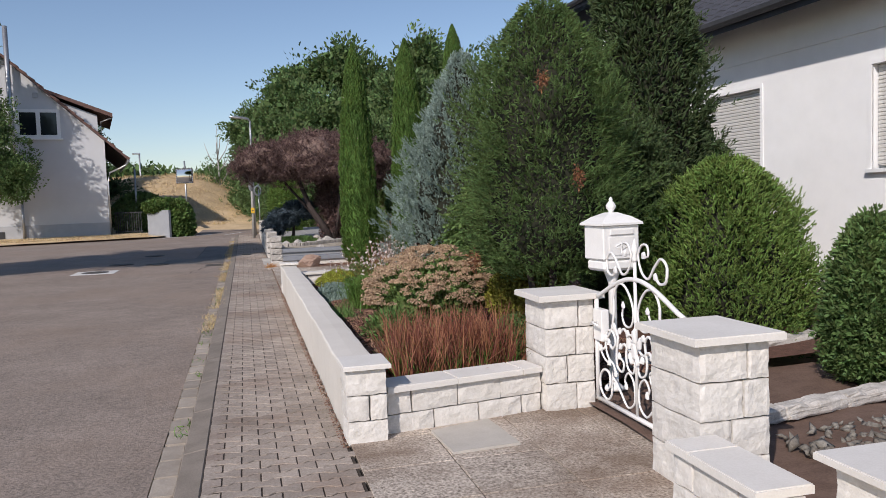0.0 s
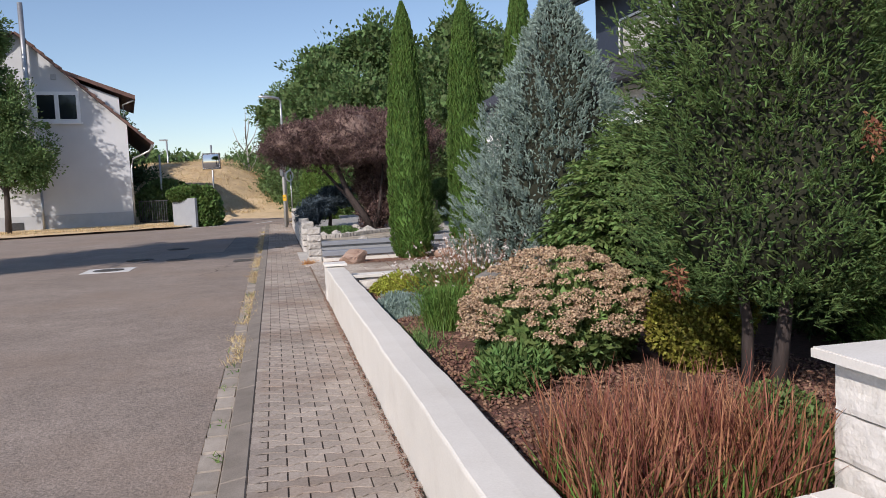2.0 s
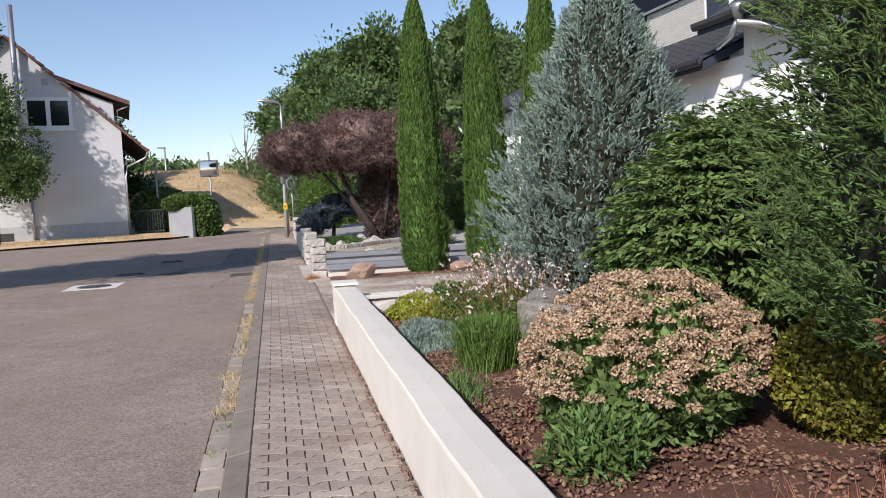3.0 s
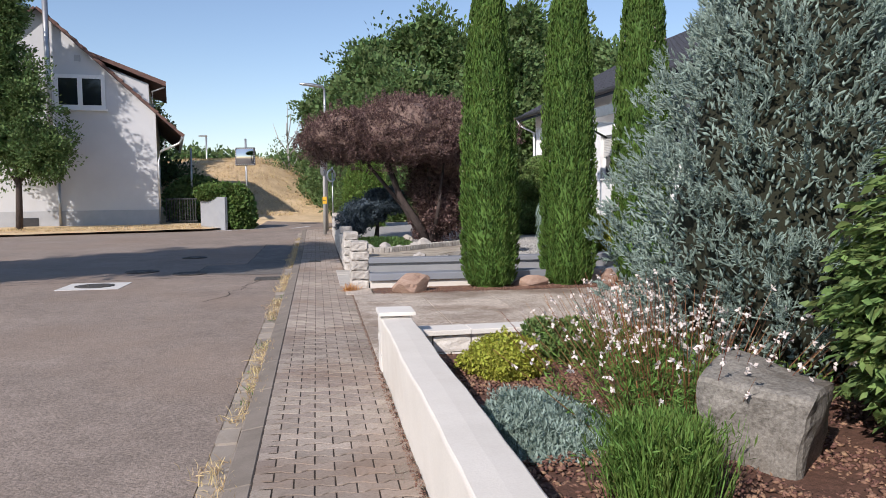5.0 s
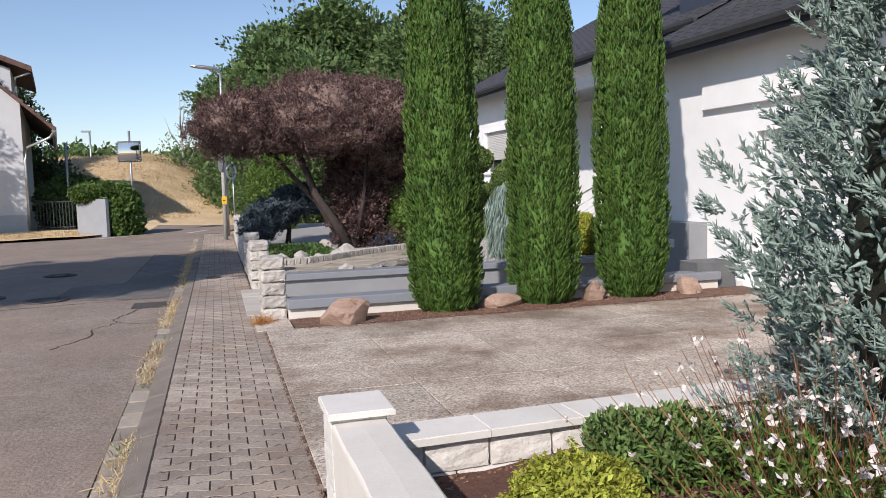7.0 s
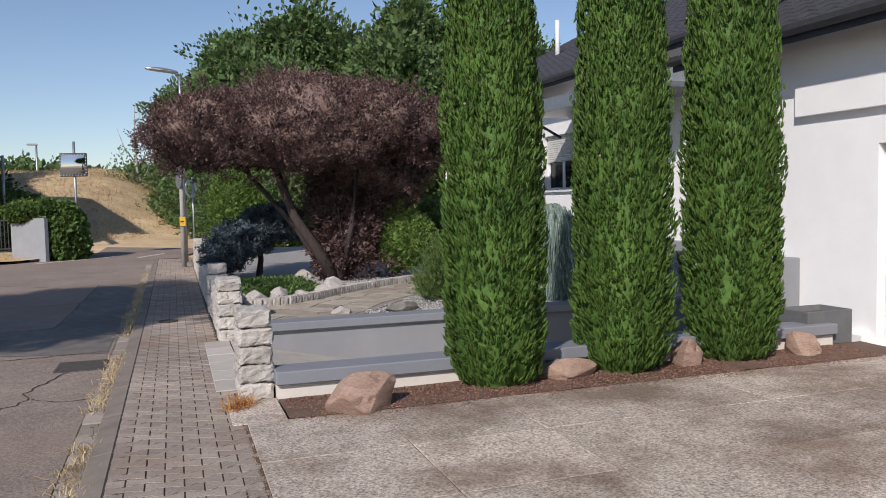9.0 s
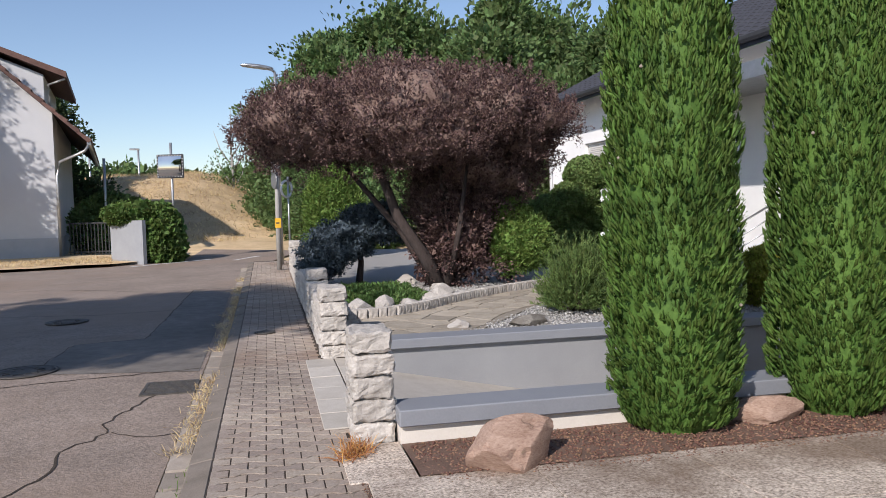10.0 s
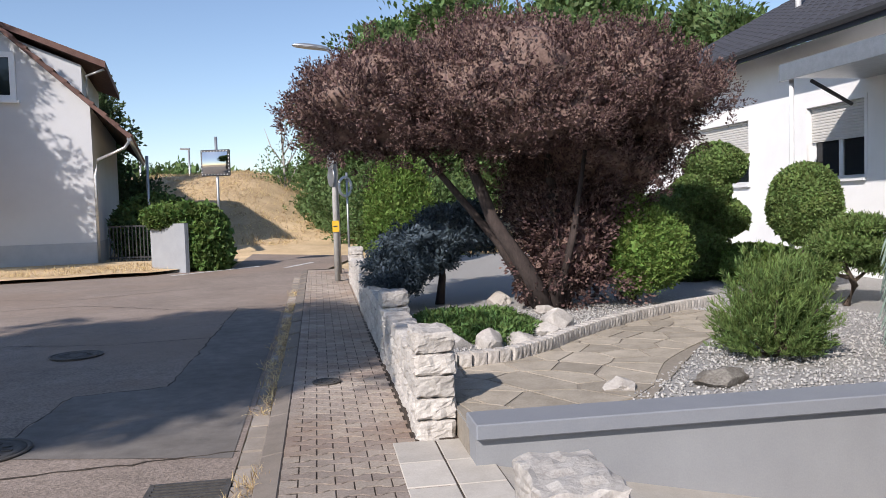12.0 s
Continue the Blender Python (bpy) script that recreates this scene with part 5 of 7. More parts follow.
rock("reddish-brown sandstone rock lying on the soil strip", 1.42, 18.4, -0.03, 0.32, 0.22, 0.235, 3.3, ROCKRED, 20, "sandstone rocks")
rock("reddish sandstone rock between two columnar cypresses", 3.34, 18.72, -0.02, 0.26, 0.17, 0.15, 8.1, ROCKRED, 0, "sandstone rocks")
rock("reddish sandstone rock between two columnar cypresses", 4.66, 18.75, -0.02, 0.2, 0.17, 0.18, 5.7, ROCKRED, 40, "sandstone rocks")
rock("reddish sandstone rock beside a columnar cypress", 6.0, 18.75, -0.02, 0.24, 0.17, 0.17, 2.2, ROCKRED, 80, "sandstone rocks")
bm = box(-0.29, 0.29, -0.24, 0.24, 0, 0.55)
bmesh.ops.bevel(bm, geom=bm.edges[:], offset=0.045, segments=2, profile=0.6, affect="EDGES")
bmesh.ops.subdivide_edges(bm, edges=bm.edges[:], cuts=5, use_grid_fill=True)
for v in bm.verts:
    c = v.co
    c.x *= 0.86 + 0.26 * c.z; c.z -= 0.12 * c.z * (c.x + 0.3)
    c += noise.noise_vector(c * 3.2 + Vector((3.1, 0, 5))) * 0.05 + noise.noise_vector(c * 9 + Vector((0, 2, 5))) * 0.014 + noise.noise_vector(c * 26) * 0.005
bl = part("rock", bm, ROCKGREY)
bl.matrix_basis = pose(2.27, 10.6, 0.07, 2, 3, -48) @ Matrix.Diagonal((0.94, 0.94, 0.92, 1))
tagged(bl, "large grey broken boulder on the bark mulch", "rock")
rock("flat pale stone on the gravel", 2.86, 22.20, 0.18, 0.26, 0.14, 0.1, 1.4, ROCKGREY, 10, "garden stones")
rock("flat pale stone on the gravel", 2.08, 22.18, 0.18, 0.14, 0.1, 0.09, 4.4, GRANITE, 30, "garden stones")
for i, (x, y) in enumerate(((0.98, 24.45), (1.2, 24.2), (1.55, 24.15), (1.9, 24.3), (2.25, 24.65), (2.5, 25.1), (2.75, 26.3), (1.1, 25.3), (2.4, 27.3))):
    rock("pale rough stone edging the green ground cover", x, y, 0.16, 0.2, 0.15, 0.11 + 0.03 * (i % 3), i * 1.7, GRANITE, i * 40, "garden stones")


bo = thing("border_stones", "two rows of rough pale border stones in the front garden", "edging")
block_run(bo, (2.75, 4.1), (4.6, 4.45), 0.03, 1, 0.1, 0.55, 0.14, GRANITE, 31)
block_run(bo, (2.9, 5.55), (5.2, 6.0), 0.03, 1, 0.16, 0.7, 0.2, GRANITE, 33)


# ---- planting ----
def plant(name, label, category, x, y, z, rz=0.0, group=""):
    return thing(name, label, category, (x, y, z), rz, group)


def trunks(parent, paths, mat=BARK, sides=8, taper=0.45):
    for pts, r in paths:
        part("trunk" if r > 0.035 else "branch", tube(pts, r, sides, taper=taper), mat, parent)


def column_cypress(name="columnar_cypress"):
    """A column of many upright, furrowed plumes."""
    ob = plant(name, "tall narrow green columnar cypress growing from the soil strip", "cypress", 0, 0, 0, group="columnar cypresses")
    rng = np.random.RandomState(5)
    H, R = 5.25, 0.445
    hs, ks = [0, 0.02, 0.08, 0.35, 0.6, 0.8, 0.93, 1.0], [0.66, 0.86, 1.0, 0.97, 0.84, 0.62, 0.36, 0.05]
    m = 12000
    z = rng.uniform(0.01, 1, m) ** 1.08 * H
    a = rng.uniform(0, 6.2832, m)
    ridge = np.sin(a * 4 + 1.6 * np.sin(z * 0.8)) * 0.5 + np.sin(a * 11 + 1.1 * np.sin(z * 1.9) + 2) * 1.2 + np.sin(z * 13 + 5 * np.sin(a * 3)) * 0.55 + np.sin(z * 6 - a * 2) * 0.35
    r = R * np.interp(z / H, hs, ks) * (1 + 0.06 * ridge) * (1 - 0.15 * rng.uniform(0, 1, m) ** 2.0)
    out = np.stack([np.cos(a), np.sin(a), np.zeros(m)], 1)
    tip = out * r[:, None] + np.stack([0 * z, 0 * z, z + 0.04], 1)
    low = np.clip(1 - z / 2.6, 0, 1)[:, None]
    way = unit(out * (0.32 + 0.5 * low) + np.array([0, 0, 1.0]) + 0.22 * rng.normal(size=(m, 3)))
    lv = join(feathers(rng, tip, way, 6, rng.uniform(0.04, 0.08, (m, 1, 1)), 0.02, 0.0065, 0.28), spindles(rng, tip - way * 0.065, way, 0.068, 0.0125))
    zz, aa = np.meshgrid(np.linspace(0.0, H * 0.99, 40), np.linspace(0, 6.2832, 24, endpoint=False), indexing="ij")
    kk = np.interp(zz / H, hs, ks) * R * 0.8
    cv = np.stack([kk * np.cos(aa), kk * np.sin(aa), zz], -1).reshape(-1, 3)
    i, j = np.meshgrid(np.arange(39), np.arange(24), indexing="ij")
    cq = np.stack([i * 24 + j, i * 24 + (j + 1) % 24, (i + 1) * 24 + (j + 1) % 24, (i + 1) * 24 + j], -1).reshape(-1, 4)
    v, q = join(lv, (cv, cq))
    raw("crown", v, q, [CYPRESS], ob)
    part("trunk", tube([(0, 0, -0.05), (0, 0, 0.4)], 0.07), BARK, ob)
    rngc = random.Random(3)
    for k in range(12):
        z = rngc.uniform(0.8, 5); a = rngc.uniform(0, 6.28)
        rr = R * np.interp(z / H, [0, 0.4, 0.75, 1], [1, 0.95, 0.74, 0.1]) * 1.08
        bm = bmesh.new(); bmesh.ops.create_icosphere(bm, subdivisions=1, radius=0.013)
        o = part("cone", bm, SANDJOINT, ob, "small pale seed cone")
        o.location = (rr * math.cos(a), rr * math.sin(a), z)
    return ob


c1 = column_cypress()
c1.matrix_basis = pose(2.71, 18.8, 0.0)
copy_two = copy_thing(c1, pose(4.0, 18.84, 0.0, 0, 0, 130) @ Matrix.Diagonal((1.0, 1.0, 1.03, 1)))
copy_thing(c1, pose(5.24, 18.86, 0.0, 0, 0, 250) @ Matrix.Diagonal((1.04, 1.04, 1.1, 1)))

foliage("dead_sprig", copy_two, DEADLEAF, (-0.05, -0.36, 3.75), (0.05, 0.05, 0.16), 260, 0.05, 0.016, 66, up=0.6, core=0, depth=0.9)
# blue juniper tree
t = plant("blue_juniper", "silvery blue-green conical juniper tree in the mulch bed", "conifer", 3.56, 12.35, 0.12)
conifer("crown", t, BLUELEAF, 1.4, 3.85, [(0, 0.72), (0.12, 0.96), (0.28, 1.0), (0.45, 0.86), (0.65, 0.62), (0.82, 0.36), (0.93, 0.17), (1, 0.03)], 11, 400, 14, 16, 0.12, 0.035, 0.0056, up=0.7, reach=0.34, spread=0.085, core=0.8, rag=0.15, lumps=0.13)
trunks(t, [([(0, 0, 0), (0.03, 0.02, 1.0), (0, 0, 2.2)], 0.09)])

# dark conifer behind the gate pillar
t = plant("dark_conifer", "dark green many-stemmed conifer with browning twigs behind the pillar", "conifer", 2.6, 6.85, 0.12)
conifer("crown", t, DARKLEAF, 0.98, 2.6, [(0, 0.55), (0.15, 0.9), (0.4, 1.0), (0.62, 0.86), (0.82, 0.54), (1, 0.14)], 21, 560, 9, 18, 0.10, 0.027, 0.0036, up=0.3, reach=0.3, spread=0.09, flat=0.7, core=0.82, rag=0.2, lumps=0.2, z0=0.66, at=(0.2, 0.05))
trunks(t, [([(0.06, 0.1, 0), (0.03, 0.05, 0.5), (-0.1, 0.05, 1.3)], 0.045), ([(0.14, -0.05, 0), (0.18, -0.1, 0.6), (0.25, 0, 1.5)], 0.055)], DARKBARK)
for i, (x, y, z) in enumerate(((0.15, -0.9, 1.55), (-0.75, -0.45, 0.85), (-0.2, -0.95, 2.35))):
    foliage("dead_sprig", t, DEADLEAF, (x * 0.9, y * 0.9, z), (0.05, 0.05, 0.1), 140, 0.035, 0.014, 60 + i, up=-0.4, core=0, depth=0.9)

# conifers before the house
t = plant("dark_conifer", "tall dark green conifer close to the white house", "conifer", 4.9, 8.85, 0.1)
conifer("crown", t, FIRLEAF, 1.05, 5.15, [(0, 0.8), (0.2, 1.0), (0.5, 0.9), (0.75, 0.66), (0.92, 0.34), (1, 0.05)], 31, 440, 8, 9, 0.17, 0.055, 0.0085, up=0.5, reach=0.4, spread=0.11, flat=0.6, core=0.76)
trunks(t, [([(0, 0, 0), (0, 0, 1.2)], 0.1)])
t = plant("dark_shrub", "rounded dark green shrub before the white house", "shrub", 5.75, 9.2, 0.1)
foliage("crown", t, DARKLEAF, (0, 0, 1.15), (0.85, 0.8, 1.15), 36000, 0.06, 0.028, 32, up=0.3, lumps=0.2, core=0.75, sprig=14)
t = plant("thuja_bush", "rounded light green thuja bush in the front garden", "shrub", 4.75, 6.95, 0.05)
conifer("crown", t, THUJA, 1.02, 1.82, [(0, 0.8), (0.2, 1.0), (0.45, 0.94), (0.7, 0.7), (0.9, 0.36), (1, 0.08)], 33, 480, 8, 13, 0.11, 0.034, 0.0052, up=0.7, reach=0.22, spread=0.085, flat=0.7, core=0.84, lumps=0.3, rag=0.18)
trunks(t, [([(0, 0, 0), (0, 0, 0.6)], 0.06)])
t = plant("dark_conifer", "small upright dark conifer in the front garden", "conifer", 4.42, 4.7, 0.03)
foliage("crown", t, DARKLEAF, (0, 0, 0.65), (0.36, 0.36, 0.68), 26000, 0.05, 0.02, 34, up=0.7, lumps=0.15, depth=0.3, taper=0.4, core=0.7, sprig=14)
t = plant("layered_shrub", "broad green shrub with pointed leaves in drooping layers", "shrub", 3.75, 10.35, 0.12)
tiers("crown", t, MIDLEAF, (0, 0, 0.98), (1.26, 1.18, 1.05), 41, 1500, 26, 0.085, 0.036, 0.34)
t = plant("mixed_conifer", "deep green conifer behind the dark shrub", "conifer", 4.3, 8.15, 0.12)
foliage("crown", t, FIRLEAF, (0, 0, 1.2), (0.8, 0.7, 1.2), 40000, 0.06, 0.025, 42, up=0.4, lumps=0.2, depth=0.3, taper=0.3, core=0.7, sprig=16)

# smoke bush with purple leaves
t = plant("purple_smoke_tree", "broad purple-leaved tree with a leaning dark trunk", "tree", 2.88, 26.5, 0.2)
lobes = [((-0.6, 0, 2.8), (1.9, 1.8, 1.05)), ((-2.2, 0.1, 2.65), (1.3, 1.4, 0.8)), ((1.25, 0.1, 2.65), (1.15, 1.5, 0.72)), ((-0.2, 0.3, 3.15), (1.6, 1.4, 0.72)), ((-1.2, 0.1, 2.9), (1.5, 1.4, 0.75)), ((0.7, -0.3, 2.9), (1.3, 1.3, 0.78)), ((-0.5, -0.9, 2.45), (1.4, 0.8, 0.55)), ((0.75, 0.3, 2.0), (1.35, 1.1, 0.75)), ((0.3, 0.5, 1.5), (0.95, 0.8, 0.75))]
for i, (c, r) in enumerate(lobes):
    foliage("crown", t, PURPLE, c, r, 28000, 0.038, 0.017, 80 + i, up=0.75, lumps=0.2, lf=6, depth=0.3, core=0.72, sprig=60, feather=0.24)
foliage("low_foliage", t, PURPLE, (0.3, 0.1, 0.8), (0.72, 0.6, 0.85), 12000, 0.06, 0.034, 91, up=0.2, lumps=0.3, depth=0.5, core=0.6, sprig=120, plume=0.4)
trunks(t, [([(0, 0, -0.05), (-0.3, -0.1, 0.5), (-0.75, -0.1, 1.2), (-1.1, 0, 2.2)], 0.13), ([(0.05, 0, -0.05), (0.1, -0.1, 0.8), (0.0, 0, 2.2)], 0.12), ([(0.15, 0.1, -0.05), (0.5, 0.1, 0.8), (0.9, 0.1, 2.0)], 0.11), ([(-0.1, 0.1, 0), (-0.6, 0.3, 0.9), (-1.5, 0.3, 2.0)], 0.08), ([(0.1, 0, 0.1), (0.2, -0.4, 1.0), (0.3, -0.6, 2.0)], 0.06)], DARKBARK)

# front garden on the gravel
t = plant("blue_spruce", "low spreading dark blue spruce on a short trunk", "conifer", 1.6, 27.5, 0.2)
for i, (c, r) in enumerate((((0, 0, 0.95), (0.95, 0.9, 0.30)), ((-0.35, -0.1, 0.65), (0.75, 0.7, 0.2)), ((0.3, 0, 1.2), (0.55, 0.6, 0.25)), ((-0.6, -0.3, 0.42), (0.4, 0.5, 0.14)))):
    foliage("crown", t, SPRUCE, c, r, 10000, 0.055, 0.019, 100 + i, up=0.05, lumps=0.3, lf=5, depth=0.5, core=0.7, sprig=70, feather=0.3)
trunks(t, [([(0, 0, 0), (0.05, 0, 0.4), (0, 0, 1.0)], 0.07)], DARKBARK)
t = plant("ground_cover", "low spreading bright green juniper among pale stones", "ground cover", 1.55, 25.15, 0.2)
foliage("crown", t, GROUNDCOVER, (0, 0, 0.03), (0.85, 0.85, 0.2), 45000, 0.045, 0.014, 110, up=0.25, lumps=0.2, lf=5, depth=0.3, core=0.8, sprig=50, feather=0.2)
t = plant("pine_bush", "loose rounded green dwarf pine on the gravel", "shrub", 3.75, 22.95, 0.2)
rng = np.random.RandomState(120)
n = 620
d = sphere_points(rng, n); d[:, 2] = np.abs(d[:, 2]) * 0.9 + 0.1
tips = d * np.array([0.5, 0.46, 0.86]) * rng.uniform(0.65, 1.12, (n, 1))
bs = np.repeat(tips * 0.55, 60, 0) + np.repeat(tips * 0.5, 60, 0) * rng.uniform(0, 1, (n * 60, 1))
v, q = leaves(rng, bs, np.repeat(unit(tips + np.array([0, 0, 0.35])), 60, 0), 0.06, 0.008, 0.7)
raw("crown", v, q, [MIDLEAF], t)
trunks(t, [([(0, 0, 0), tuple(0.8 * tips[i])], 0.015) for i in range(24)])
t = plant("topiary", "cloud-pruned green topiary with stacked rounded pads", "topiary", 6.2, 29.0, 0.2)
for i, (x, z, r) in enumerate(((-0.1, 0.6, 0.6), (-0.55, 1.15, 0.5), (0.45, 1.05, 0.45), (0.05, 1.45, 0.5), (0.35, 1.95, 0.5), (-0.2, 0.35, 0.55))):
    foliage("pad", t, MIDLEAF, (x, 0, z), (r, r, r * 0.72), 6000, 0.048, 0.034, 130 + i, lumps=0.08, depth=0.12, core=0.88)
trunks(t, [([(0, 0, 0), (0.05, 0, 1.0), (0.2, 0, 1.9)], 0.06)])
t = plant("topiary_ball", "clipped dark green topiary ball before the window", "topiary", 6.75, 26.9, 0.2)
foliage("crown", t, MIDLEAF, (0, 0, 1.25), (0.48, 0.48, 0.56), 16000, 0.045, 0.026, 140, lumps=0.06, depth=0.1, core=0.9)
trunks(t, [([(0, 0, 0), (0, 0, 0.8)], 0.06)])
t = plant("clipped_hedge", "low clipped green hedge along the house", "hedge", 6.9, 28.2, 0.2)
foliage("crown", t, THUJA, (0, 0, 0.25), (0.7, 1.5, 0.38), 15000, 0.045, 0.03, 150, lumps=0.1, depth=0.12, core=0.88)
t = plant("bonsai_pine", "small crooked pine with layered pads on the gravel", "shrub", 6.35, 25.5, 0.2)
for i, (x, y, z, r) in enumerate(((0, 0, 0.75, 0.5), (0.45, 0, 0.55, 0.35), (-0.4, 0.1, 0.5, 0.33), (0.1, -0.1, 0.98, 0.35))):
    foliage("pad", t, MIDLEAF, (x, y, z), (r, r, r * 0.36), 6000, 0.06, 0.016, 160 + i, up=0.5, lumps=0.2, depth=0.4, core=0.7, sprig=12)
trunks(t, [([(0, 0, 0), (0.12, 0, 0.25), (-0.02, 0, 0.5), (0.1, 0, 0.85)], 0.05), ([(0.1, 0, 0.3), (0.4, 0, 0.5)], 0.025), ([(0.02, 0, 0.35), (-0.35, 0.1, 0.48)], 0.025)])
t = plant("weeping_conifer", "grey-green weeping dwarf conifer on the gravel", "shrub", 5.1, 22.5, 0.2)
rng = np.random.RandomState(170)
n = 9000
d = sphere_points(rng, n); a = np.arctan2(d[:, 1], d[:, 0])
z = rng.uniform(0.05, 1.25, n)
rad = np.interp(z, [0, 0.9, 1.15, 1.3], [0.42, 0.44, 0.3, 0.05]) * rng.uniform(0.7, 1.05, n) * (1 + 0.12 * np.sin(a * 9))
v, q = blades(rng, np.stack([rad * np.cos(a), rad * np.sin(a), z + 0.1], 1), np.stack([np.cos(a) * 0.3, np.sin(a) * 0.3, -np.ones(n)], 1), 0.22, 0.012, 0.1)
raw("crown", v, q, [BLUELEAF], t)
trunks(t, [([(0, 0, 0), (0.03, 0, 1.2)], 0.04)])
t = plant("yellow_shrub", "low yellow-green clipped shrub before the house", "shrub", 6.3, 22.6, 0.2)
foliage("crown", t, YELLOWLEAF, (0, 0, 0.35), (0.55, 0.5, 0.4), 9000, 0.05, 0.03, 181, lumps=0.15, core=0.8)
t = plant("golden_shrub", "olive-green rounded conifer under the purple tree", "shrub", 4.15, 26.5, 0.2)
foliage("crown", t, THUJA, (0, 0, 0.75), (0.6, 0.55, 0.7), 14000, 0.05, 0.02, 182, up=0.4, lumps=0.2, core=0.78, sprig=12)
t = plant("thuja_hedge", "row of upright light green thujas behind the garden", "hedge", 1.75, 33.6, 0.2)
foliage("crown", t, THUJA, (0, 0, 1.15), (0.75, 0.4, 1.35), 20000, 0.08, 0.035, 183, up=0.8, lumps=0.12, core=0.8, sprig=12)

# bed plants along the wall
t = plant("faded_sedum", "domed bush with faded orange-brown flower heads", "flowering shrub", 1.95, 8.3, 0.12)
foliage("leaves", t, MIDLEAF, (0, 0, 0.28), (0.62, 0.58, 0.42), 13000, 0.075, 0.035, 201, up=0.3, lumps=0.12, core=0.75)
rng = np.random.RandomState(202)
m = 330
d = sphere_points(rng, m); d[:, 2] = np.abs(d[:, 2])
hc = d * np.array([0.70, 0.66, 0.56]) * lump(d, 202, 4, 0.10)[:, None] + np.array([0, 0, 0.28])
hc = hc[hc[:, 2] > 0.22]
m = len(hc)
s = 105
off = sphere_points(rng, m * s); off[:, 2] = np.abs(off[:, 2]) * 0.55
size = np.repeat(rng.uniform(0.036, 0.07, m), s)[:, None]
b = np.repeat(hc, s, 0) + off * size
v, q = leaves(rng, b, off * 0.4 + 0.7 * rng.normal(size=off.shape), 0.017, 0.015, 0.5, 0.2, off + np.array([0, 0, 0.6]))
tagged(raw("flower_heads", v, q, [HEADS], t), "faded orange-brown flower heads", kind="stuff")
part("stems", tube([(0, 0, 0), (0, 0, 0.4)], 0.02), BARK, t)
t = plant("gold_spirea", "small bush with yellowing leaves under the conifer", "shrub", 2.85, 7.75, 0.12)
foliage("leaves", t, GOLDLEAF, (0, 0, 0.3), (0.36, 0.34, 0.36), 9000, 0.04, 0.026, 203, lumps=0.2, core=0.75)
t = plant("green_perennial", "leafy green perennial growing beside the sedum", "perennial", 1.4, 7.75, 0.12)
foliage("leaves", t, GROUNDCOVER, (0, 0, 0.1), (0.27, 0.2, 0.18), 1500, 0.07, 0.022, 204, up=0.8, lumps=0.4, depth=0.8, core=0)
t = plant("red_grass", "clump of upright ornamental grass with rust-red tips", "ornamental grass", 1.5, 5.75, 0.12)
rng = np.random.RandomState(205)
n = 2600
b = np.stack([rng.uniform(-0.47, 0.48, n), rng.uniform(-0.33, 0.38, n), np.zeros(n)], 1)
w = np.array([0, 0, 1.0]) + 0.22 * rng.normal(size=(n, 3))
raw("blade_bases", *blades(np.random.RandomState(209), b[:900], w[:900], 0.36, 0.009, 0.18), [GRASS], t)
tipb, tipq = blades(np.random.RandomState(206), b[:1900] + np.array([0, 0, 0.02]), w[:1900], 0.54, 0.009, 0.2)
raw("blade_tips", tipb, tipq, [REDGRASS], t)["label"] = "rust-red blade tips"
t = plant("low_green_shrub", "small dark green shrub at the pillar's foot", "shrub", 2.05, 5.85, 0.1)
foliage("leaves", t, MIDLEAF, (0, 0, 0.18), (0.22, 0.3, 0.24), 5000, 0.035, 0.018, 207, lumps=0.2, core=0.7)
t = plant("grass_clump", "fresh green grassy clump beside the boulder", "ornamental grass", 1.5, 10.1, 0.12)
rng = np.random.RandomState(208)
n = 3000
b = np.stack([rng.normal(0, 0.075, n), rng.normal(0, 0.075, n), np.zeros(n)], 1)
w = np.concatenate([b[:, :2] * 0.9, np.ones((n, 1))], 1) + 0.13 * rng.normal(size=(n, 3))
st = blades(rng, b, w, 0.40, 0.006, 0.14)
k = rng.randint(0, n, 9000)
tw = leaves(rng, b[k] + unit(w[k]) * rng.uniform(0.03, 0.36, (9000, 1)), unit(w[k]) + 0.45 * rng.normal(size=(9000, 3)), 0.06, 0.009, 0.3)
raw("twig_leaves", *tw, [GRASS], t)
v, q = st
tagged(raw("blades", v, q, [GRASS], t), kind="stuff")


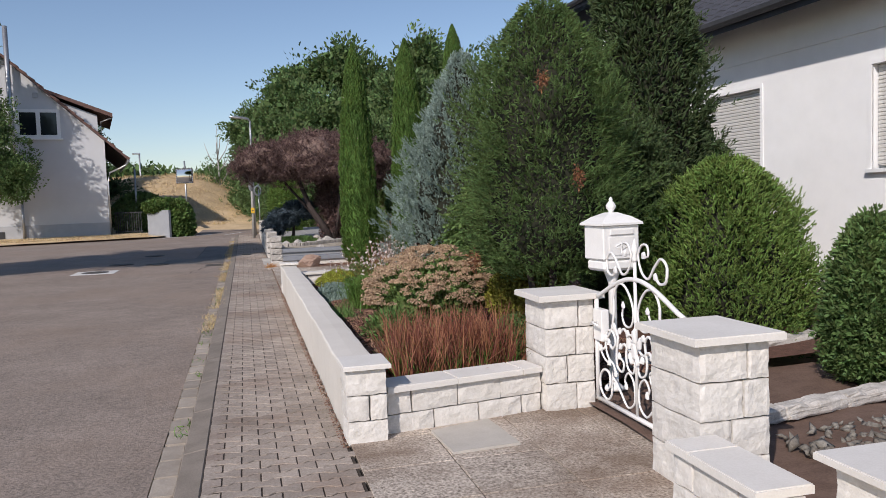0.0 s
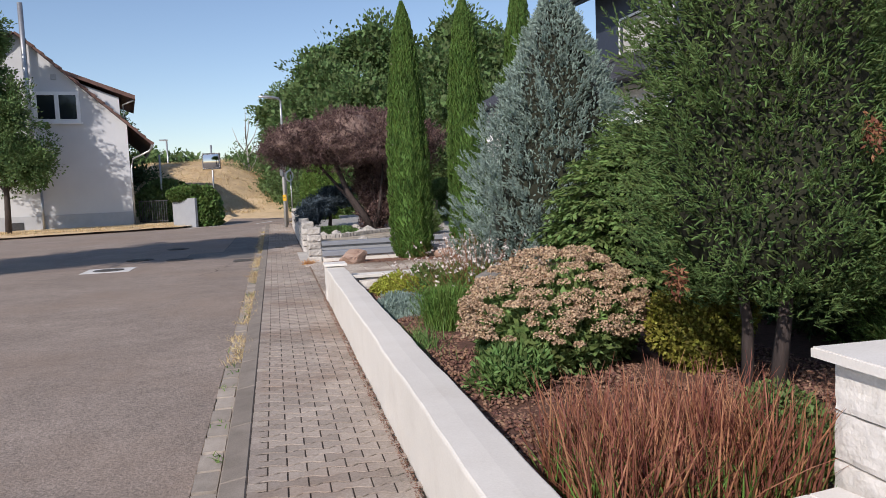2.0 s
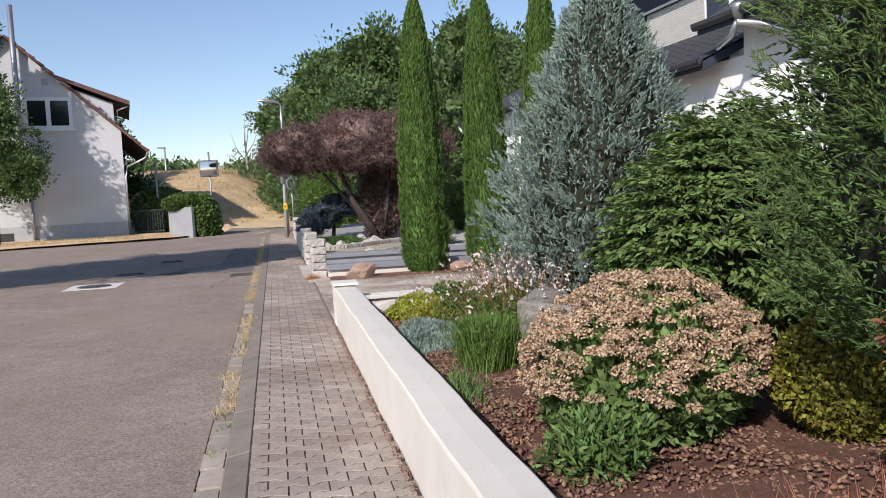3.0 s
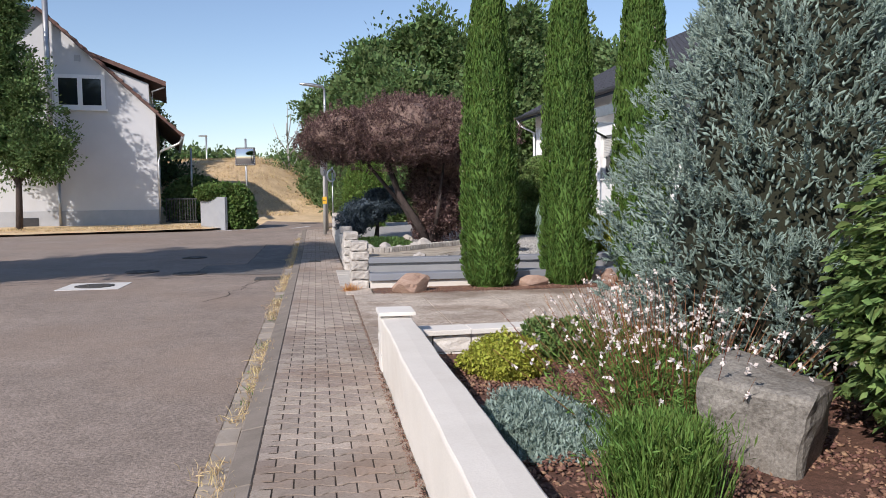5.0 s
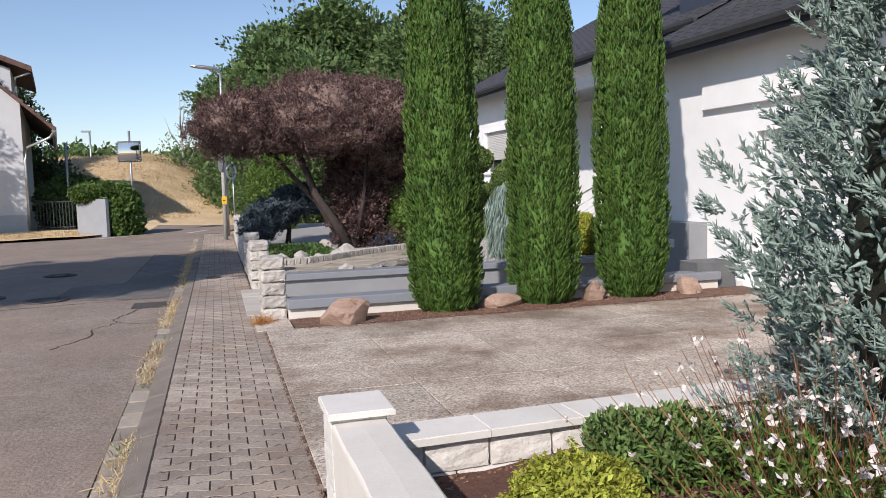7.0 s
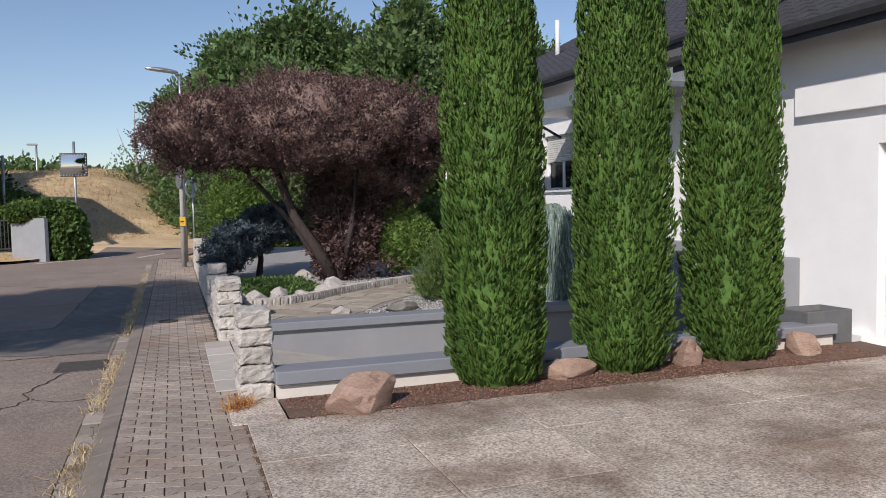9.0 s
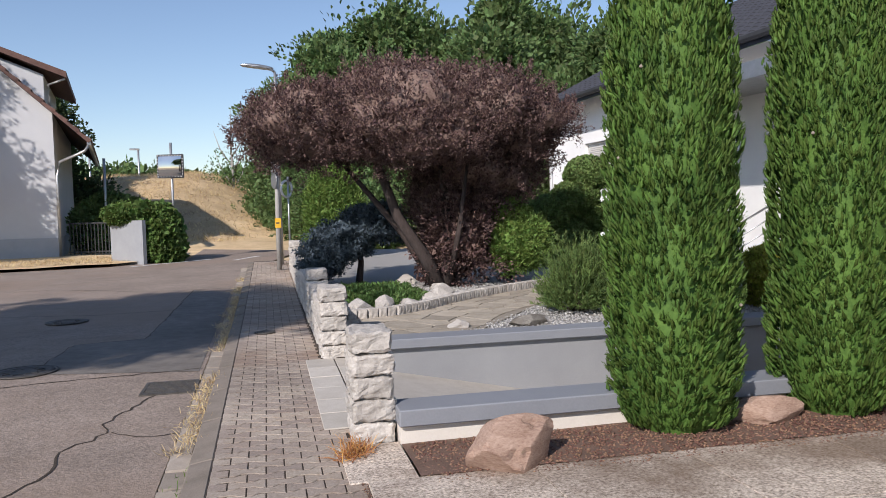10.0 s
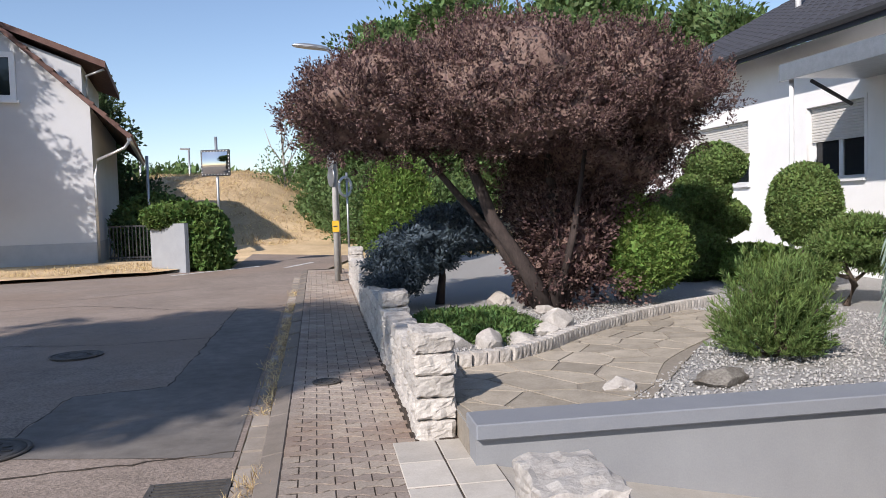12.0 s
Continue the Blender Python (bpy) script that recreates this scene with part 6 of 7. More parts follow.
def gaura(x, y, seed, n, spread, height):
    t = plant("white_gaura", "airy perennial with small white flowers on thin stems", "flowering perennial", x, y, 0.12, group="white gaura")
    rng = np.random.RandomState(seed)
    b = np.stack([rng.normal(0, spread * 0.35, n), rng.normal(0, spread * 0.35, n), np.zeros(n)], 1)
    w = unit(np.concatenate([b[:, :2] * 1.1 / spread + 0.18 * rng.normal(size=(n, 2)), np.ones((n, 1))], 1))
    L = height * rng.uniform(0.6, 1.1, (n, 1))
    side = unit(np.cross(w, rng.normal(size=(n, 3))))
    vs = np.stack([b - side * 0.003, b + side * 0.003, b + w * L + side * 0.0015, b + w * L - side * 0.0015], 1).reshape(-1, 3)
    tagged(raw("stems", vs, np.arange(4 * n).reshape(-1, 4), [DEADLEAF], t), "thin reddish stems", kind="stuff")
    fb, fw = [], []
    for k in range(1):
        pos = b + w * L * rng.uniform(0.72, 1.0, (n, 1))
        for i in range(5):
            fb.append(pos); fw.append(rng.normal(size=(n, 3)))
    v, q = leaves(rng, np.concatenate(fb), np.concatenate(fw), 0.026, 0.019, 0.2)
    tagged(raw("flowers", v, q, [PETAL], t), "small white flowers", kind="stuff")
    m = n * 22
    i = rng.randint(0, n, m)
    pos = b[i] + w[i] * L[i] * rng.uniform(0.05, 0.55, (m, 1))
    v, q = leaves(rng, pos, w[i] + rng.normal(size=(m, 3)) * 0.7, 0.055, 0.012, 0.3)
    raw("leaves", v, q, [GRASS], t)


gaura(2.1, 11.2, 210, 200, 0.6, 0.82)
gaura(2.45, 12.4, 211, 240, 0.65, 0.72)
t = plant("blue_juniper_mat", "low blue-green creeping juniper beside the wall", "ground cover", 1.28, 11.15, 0.12)
foliage("leaves", t, BLUELEAF, (0, 0, 0.02), (0.4, 0.57, 0.17), 46000, 0.026, 0.0065, 212, up=0.5, lumps=0.3, lf=6, depth=0.3, core=0.78, sprig=60, feather=0.13)
t = plant("yellow_cypress_bush", "small yellow-green dwarf conifer on the mulch", "shrub", 1.42, 12.65, 0.12)
foliage("leaves", t, YELLOWLEAF, (0, 0, 0.09), (0.33, 0.32, 0.2), 18000, 0.02, 0.010, 213, up=-0.35, lumps=0.14, lf=6, depth=0.15, core=0.84, sprig=50, feather=0.11)
t = plant("dark_perennial", "small dark green leafy bush beside the wing wall", "shrub", 2.0, 13.05, 0.12)
foliage("leaves", t, MIDLEAF, (0, 0, 0.12), (0.3, 0.26, 0.2), 5000, 0.04, 0.02, 214, up=0.4, lumps=0.3, core=0.6)
t = plant("thin_grass", "sparse dark grass tufts beside the wall", "ornamental grass", 1.1, 9.3, 0.12)
rng = np.random.RandomState(215)
b = np.stack([rng.normal(0, 0.1, 240), rng.normal(0, 0.3, 240), np.zeros(240)], 1)
v, q = blades(rng, b, np.array([0, 0, 1.0]) + 0.4 * rng.normal(size=(240, 3)), 0.2, 0.008, 0.3)
tagged(raw("blades", v, q, [GROUNDCOVER], t), kind="stuff")

# ivy, trees by the end house, woods
t = plant("ivy_mound", "dense dark green ivy mound over a wall by the road", "ivy", -3.0, 38.0, 0.15)
foliage("leaves", t, IVY, (0.02, 0.2, 0.62), (0.6, 0.75, 1.0), 9000, 0.13, 0.11, 220, up=-0.3, lumps=0.1, depth=0.12, core=0.88)
foliage("leaves", t, IVY, (-0.75, 0.25, 1.42), (0.85, 0.7, 0.3), 5000, 0.12, 0.10, 221, up=0.2, lumps=0.12, depth=0.2, core=0.85)


def broadleaf(name, label, x, y, z, lobes, n, leaf, mat, bark_paths, seed, core=0.6, group=""):
    t = plant(name, label, "tree", x, y, z, group=group)
    for i, (c, r) in enumerate(lobes):
        foliage("crown", t, mat, c, r, n, leaf, leaf * 0.62, seed + i, up=0.2, lumps=0.3, lf=4.5, depth=0.5, core=core, sprig=80, plume=leaf * 6)
    trunks(t, bark_paths, DARKBARK)
    return t


broadleaf("street_tree", "young green street tree before the gabled house", -10.95, 38.2, 0.15, [((0, 0, 3.4), (1.7, 1.5, 1.5)), ((0.3, 0, 5.0), (1.25, 1.2, 1.4)), ((-0.3, 0, 6.6), (0.85, 0.9, 1.4)), ((-0.2, 0, 8.2), (0.6, 0.6, 1.0)), ((0.9, -0.3, 2.9), (1.2, 1.0, 0.9))], 5500, 0.13, WOODLEAF, [([(0, 0, 0), (0.05, 0, 1.6), (0, 0, 3.5), (0, 0, 7)], 0.14), ([(0, 0, 1.7), (0.8, 0, 2.8)], 0.06), ([(0, 0, 1.8), (-0.7, 0.1, 3.0)], 0.06)], 230, 0.45)
# Unseen tree, added only to cast the shadow band on the asphalt.
broadleaf("shade_tree", "unseen large green tree added across the road to shade the asphalt", -9.6, 17.9, 0.0, [((0, 0, 7.4), (3.6, 2.6, 1.9)), ((1.6, 1.0, 7.0), (2.2, 2.2, 1.5)), ((-2.0, -0.4, 7.2), (2.4, 2.2, 1.6))], 9000, 0.24, MIDLEAF, [([(0, 0, -0.1), (0, 0, 3.5), (0.2, 0, 7)], 0.28)], 240, 0)
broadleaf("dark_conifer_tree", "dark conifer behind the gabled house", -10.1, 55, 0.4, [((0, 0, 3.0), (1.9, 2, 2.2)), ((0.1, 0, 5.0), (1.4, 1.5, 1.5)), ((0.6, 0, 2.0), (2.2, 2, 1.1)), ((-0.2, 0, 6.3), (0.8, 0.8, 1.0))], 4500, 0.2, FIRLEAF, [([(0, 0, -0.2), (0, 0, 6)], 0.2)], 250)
t = plant("dark_hedge", "dense dark hedge between house and enclosure", "hedge", -5.4, 44.4, 0.3)
foliage("leaves", t, DARKLEAF, (-0.1, 0, 0.8), (1.5, 0.6, 1.25), 7000, 0.12, 0.07, 255, lumps=0.1, core=0.88)

rsn = random.Random(8)
def wood_tree(seed):
    r = random.Random(seed)
    lob = [((r.uniform(-0.8, 0.8), r.uniform(-0.8, 0.8), 5.0), (3.0, 2.8, 2.5))]
    for i in range(8):
        a = i * 0.785 + r.uniform(-0.3, 0.3)
        q = r.uniform(1.2, 1.9)
        lob.append(((r.uniform(1.4, 2.5) * math.cos(a), r.uniform(1.4, 2.5) * math.sin(a), r.uniform(2.6, 7.6)), (q, q, q * 0.85)))
    lob.append(((0, 0, 8.2), (1.6, 1.6, 1.4)))
    return broadleaf("woodland_tree", "tall leafy green woodland tree behind the garden", 0, 0, 0, lob, 2300, 0.25, WOODLEAF, [([(0, 0, -0.5), (0.1, 0, 3), (0, 0, 7)], 0.25)], 300 + seed * 20, 0.72, "woodland trees")


wt = [wood_tree(s) for s in (1, 2, 3)]
spots = [(3.2, 53, 1.0), (7.2, 56, 1.25), (12.0, 52, 1.25), (17.0, 50, 0.95), (1.5, 60, 0.8), (22, 56, 1.0), (9.8, 47, 0.95), (14.5, 44, 0.9), (5.5, 47.5, 0.8), (19.0, 42, 0.8), (27, 50, 1.0), (3.6, 43.5, 0.55), (6.6, 41, 0.6)]
for i, (x, y, s) in enumerate(spots):
    m = pose(x, y, land(x, y), 0, 0, i * 77) @ Matrix.Diagonal((s, s, s, 1))
    if i < 3:
        wt[i].matrix_basis = m
    else:
        o = copy_thing(wt[i % 3], pose(x, y, land(x, y), 0, 0, i * 77))
        o.scale = (s, s, s)
t = plant("undergrowth", "dense dark green shrubs along the edge of the hill", "shrubs", 1.6, 45, 0.2)
for i, (x, y, r, hh) in enumerate(((0.5, -2, 1.1, 1.5), (0.6, 2, 1.6, 1.9), (-0.6, 5, 1.5, 2.0), (1.6, -7, 1.0, 1.3), (-1.0, 9, 1.8, 2.4), (2.5, -3, 1.6, 1.9), (1.0, -5, 0.9, 1.0))):
    foliage("bush", t, WOODLEAF, (x, y, hh * 0.7), (r, r, hh), 9000, 0.12, 0.07, 400 + i, lumps=0.35, lf=5, depth=0.4, core=0.72, sprig=14)
t = plant("bare_tree", "thin half-bare tree at the top of the hill", "tree", -1.7, 58, 1.2)
rr = random.Random(4)
for i in range(9):
    a = rr.uniform(0, 6.28); z = 1.2 + i * 0.35
    part("branch", tube([(0, 0, z), (0.7 * math.cos(a), 0.5 * math.sin(a), z + 0.9), (1.1 * math.cos(a), 0.9 * math.sin(a), z + 1.9)], 0.05, 5, taper=0.2), POLEGREY, t)
part("trunk", tube([(0, 0, -0.3), (0.1, 0, 2), (0, 0, 4.8)], 0.12, 7, taper=0.3), POLEGREY, t)
foliage("leaves", t, WOODLEAF, (-0.2, 0, 2.2), (1.3, 1, 1.6), 700, 0.16, 0.1, 430, core=0, depth=0.9)
for k, (x, y, w, hh) in enumerate(((-13, 95, 9, 3.6), (-22, 110, 12, 4.2), (-3, 100, 6, 3.2), (8, 90, 8, 5), (-36, 120, 16, 5), (22, 85, 14, 7), (45, 80, 20, 9), (-60, 100, 22, 6))):
    t = plant("far_trees", "distant line of green trees beyond the hill", "trees", x, y, 1.2, group="distant trees")
    foliage("crown", t, WOODLEAF, (0, 0, hh * 0.5), (w, 4, hh), 5000, 0.5, 0.32, 440 + k, lumps=0.28, lf=6, core=0.8, sprig=8)


# ---- grass along the gutter, hill tufts ----
def tufts(name, label, mat, spots, per, length, width, seed, zf, droop=0.5, spread=0.05):
    rng = np.random.RandomState(seed)
    c = np.repeat(np.array([[x, y, zf(x, y)] for x, y in spots]), per, 0)
    n = len(c)
    c[:, :2] += rng.normal(0, spread, (n, 2))
    v, q = blades(rng, c, np.array([0, 0, 1.0]) + 0.6 * rng.normal(size=(n, 3)), length, width, droop)
    tagged(raw(name, v, q, [mat]), label, "grass", kind="stuff")


rg = random.Random(12)
line = [(-0.49 + rg.gauss(0, 0.035), y) for y in np.arange(9.5, 33, 0.13) if noise.noise(Vector((0, y * 0.6, 3))) > -0.06 + (0.1 if y < 13 else 0)]
tufts("dry_grass_tufts", "dry straw-coloured grass growing in the gutter joint", STRAW, line, 30, 0.085, 0.006, 500, lambda x, y: ground_z(x, y) - 0.06)
tufts("green_weeds", "small green weeds growing in the kerb joint", GRASS, [(-0.47 + rg.gauss(0, 0.03), rg.uniform(3.5, 20)) for i in range(26)], 9, 0.06, 0.007, 501, lambda x, y: -0.06)
tufts("orange_dry_tuft", "orange-brown dry grass tuft at the stone pillar's foot", ORANGESTRAW, [(0.50 + 0.02 * i, 18.75 + 0.03 * i) for i in range(6)], 40, 0.13, 0.006, 502, lambda x, y: 0.0)
hill = []
while len(hill) < 3200:
    x, y = rg.uniform(-16, 3), rg.uniform(42, 66)
    if land(x, y) > ground_z(0, min(y, 60)) + 0.05 and not (-15.6 < x < -6.2 and y < 53):
        hill.append((x, y))
tufts("hill_grass", "long dry grass on the hill", STRAW, hill, 8, 0.22, 0.018, 503, land, 0.8, 0.3)
tufts("verge_grass", "short dry grass on the verge", STRAW, [(x, 37.2 + 0.12 * (x + 4) + rg.uniform(0, 2.5)) for x in [rg.uniform(-16, -4) for i in range(420)]], 9, 0.13, 0.012, 504, lambda x, y: ground_z(x, y) + 0.01, 0.5, 0.15)


# ---- loose mulch, gravel ----
def scatter(name, label, category, mat, n, area, z, size, seed, flat=0.35, keep=None):
    rng = np.random.RandomState(seed)
    x, y = rng.uniform(area[0], area[1], n), rng.uniform(area[2], area[3], n)
    if keep is not None:
        k = keep(x, y); x, y = x[k], y[k]
    n = len(x)
    c = np.stack([x, y, np.full(n, z)], 1)
    a = unit(rng.normal(size=(n, 3)) * np.array([1, 1, flat]))
    b = unit(np.cross(a, rng.normal(size=(n, 3)) * np.array([0.4, 0.4, 1])))
    d = np.cross(a, b)
    s = size * rng.uniform(0.5, 1.4, (n, 1))
    oct_ = np.stack([c + a * s, c + b * s * 0.6, c - a * s, c - b * s * 0.6, c + d * s * 0.4, c - d * s * 0.4], 1).reshape(-1, 3)
    o = np.arange(n)[:, None] * 6
    f = np.concatenate([o + np.array([[i, (i + 1) % 4, 4]]) for i in range(4)] + [o + np.array([[(i + 1) % 4, i, 5]]) for i in range(4)], 0)
    return tagged(raw(name, oct_, f, [mat]), label, category, kind="stuff")


def on_bed(ob, z0, amount=0.07):
    me = ob.data
    n = len(me.vertices)
    co = np.empty(n * 3, dtype=np.float32)
    me.vertices.foreach_get("co", co)
    co = co.reshape(-1, 6, 3)
    for k in co:
        c = k.mean(0)
        k[:, 2] += amount * noise.noise(Vector((c[0], c[1], z0)) * 1.7)
    me.vertices.foreach_set("co", co.ravel())


scatter("path_edge_litter", "brown crumbs and moss along the wall foot", "litter", BARKCHIP, 2600, (0.515, 0.56, 4.7, 13.7), 0.001, 0.007, 604)
scatter("sandy_crumbs", "sandy crumbs and old mortar along the wall foot", "litter", SANDJOINT, 7000, (0.40, 0.56, 5.0, 18.2), 0.001, 0.006, 607, 0.35, lambda x, y: (x - 0.40) / 0.16 > np.abs(np.sin(y * 5.3 + np.sin(y * 2.1) * 2)) * 0.8)
on_bed(scatter("bark_chips", "loose reddish bark chips", "mulch", BARKCHIP, 22000, (0.85, 3.6, 5.3, 13.4), 0.138, 0.022, 600), 0.13)
on_bed(scatter("gravel_stones", "loose white and grey gravel", "gravel", PEBBLE, 32000, (0.95, 6.2, 21.75, 32.0), 0.211, 0.02, 601, 1.0, lambda x, y: ~((y < 23.4 + 0.75 * (x - 1.0)) & (x < 4.5) & (y > 21.95 + 1.15 * (x - 2.05)))), 0.2, 0.014)
scatter("rubble", "dark grey rubble stones in the front garden", "rubble", ROCKGREY, 130, (2.95, 4.2, 3.5, 3.95), 0.05, 0.05, 602, 1.0)
scatter("soil_crumbs", "brown needles and crumbs on the soil strip", "litter", BARKCHIP, 6500, (0.9, 6.6, 18.27, 18.9), 0.016, 0.013, 603)
scatter("edge_crumbs", "soil crumbs spilled onto the driveway edge", "litter", BARKCHIP, 1100, (0.9, 6.6, 18.16, 18.33), 0.010, 0.008, 605)


# ---- stone garden wall on the street ----
def granite_pillar(y0, y1, courses, label):
    ob = thing("stone_pillar", label, "pillar", (0.705, (y0 + y1) / 2, 0), group="stone pillars")
    for c in range(courses):
        bm = rough_block(0.28 + 0.012 * (c % 2), y1 - y0 - 0.01 * (c % 3), 0.143, y0 + c * 2.3, 0.017, 7, 0.022)
        o = part("block", bm, GRANITE, ob)
        o.location = (0, 0, c * 0.15 - 0.015)
    return ob


granite_pillar(19.02, 19.42, 5, "rough pale granite pillar of five stacked blocks beside the ramp")
granite_pillar(22.0, 22.42, 5, "rough pale granite pillar of five stacked blocks at the wall's end")
for y in (24.6, 28.4, 32.3):
    o = granite_pillar(y, y + 0.42, 5, "rough pale granite pillar rising from the garden wall")
    o.location.z = ground_z(0, y)
sw = thing("stone_wall", "low rough granite block wall along the pavement", "wall", group="stone walls")
for a, b in ((22.42, 24.6), (25.02, 28.4), (28.82, 32.3)):
    block_run(sw, (0.70, a), (0.70, b), -0.015 + ground_z(0, (a + b) / 2), 4, 0.142, 0.42, 0.24, GRANITE, int(a * 7))
step = part("pillar_footing", box(0.56, 0.86, 22.0, 32.7, -0.05, 0.012), JOINT)
tagged(step, "dark joint under the granite wall", "footing", kind="structure")

ed = thing("cobble_edging", "curved row of pale granite cobbles around the gravel", "edging")
pts = [(0.9, 23.3), (1.2, 23.3), (1.6, 23.45), (2.0, 23.8), (2.4, 24.25), (2.9, 24.75), (3.5, 25.25), (4.2, 25.75), (5.0, 26.2)]
cob = bpy.data.meshes.new("cobble")
bm = rough_block(0.115, 0.12, 0.16, 4, 0.010, 3); bm.to_mesh(cob); bm.free(); cob.materials.append(GRANITE)
acc = 0.0
for (xa, ya), (xb, yb) in zip(pts, pts[1:]):
    L = math.hypot(xb - xa, yb - ya)
    while acc < L:
        f = acc / L
        o = new("cobble", cob); o.parent = ed
        o.matrix_basis = pose(xa + (xb - xa) * f, ya + (yb - ya) * f, 0.17, 0, 0, math.degrees(math.atan2(yb - ya, xb - xa)))
        acc += 0.124
    acc -= L

fl = thing("flagstone_path", "irregular buff flagstone path curving past the gravel", "path", kind="structure")
part("bed", prism([(0.85, 21.63), (2.0, 21.64), (2.7, 22.6), (4.6, 25.2), (4.2, 25.65), (2.9, 24.65), (2.0, 23.7), (1.2, 23.22), (0.85, 23.22)], -0.02, 0.211), SANDJOINT, fl)
rf = random.Random(21)


def path_point(u, v):
    """u along the path, v across it."""
    x, y = 0.62 + 4.0 * u, 22.4 + 3.25 * u ** 1.25
    d = Vector((3.7, 4.0 * max(u, 0.02) ** 0.25, 0)).normalized()
    w = 0.72 - 0.18 * u
    if v < 0:
        w *= 1 + 0.65 * math.exp(-((u - 0.2) / 0.17) ** 2)
    return x - d.y * w * v, y + d.x * w * v


LONG, WIDE = 5.4, 1.3
seeds = [(LONG * (i + 0.5 + rf.uniform(-0.45, 0.45)) / 15, WIDE * (j + 0.5 + rf.uniform(-0.45, 0.45)) / 4) for i in range(15) for j in range(4)]
for i, a in enumerate(seeds):
    cell = [Vector(c) for c in ((0, 0), (LONG, 0), (LONG, WIDE), (0, WIDE))]
    for j, b in enumerate(seeds):
        if i == j or abs(a[0] - b[0]) > 1.5:
            continue
        n2 = Vector((b[0] - a[0], b[1] - a[1])); mid = Vector((a[0] + b[0], a[1] + b[1])) / 2 - n2.normalized() * 0.009
        kept = []
        for k, c in enumerate(cell):
            e = cell[(k + 1) % len(cell)]
            dc, de = (c - mid).dot(n2), (e - mid).dot(n2)
            if dc <= 0:
                kept.append(c)
            if dc * de < 0:
                kept.append(c + (e - c) * (dc / (dc - de)))
        cell = kept
    q = [path_point(c.x / LONG, c.y / WIDE * 2 - 1) for c in cell]
    q = [Vector((max(x, 0.87), max(y, 21.75), 0)) for x, y in q]
    q = [c for k, c in enumerate(q) if (c - q[k - 1]).length > 0.012]
    area = sum(q[k - 1].cross(q[k]).z for k in range(len(q))) / 2 if len(q) > 2 else 0
    if area < 0.01:
        continue
    part("flagstone", prism([(c.x, c.y) for c in q], 0.2, 0.217 + rf.uniform(0, 0.003)), FLAG, fl)


# ---- slabs and pavers ----
def slab_field(name, label, x0, x1, y0, y1, nx, ny, z, mat, gap=0.006, category="paving", cut=None, drop=0.0):
    ob = thing(name, label, category, kind="structure")
    w, d = (x1 - x0) / nx, (y1 - y0) / ny
    me = bpy.data.meshes.new("slab")
    bm = box(-w / 2 + gap / 2, w / 2 - gap / 2, -d / 2 + gap / 2, d / 2 - gap / 2, -0.05, 0, 0.004)
    bm.to_mesh(me); bm.free(); me.materials.append(mat)
    r = random.Random(int(x0 * 100) + ny)
    for i in range(nx):
        for j in range(ny):
            o = new("slab", me); o.parent = ob
            o.matrix_basis = pose(x0 + (i + 0.5) * w, y0 + (j + 0.5) * d, z + r.uniform(-0.002, 0.002), r.uniform(-0.15, 0.15), r.uniform(-0.15, 0.15), 0)
    part("bed", box(x0, x1, y0, y1, z - 0.06, z - 0.008), JOINT, ob)
    return ob


slab_field("driveway", "brown washed-aggregate slab driveway before the garage", 0.56, 7.3, 13.75, 18.3, 7, 5, 0.008, WASHED)
slab_field("forecourt", "brown washed-aggregate slabs before the garden gate", 0.57, 2.75, 2.6, 5.36, 4, 5, 0.004, WASHED)
slab_field("side_slabs", "brown washed-aggregate slabs before the stone pillar", 0.46, 0.86, 18.3, 19.0, 1, 2, 0.006, WASHED)
slab_field("ramp_entry", "pale concrete slabs at the top of the ramp", 0.40, 0.98, 19.42, 22.0, 2, 6, 0.006, LIGHTSLAB, 0.012)

tagged(part("edge_joint", box(0.535, 0.575, 13.72, 18.32, -0.04, -0.002), SOIL), "moss and soil joint beside the pavers", "joint", kind="structure")
scatter("joint_litter", "moss and soil crumbs along the driveway edge", "litter", BARKCHIP, 900, (0.53, 0.585, 13.7, 18.3), 0.002, 0.006, 606)
kerb = thing("kerb", "grey flush concrete kerb stones between gutter and pavement", "kerb", kind="structure")
km = bpy.data.meshes.new("kerb_stone")
bm = box(-0.072, 0.075, -0.497, 0.497, -0.2, 0.0, 0.008)
for v in bm.verts:
    if v.co.z > -0.05 and v.co.x < 0:
        v.co.z -= 0.022
bm.to_mesh(km); bm.free(); km.materials.append(KERB)
for i in range(42):
    y = -5.5 + i
    o = new("kerb_stone", km); o.parent = kerb
    o.matrix_basis = pose(-0.378, y, ground_z(0, y) + 0.002)
gut = thing("gutter", "row of worn pale concrete gutter stones along the road", "gutter", kind="structure")
gm = bpy.data.meshes.new("gutter_stone")
bm = rough_block(0.148, 0.296, 0.1, 2, 0.004, 3, 0.012)
bm.to_mesh(gm); bm.free(); gm.materials.append(GUTTER)
rk = random.Random(5)
for i in range(125):
    y = -5.5 + i * 0.325
    o = new("gutter_stone", gm); o.parent = gut
    o.matrix_basis = pose(-0.53 + rk.uniform(-0.004, 0.004), y, ground_z(0, y) - 0.165 + rk.uniform(-0.004, 0.004), 0, rk.uniform(-1, 1), rk.uniform(-0.8, 0.8) + (180 if i % 2 else 0))


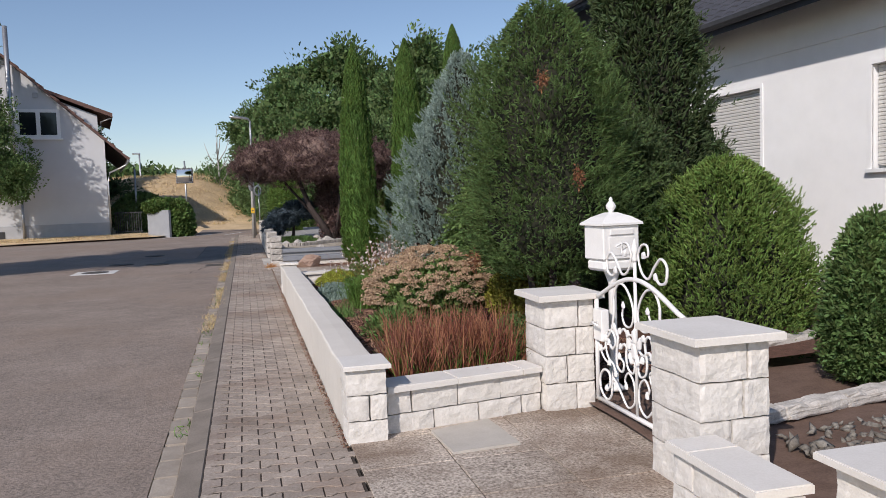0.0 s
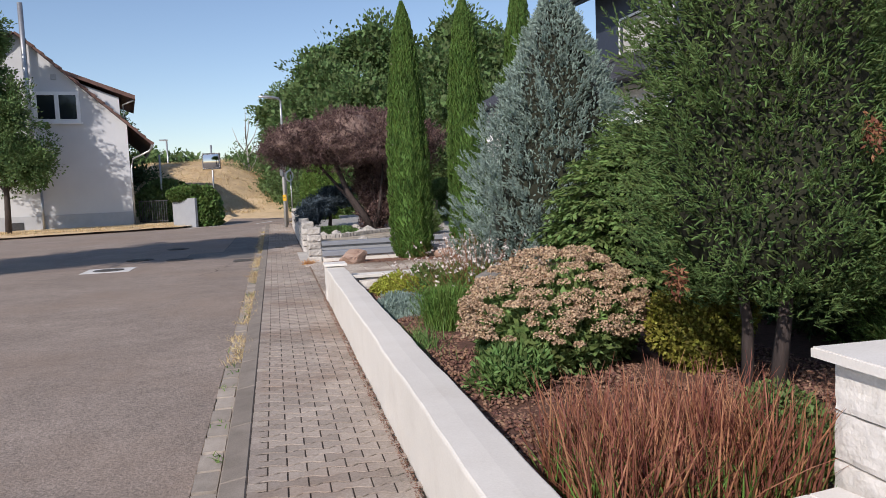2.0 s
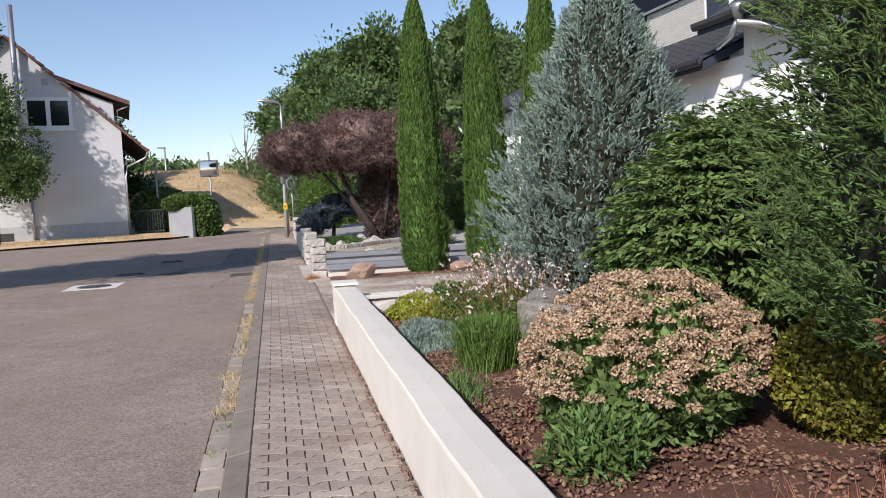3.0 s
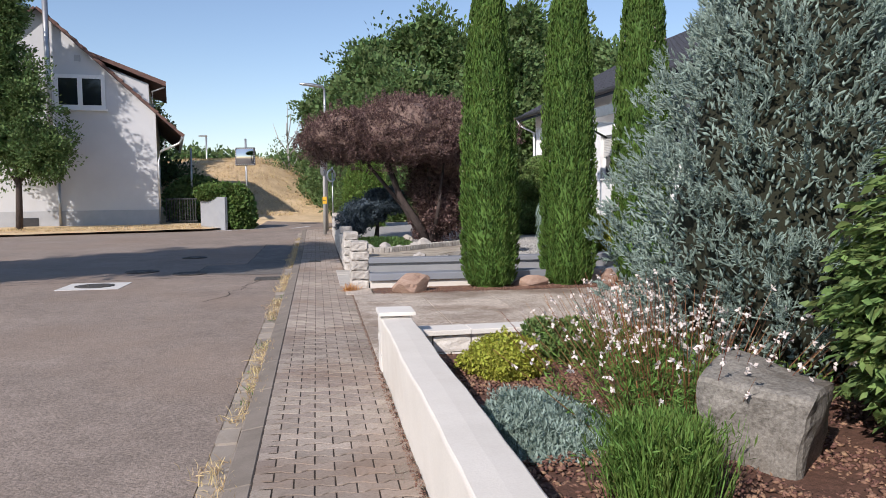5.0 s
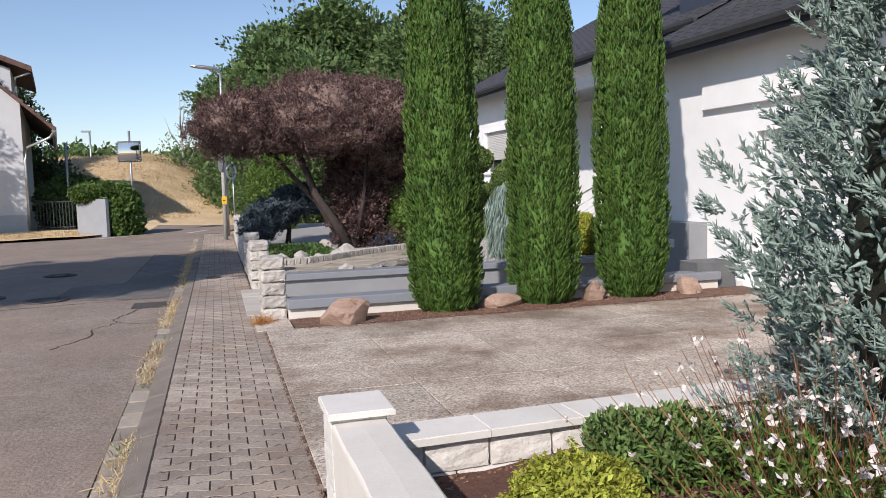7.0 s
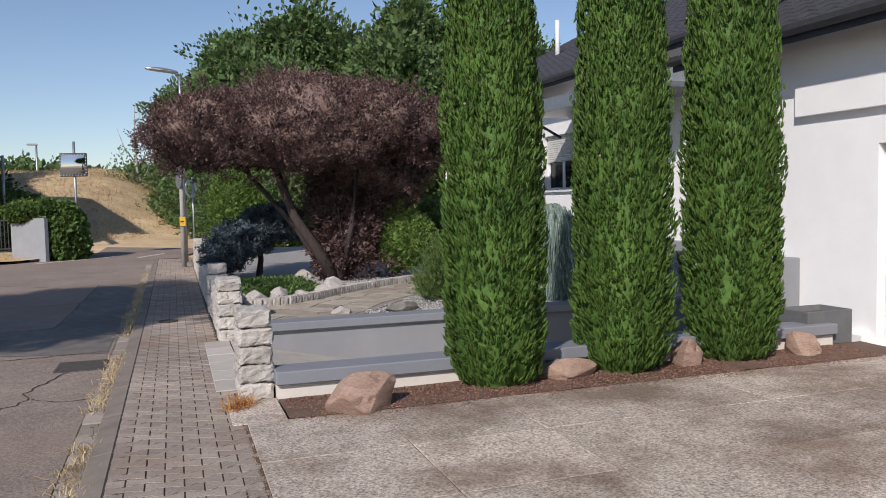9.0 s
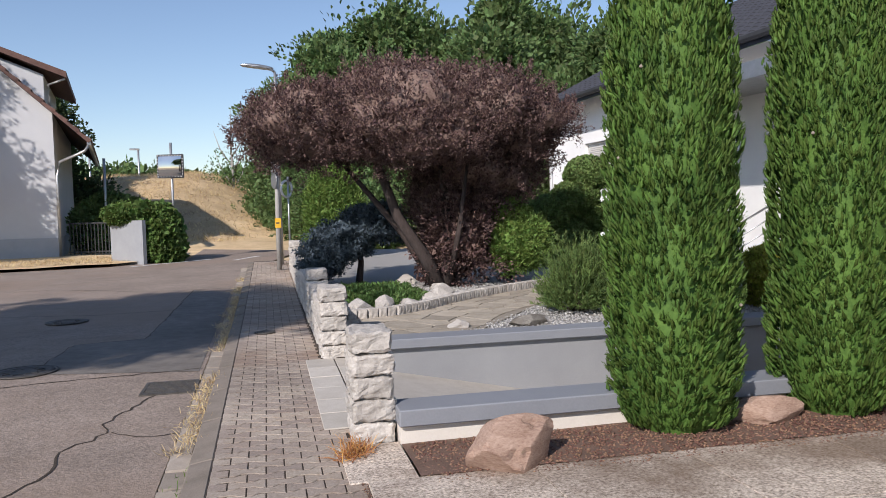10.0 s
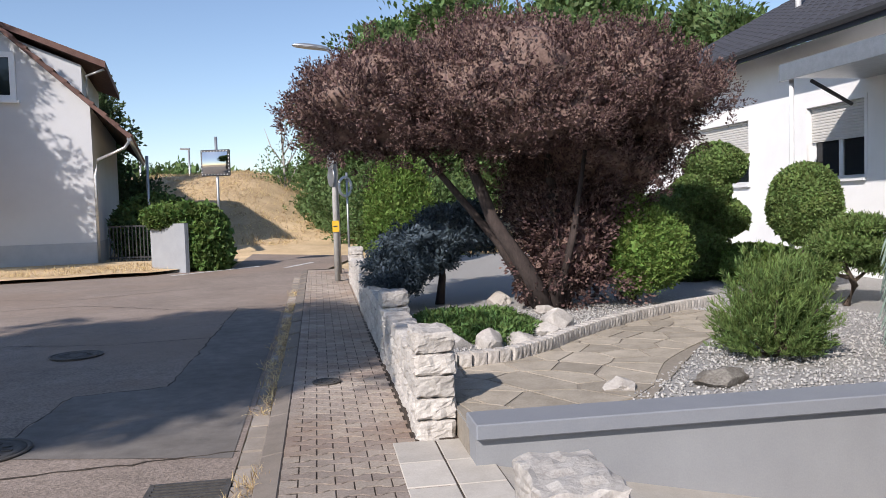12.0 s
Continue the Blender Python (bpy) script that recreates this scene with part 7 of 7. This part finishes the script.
def paver_outline(w, d, shift, gap):
    """A bone-shaped interlocking paver: broad ends and a narrow waist that the next row's ends fill."""
    xs = [(-0.5, 1), (-0.34, 1), (-0.17, -1), (0.17, -1), (0.34, 1), (0.5, 1)]
    top = [(k * w, d / 2 + 0.0125 * g) for k, g in xs]
    out = []
    for x, y in [(x, -y) for x, y in top] + top[::-1]:
        out.append((x - math.copysign(gap * 0.35, x) if abs(x) > w / 2 - 1e-6 else x, y - math.copysign(gap * 0.6, y)))
    return out


def paver_bm(w, d, shift, gap=0.012):
    o = paver_outline(w, d, shift, gap)
    bm = bmesh.new()
    a = [bm.verts.new((x, y, -0.03)) for x, y in o]
    b = [bm.verts.new((x, y, -0.003)) for x, y in o]
    c = [bm.verts.new((x * 0.985, y * 0.965, 0)) for x, y in o]
    for lo, hi in ((a, b), (b, c)):
        for i in range(len(o)):
            j = (i + 1) % len(o)
            bm.faces.new((lo[i], lo[j], hi[j], hi[i]))
    bm.faces.new(c)
    return bm


def pavement():
    ob = thing("pavement", "brown-grey bone-shaped interlocking concrete pavers of the footpath", "pavement", kind="structure")
    w, d, x0, x1 = 0.212, 0.112, -0.302, 0.555
    meshes = []
    for s in (0.0, w / 2):
        me = bpy.data.meshes.new("paver")
        bm = paver_bm(w, d, s); bm.to_mesh(me); bm.free(); me.materials.append(PAVER)
        meshes.append(me)
    r = random.Random(9)
    vs, fs, o = [], [], 0
    base = []
    for me in meshes:
        base.append((np.array([v.co[:] for v in me.vertices]), [list(p.vertices) for p in me.polygons]))
    count = 0
    for row in range(-50, 320):
        y = row * d
        k = row % 2
        for col in range(4):
            cx = x0 + w / 2 + col * w + (w / 2 if k else 0)
            if cx + w / 2 > x1 + 0.14:
                continue
            dz, ry = r.uniform(-0.0012, 0.0015), r.uniform(-0.35, 0.35)
            z = ground_z(0, y) + dz
            if 3.9 < y < 12.1 and count < 300:
                p = new("paver", meshes[k]); p.parent = ob
                p.matrix_basis = pose(cx, y, z, r.uniform(-0.4, 0.4), ry, 0)
                count += 1
            else:
                m = np.array(pose(cx, y, z, r.uniform(-0.4, 0.4), ry, 0))
                v, f = base[k]
                vs.append(v @ m[:3, :3].T + m[:3, 3])
                fs += [[i + o for i in q] for q in f]
                o += len(v)
    me = bpy.data.meshes.new("pavers_beyond")
    me.from_pydata(np.concatenate(vs).tolist(), [], fs)
    me.materials.append(PAVER_FAR)
    far = new("pavers_beyond", me)
    far.parent = ob
    far["kind"] = "stuff"
    half = new("edge_pavers", bpy.data.meshes.new("edge_pavers"))
    bm = bmesh.new()
    for row in range(-49, 320, 2):
        y = row * d
        box(x0 + 0.002, x0 + w / 2 - 0.005, y - d / 2 + 0.005, y + d / 2 - 0.005, ground_z(0, y) - 0.03, ground_z(0, y) - 0.001, bm=bm)
    bm.to_mesh(half.data); bm.free()
    half.data.materials.append(PAVER_FAR)
    half.parent = ob
    half["kind"] = "stuff"


pavement()
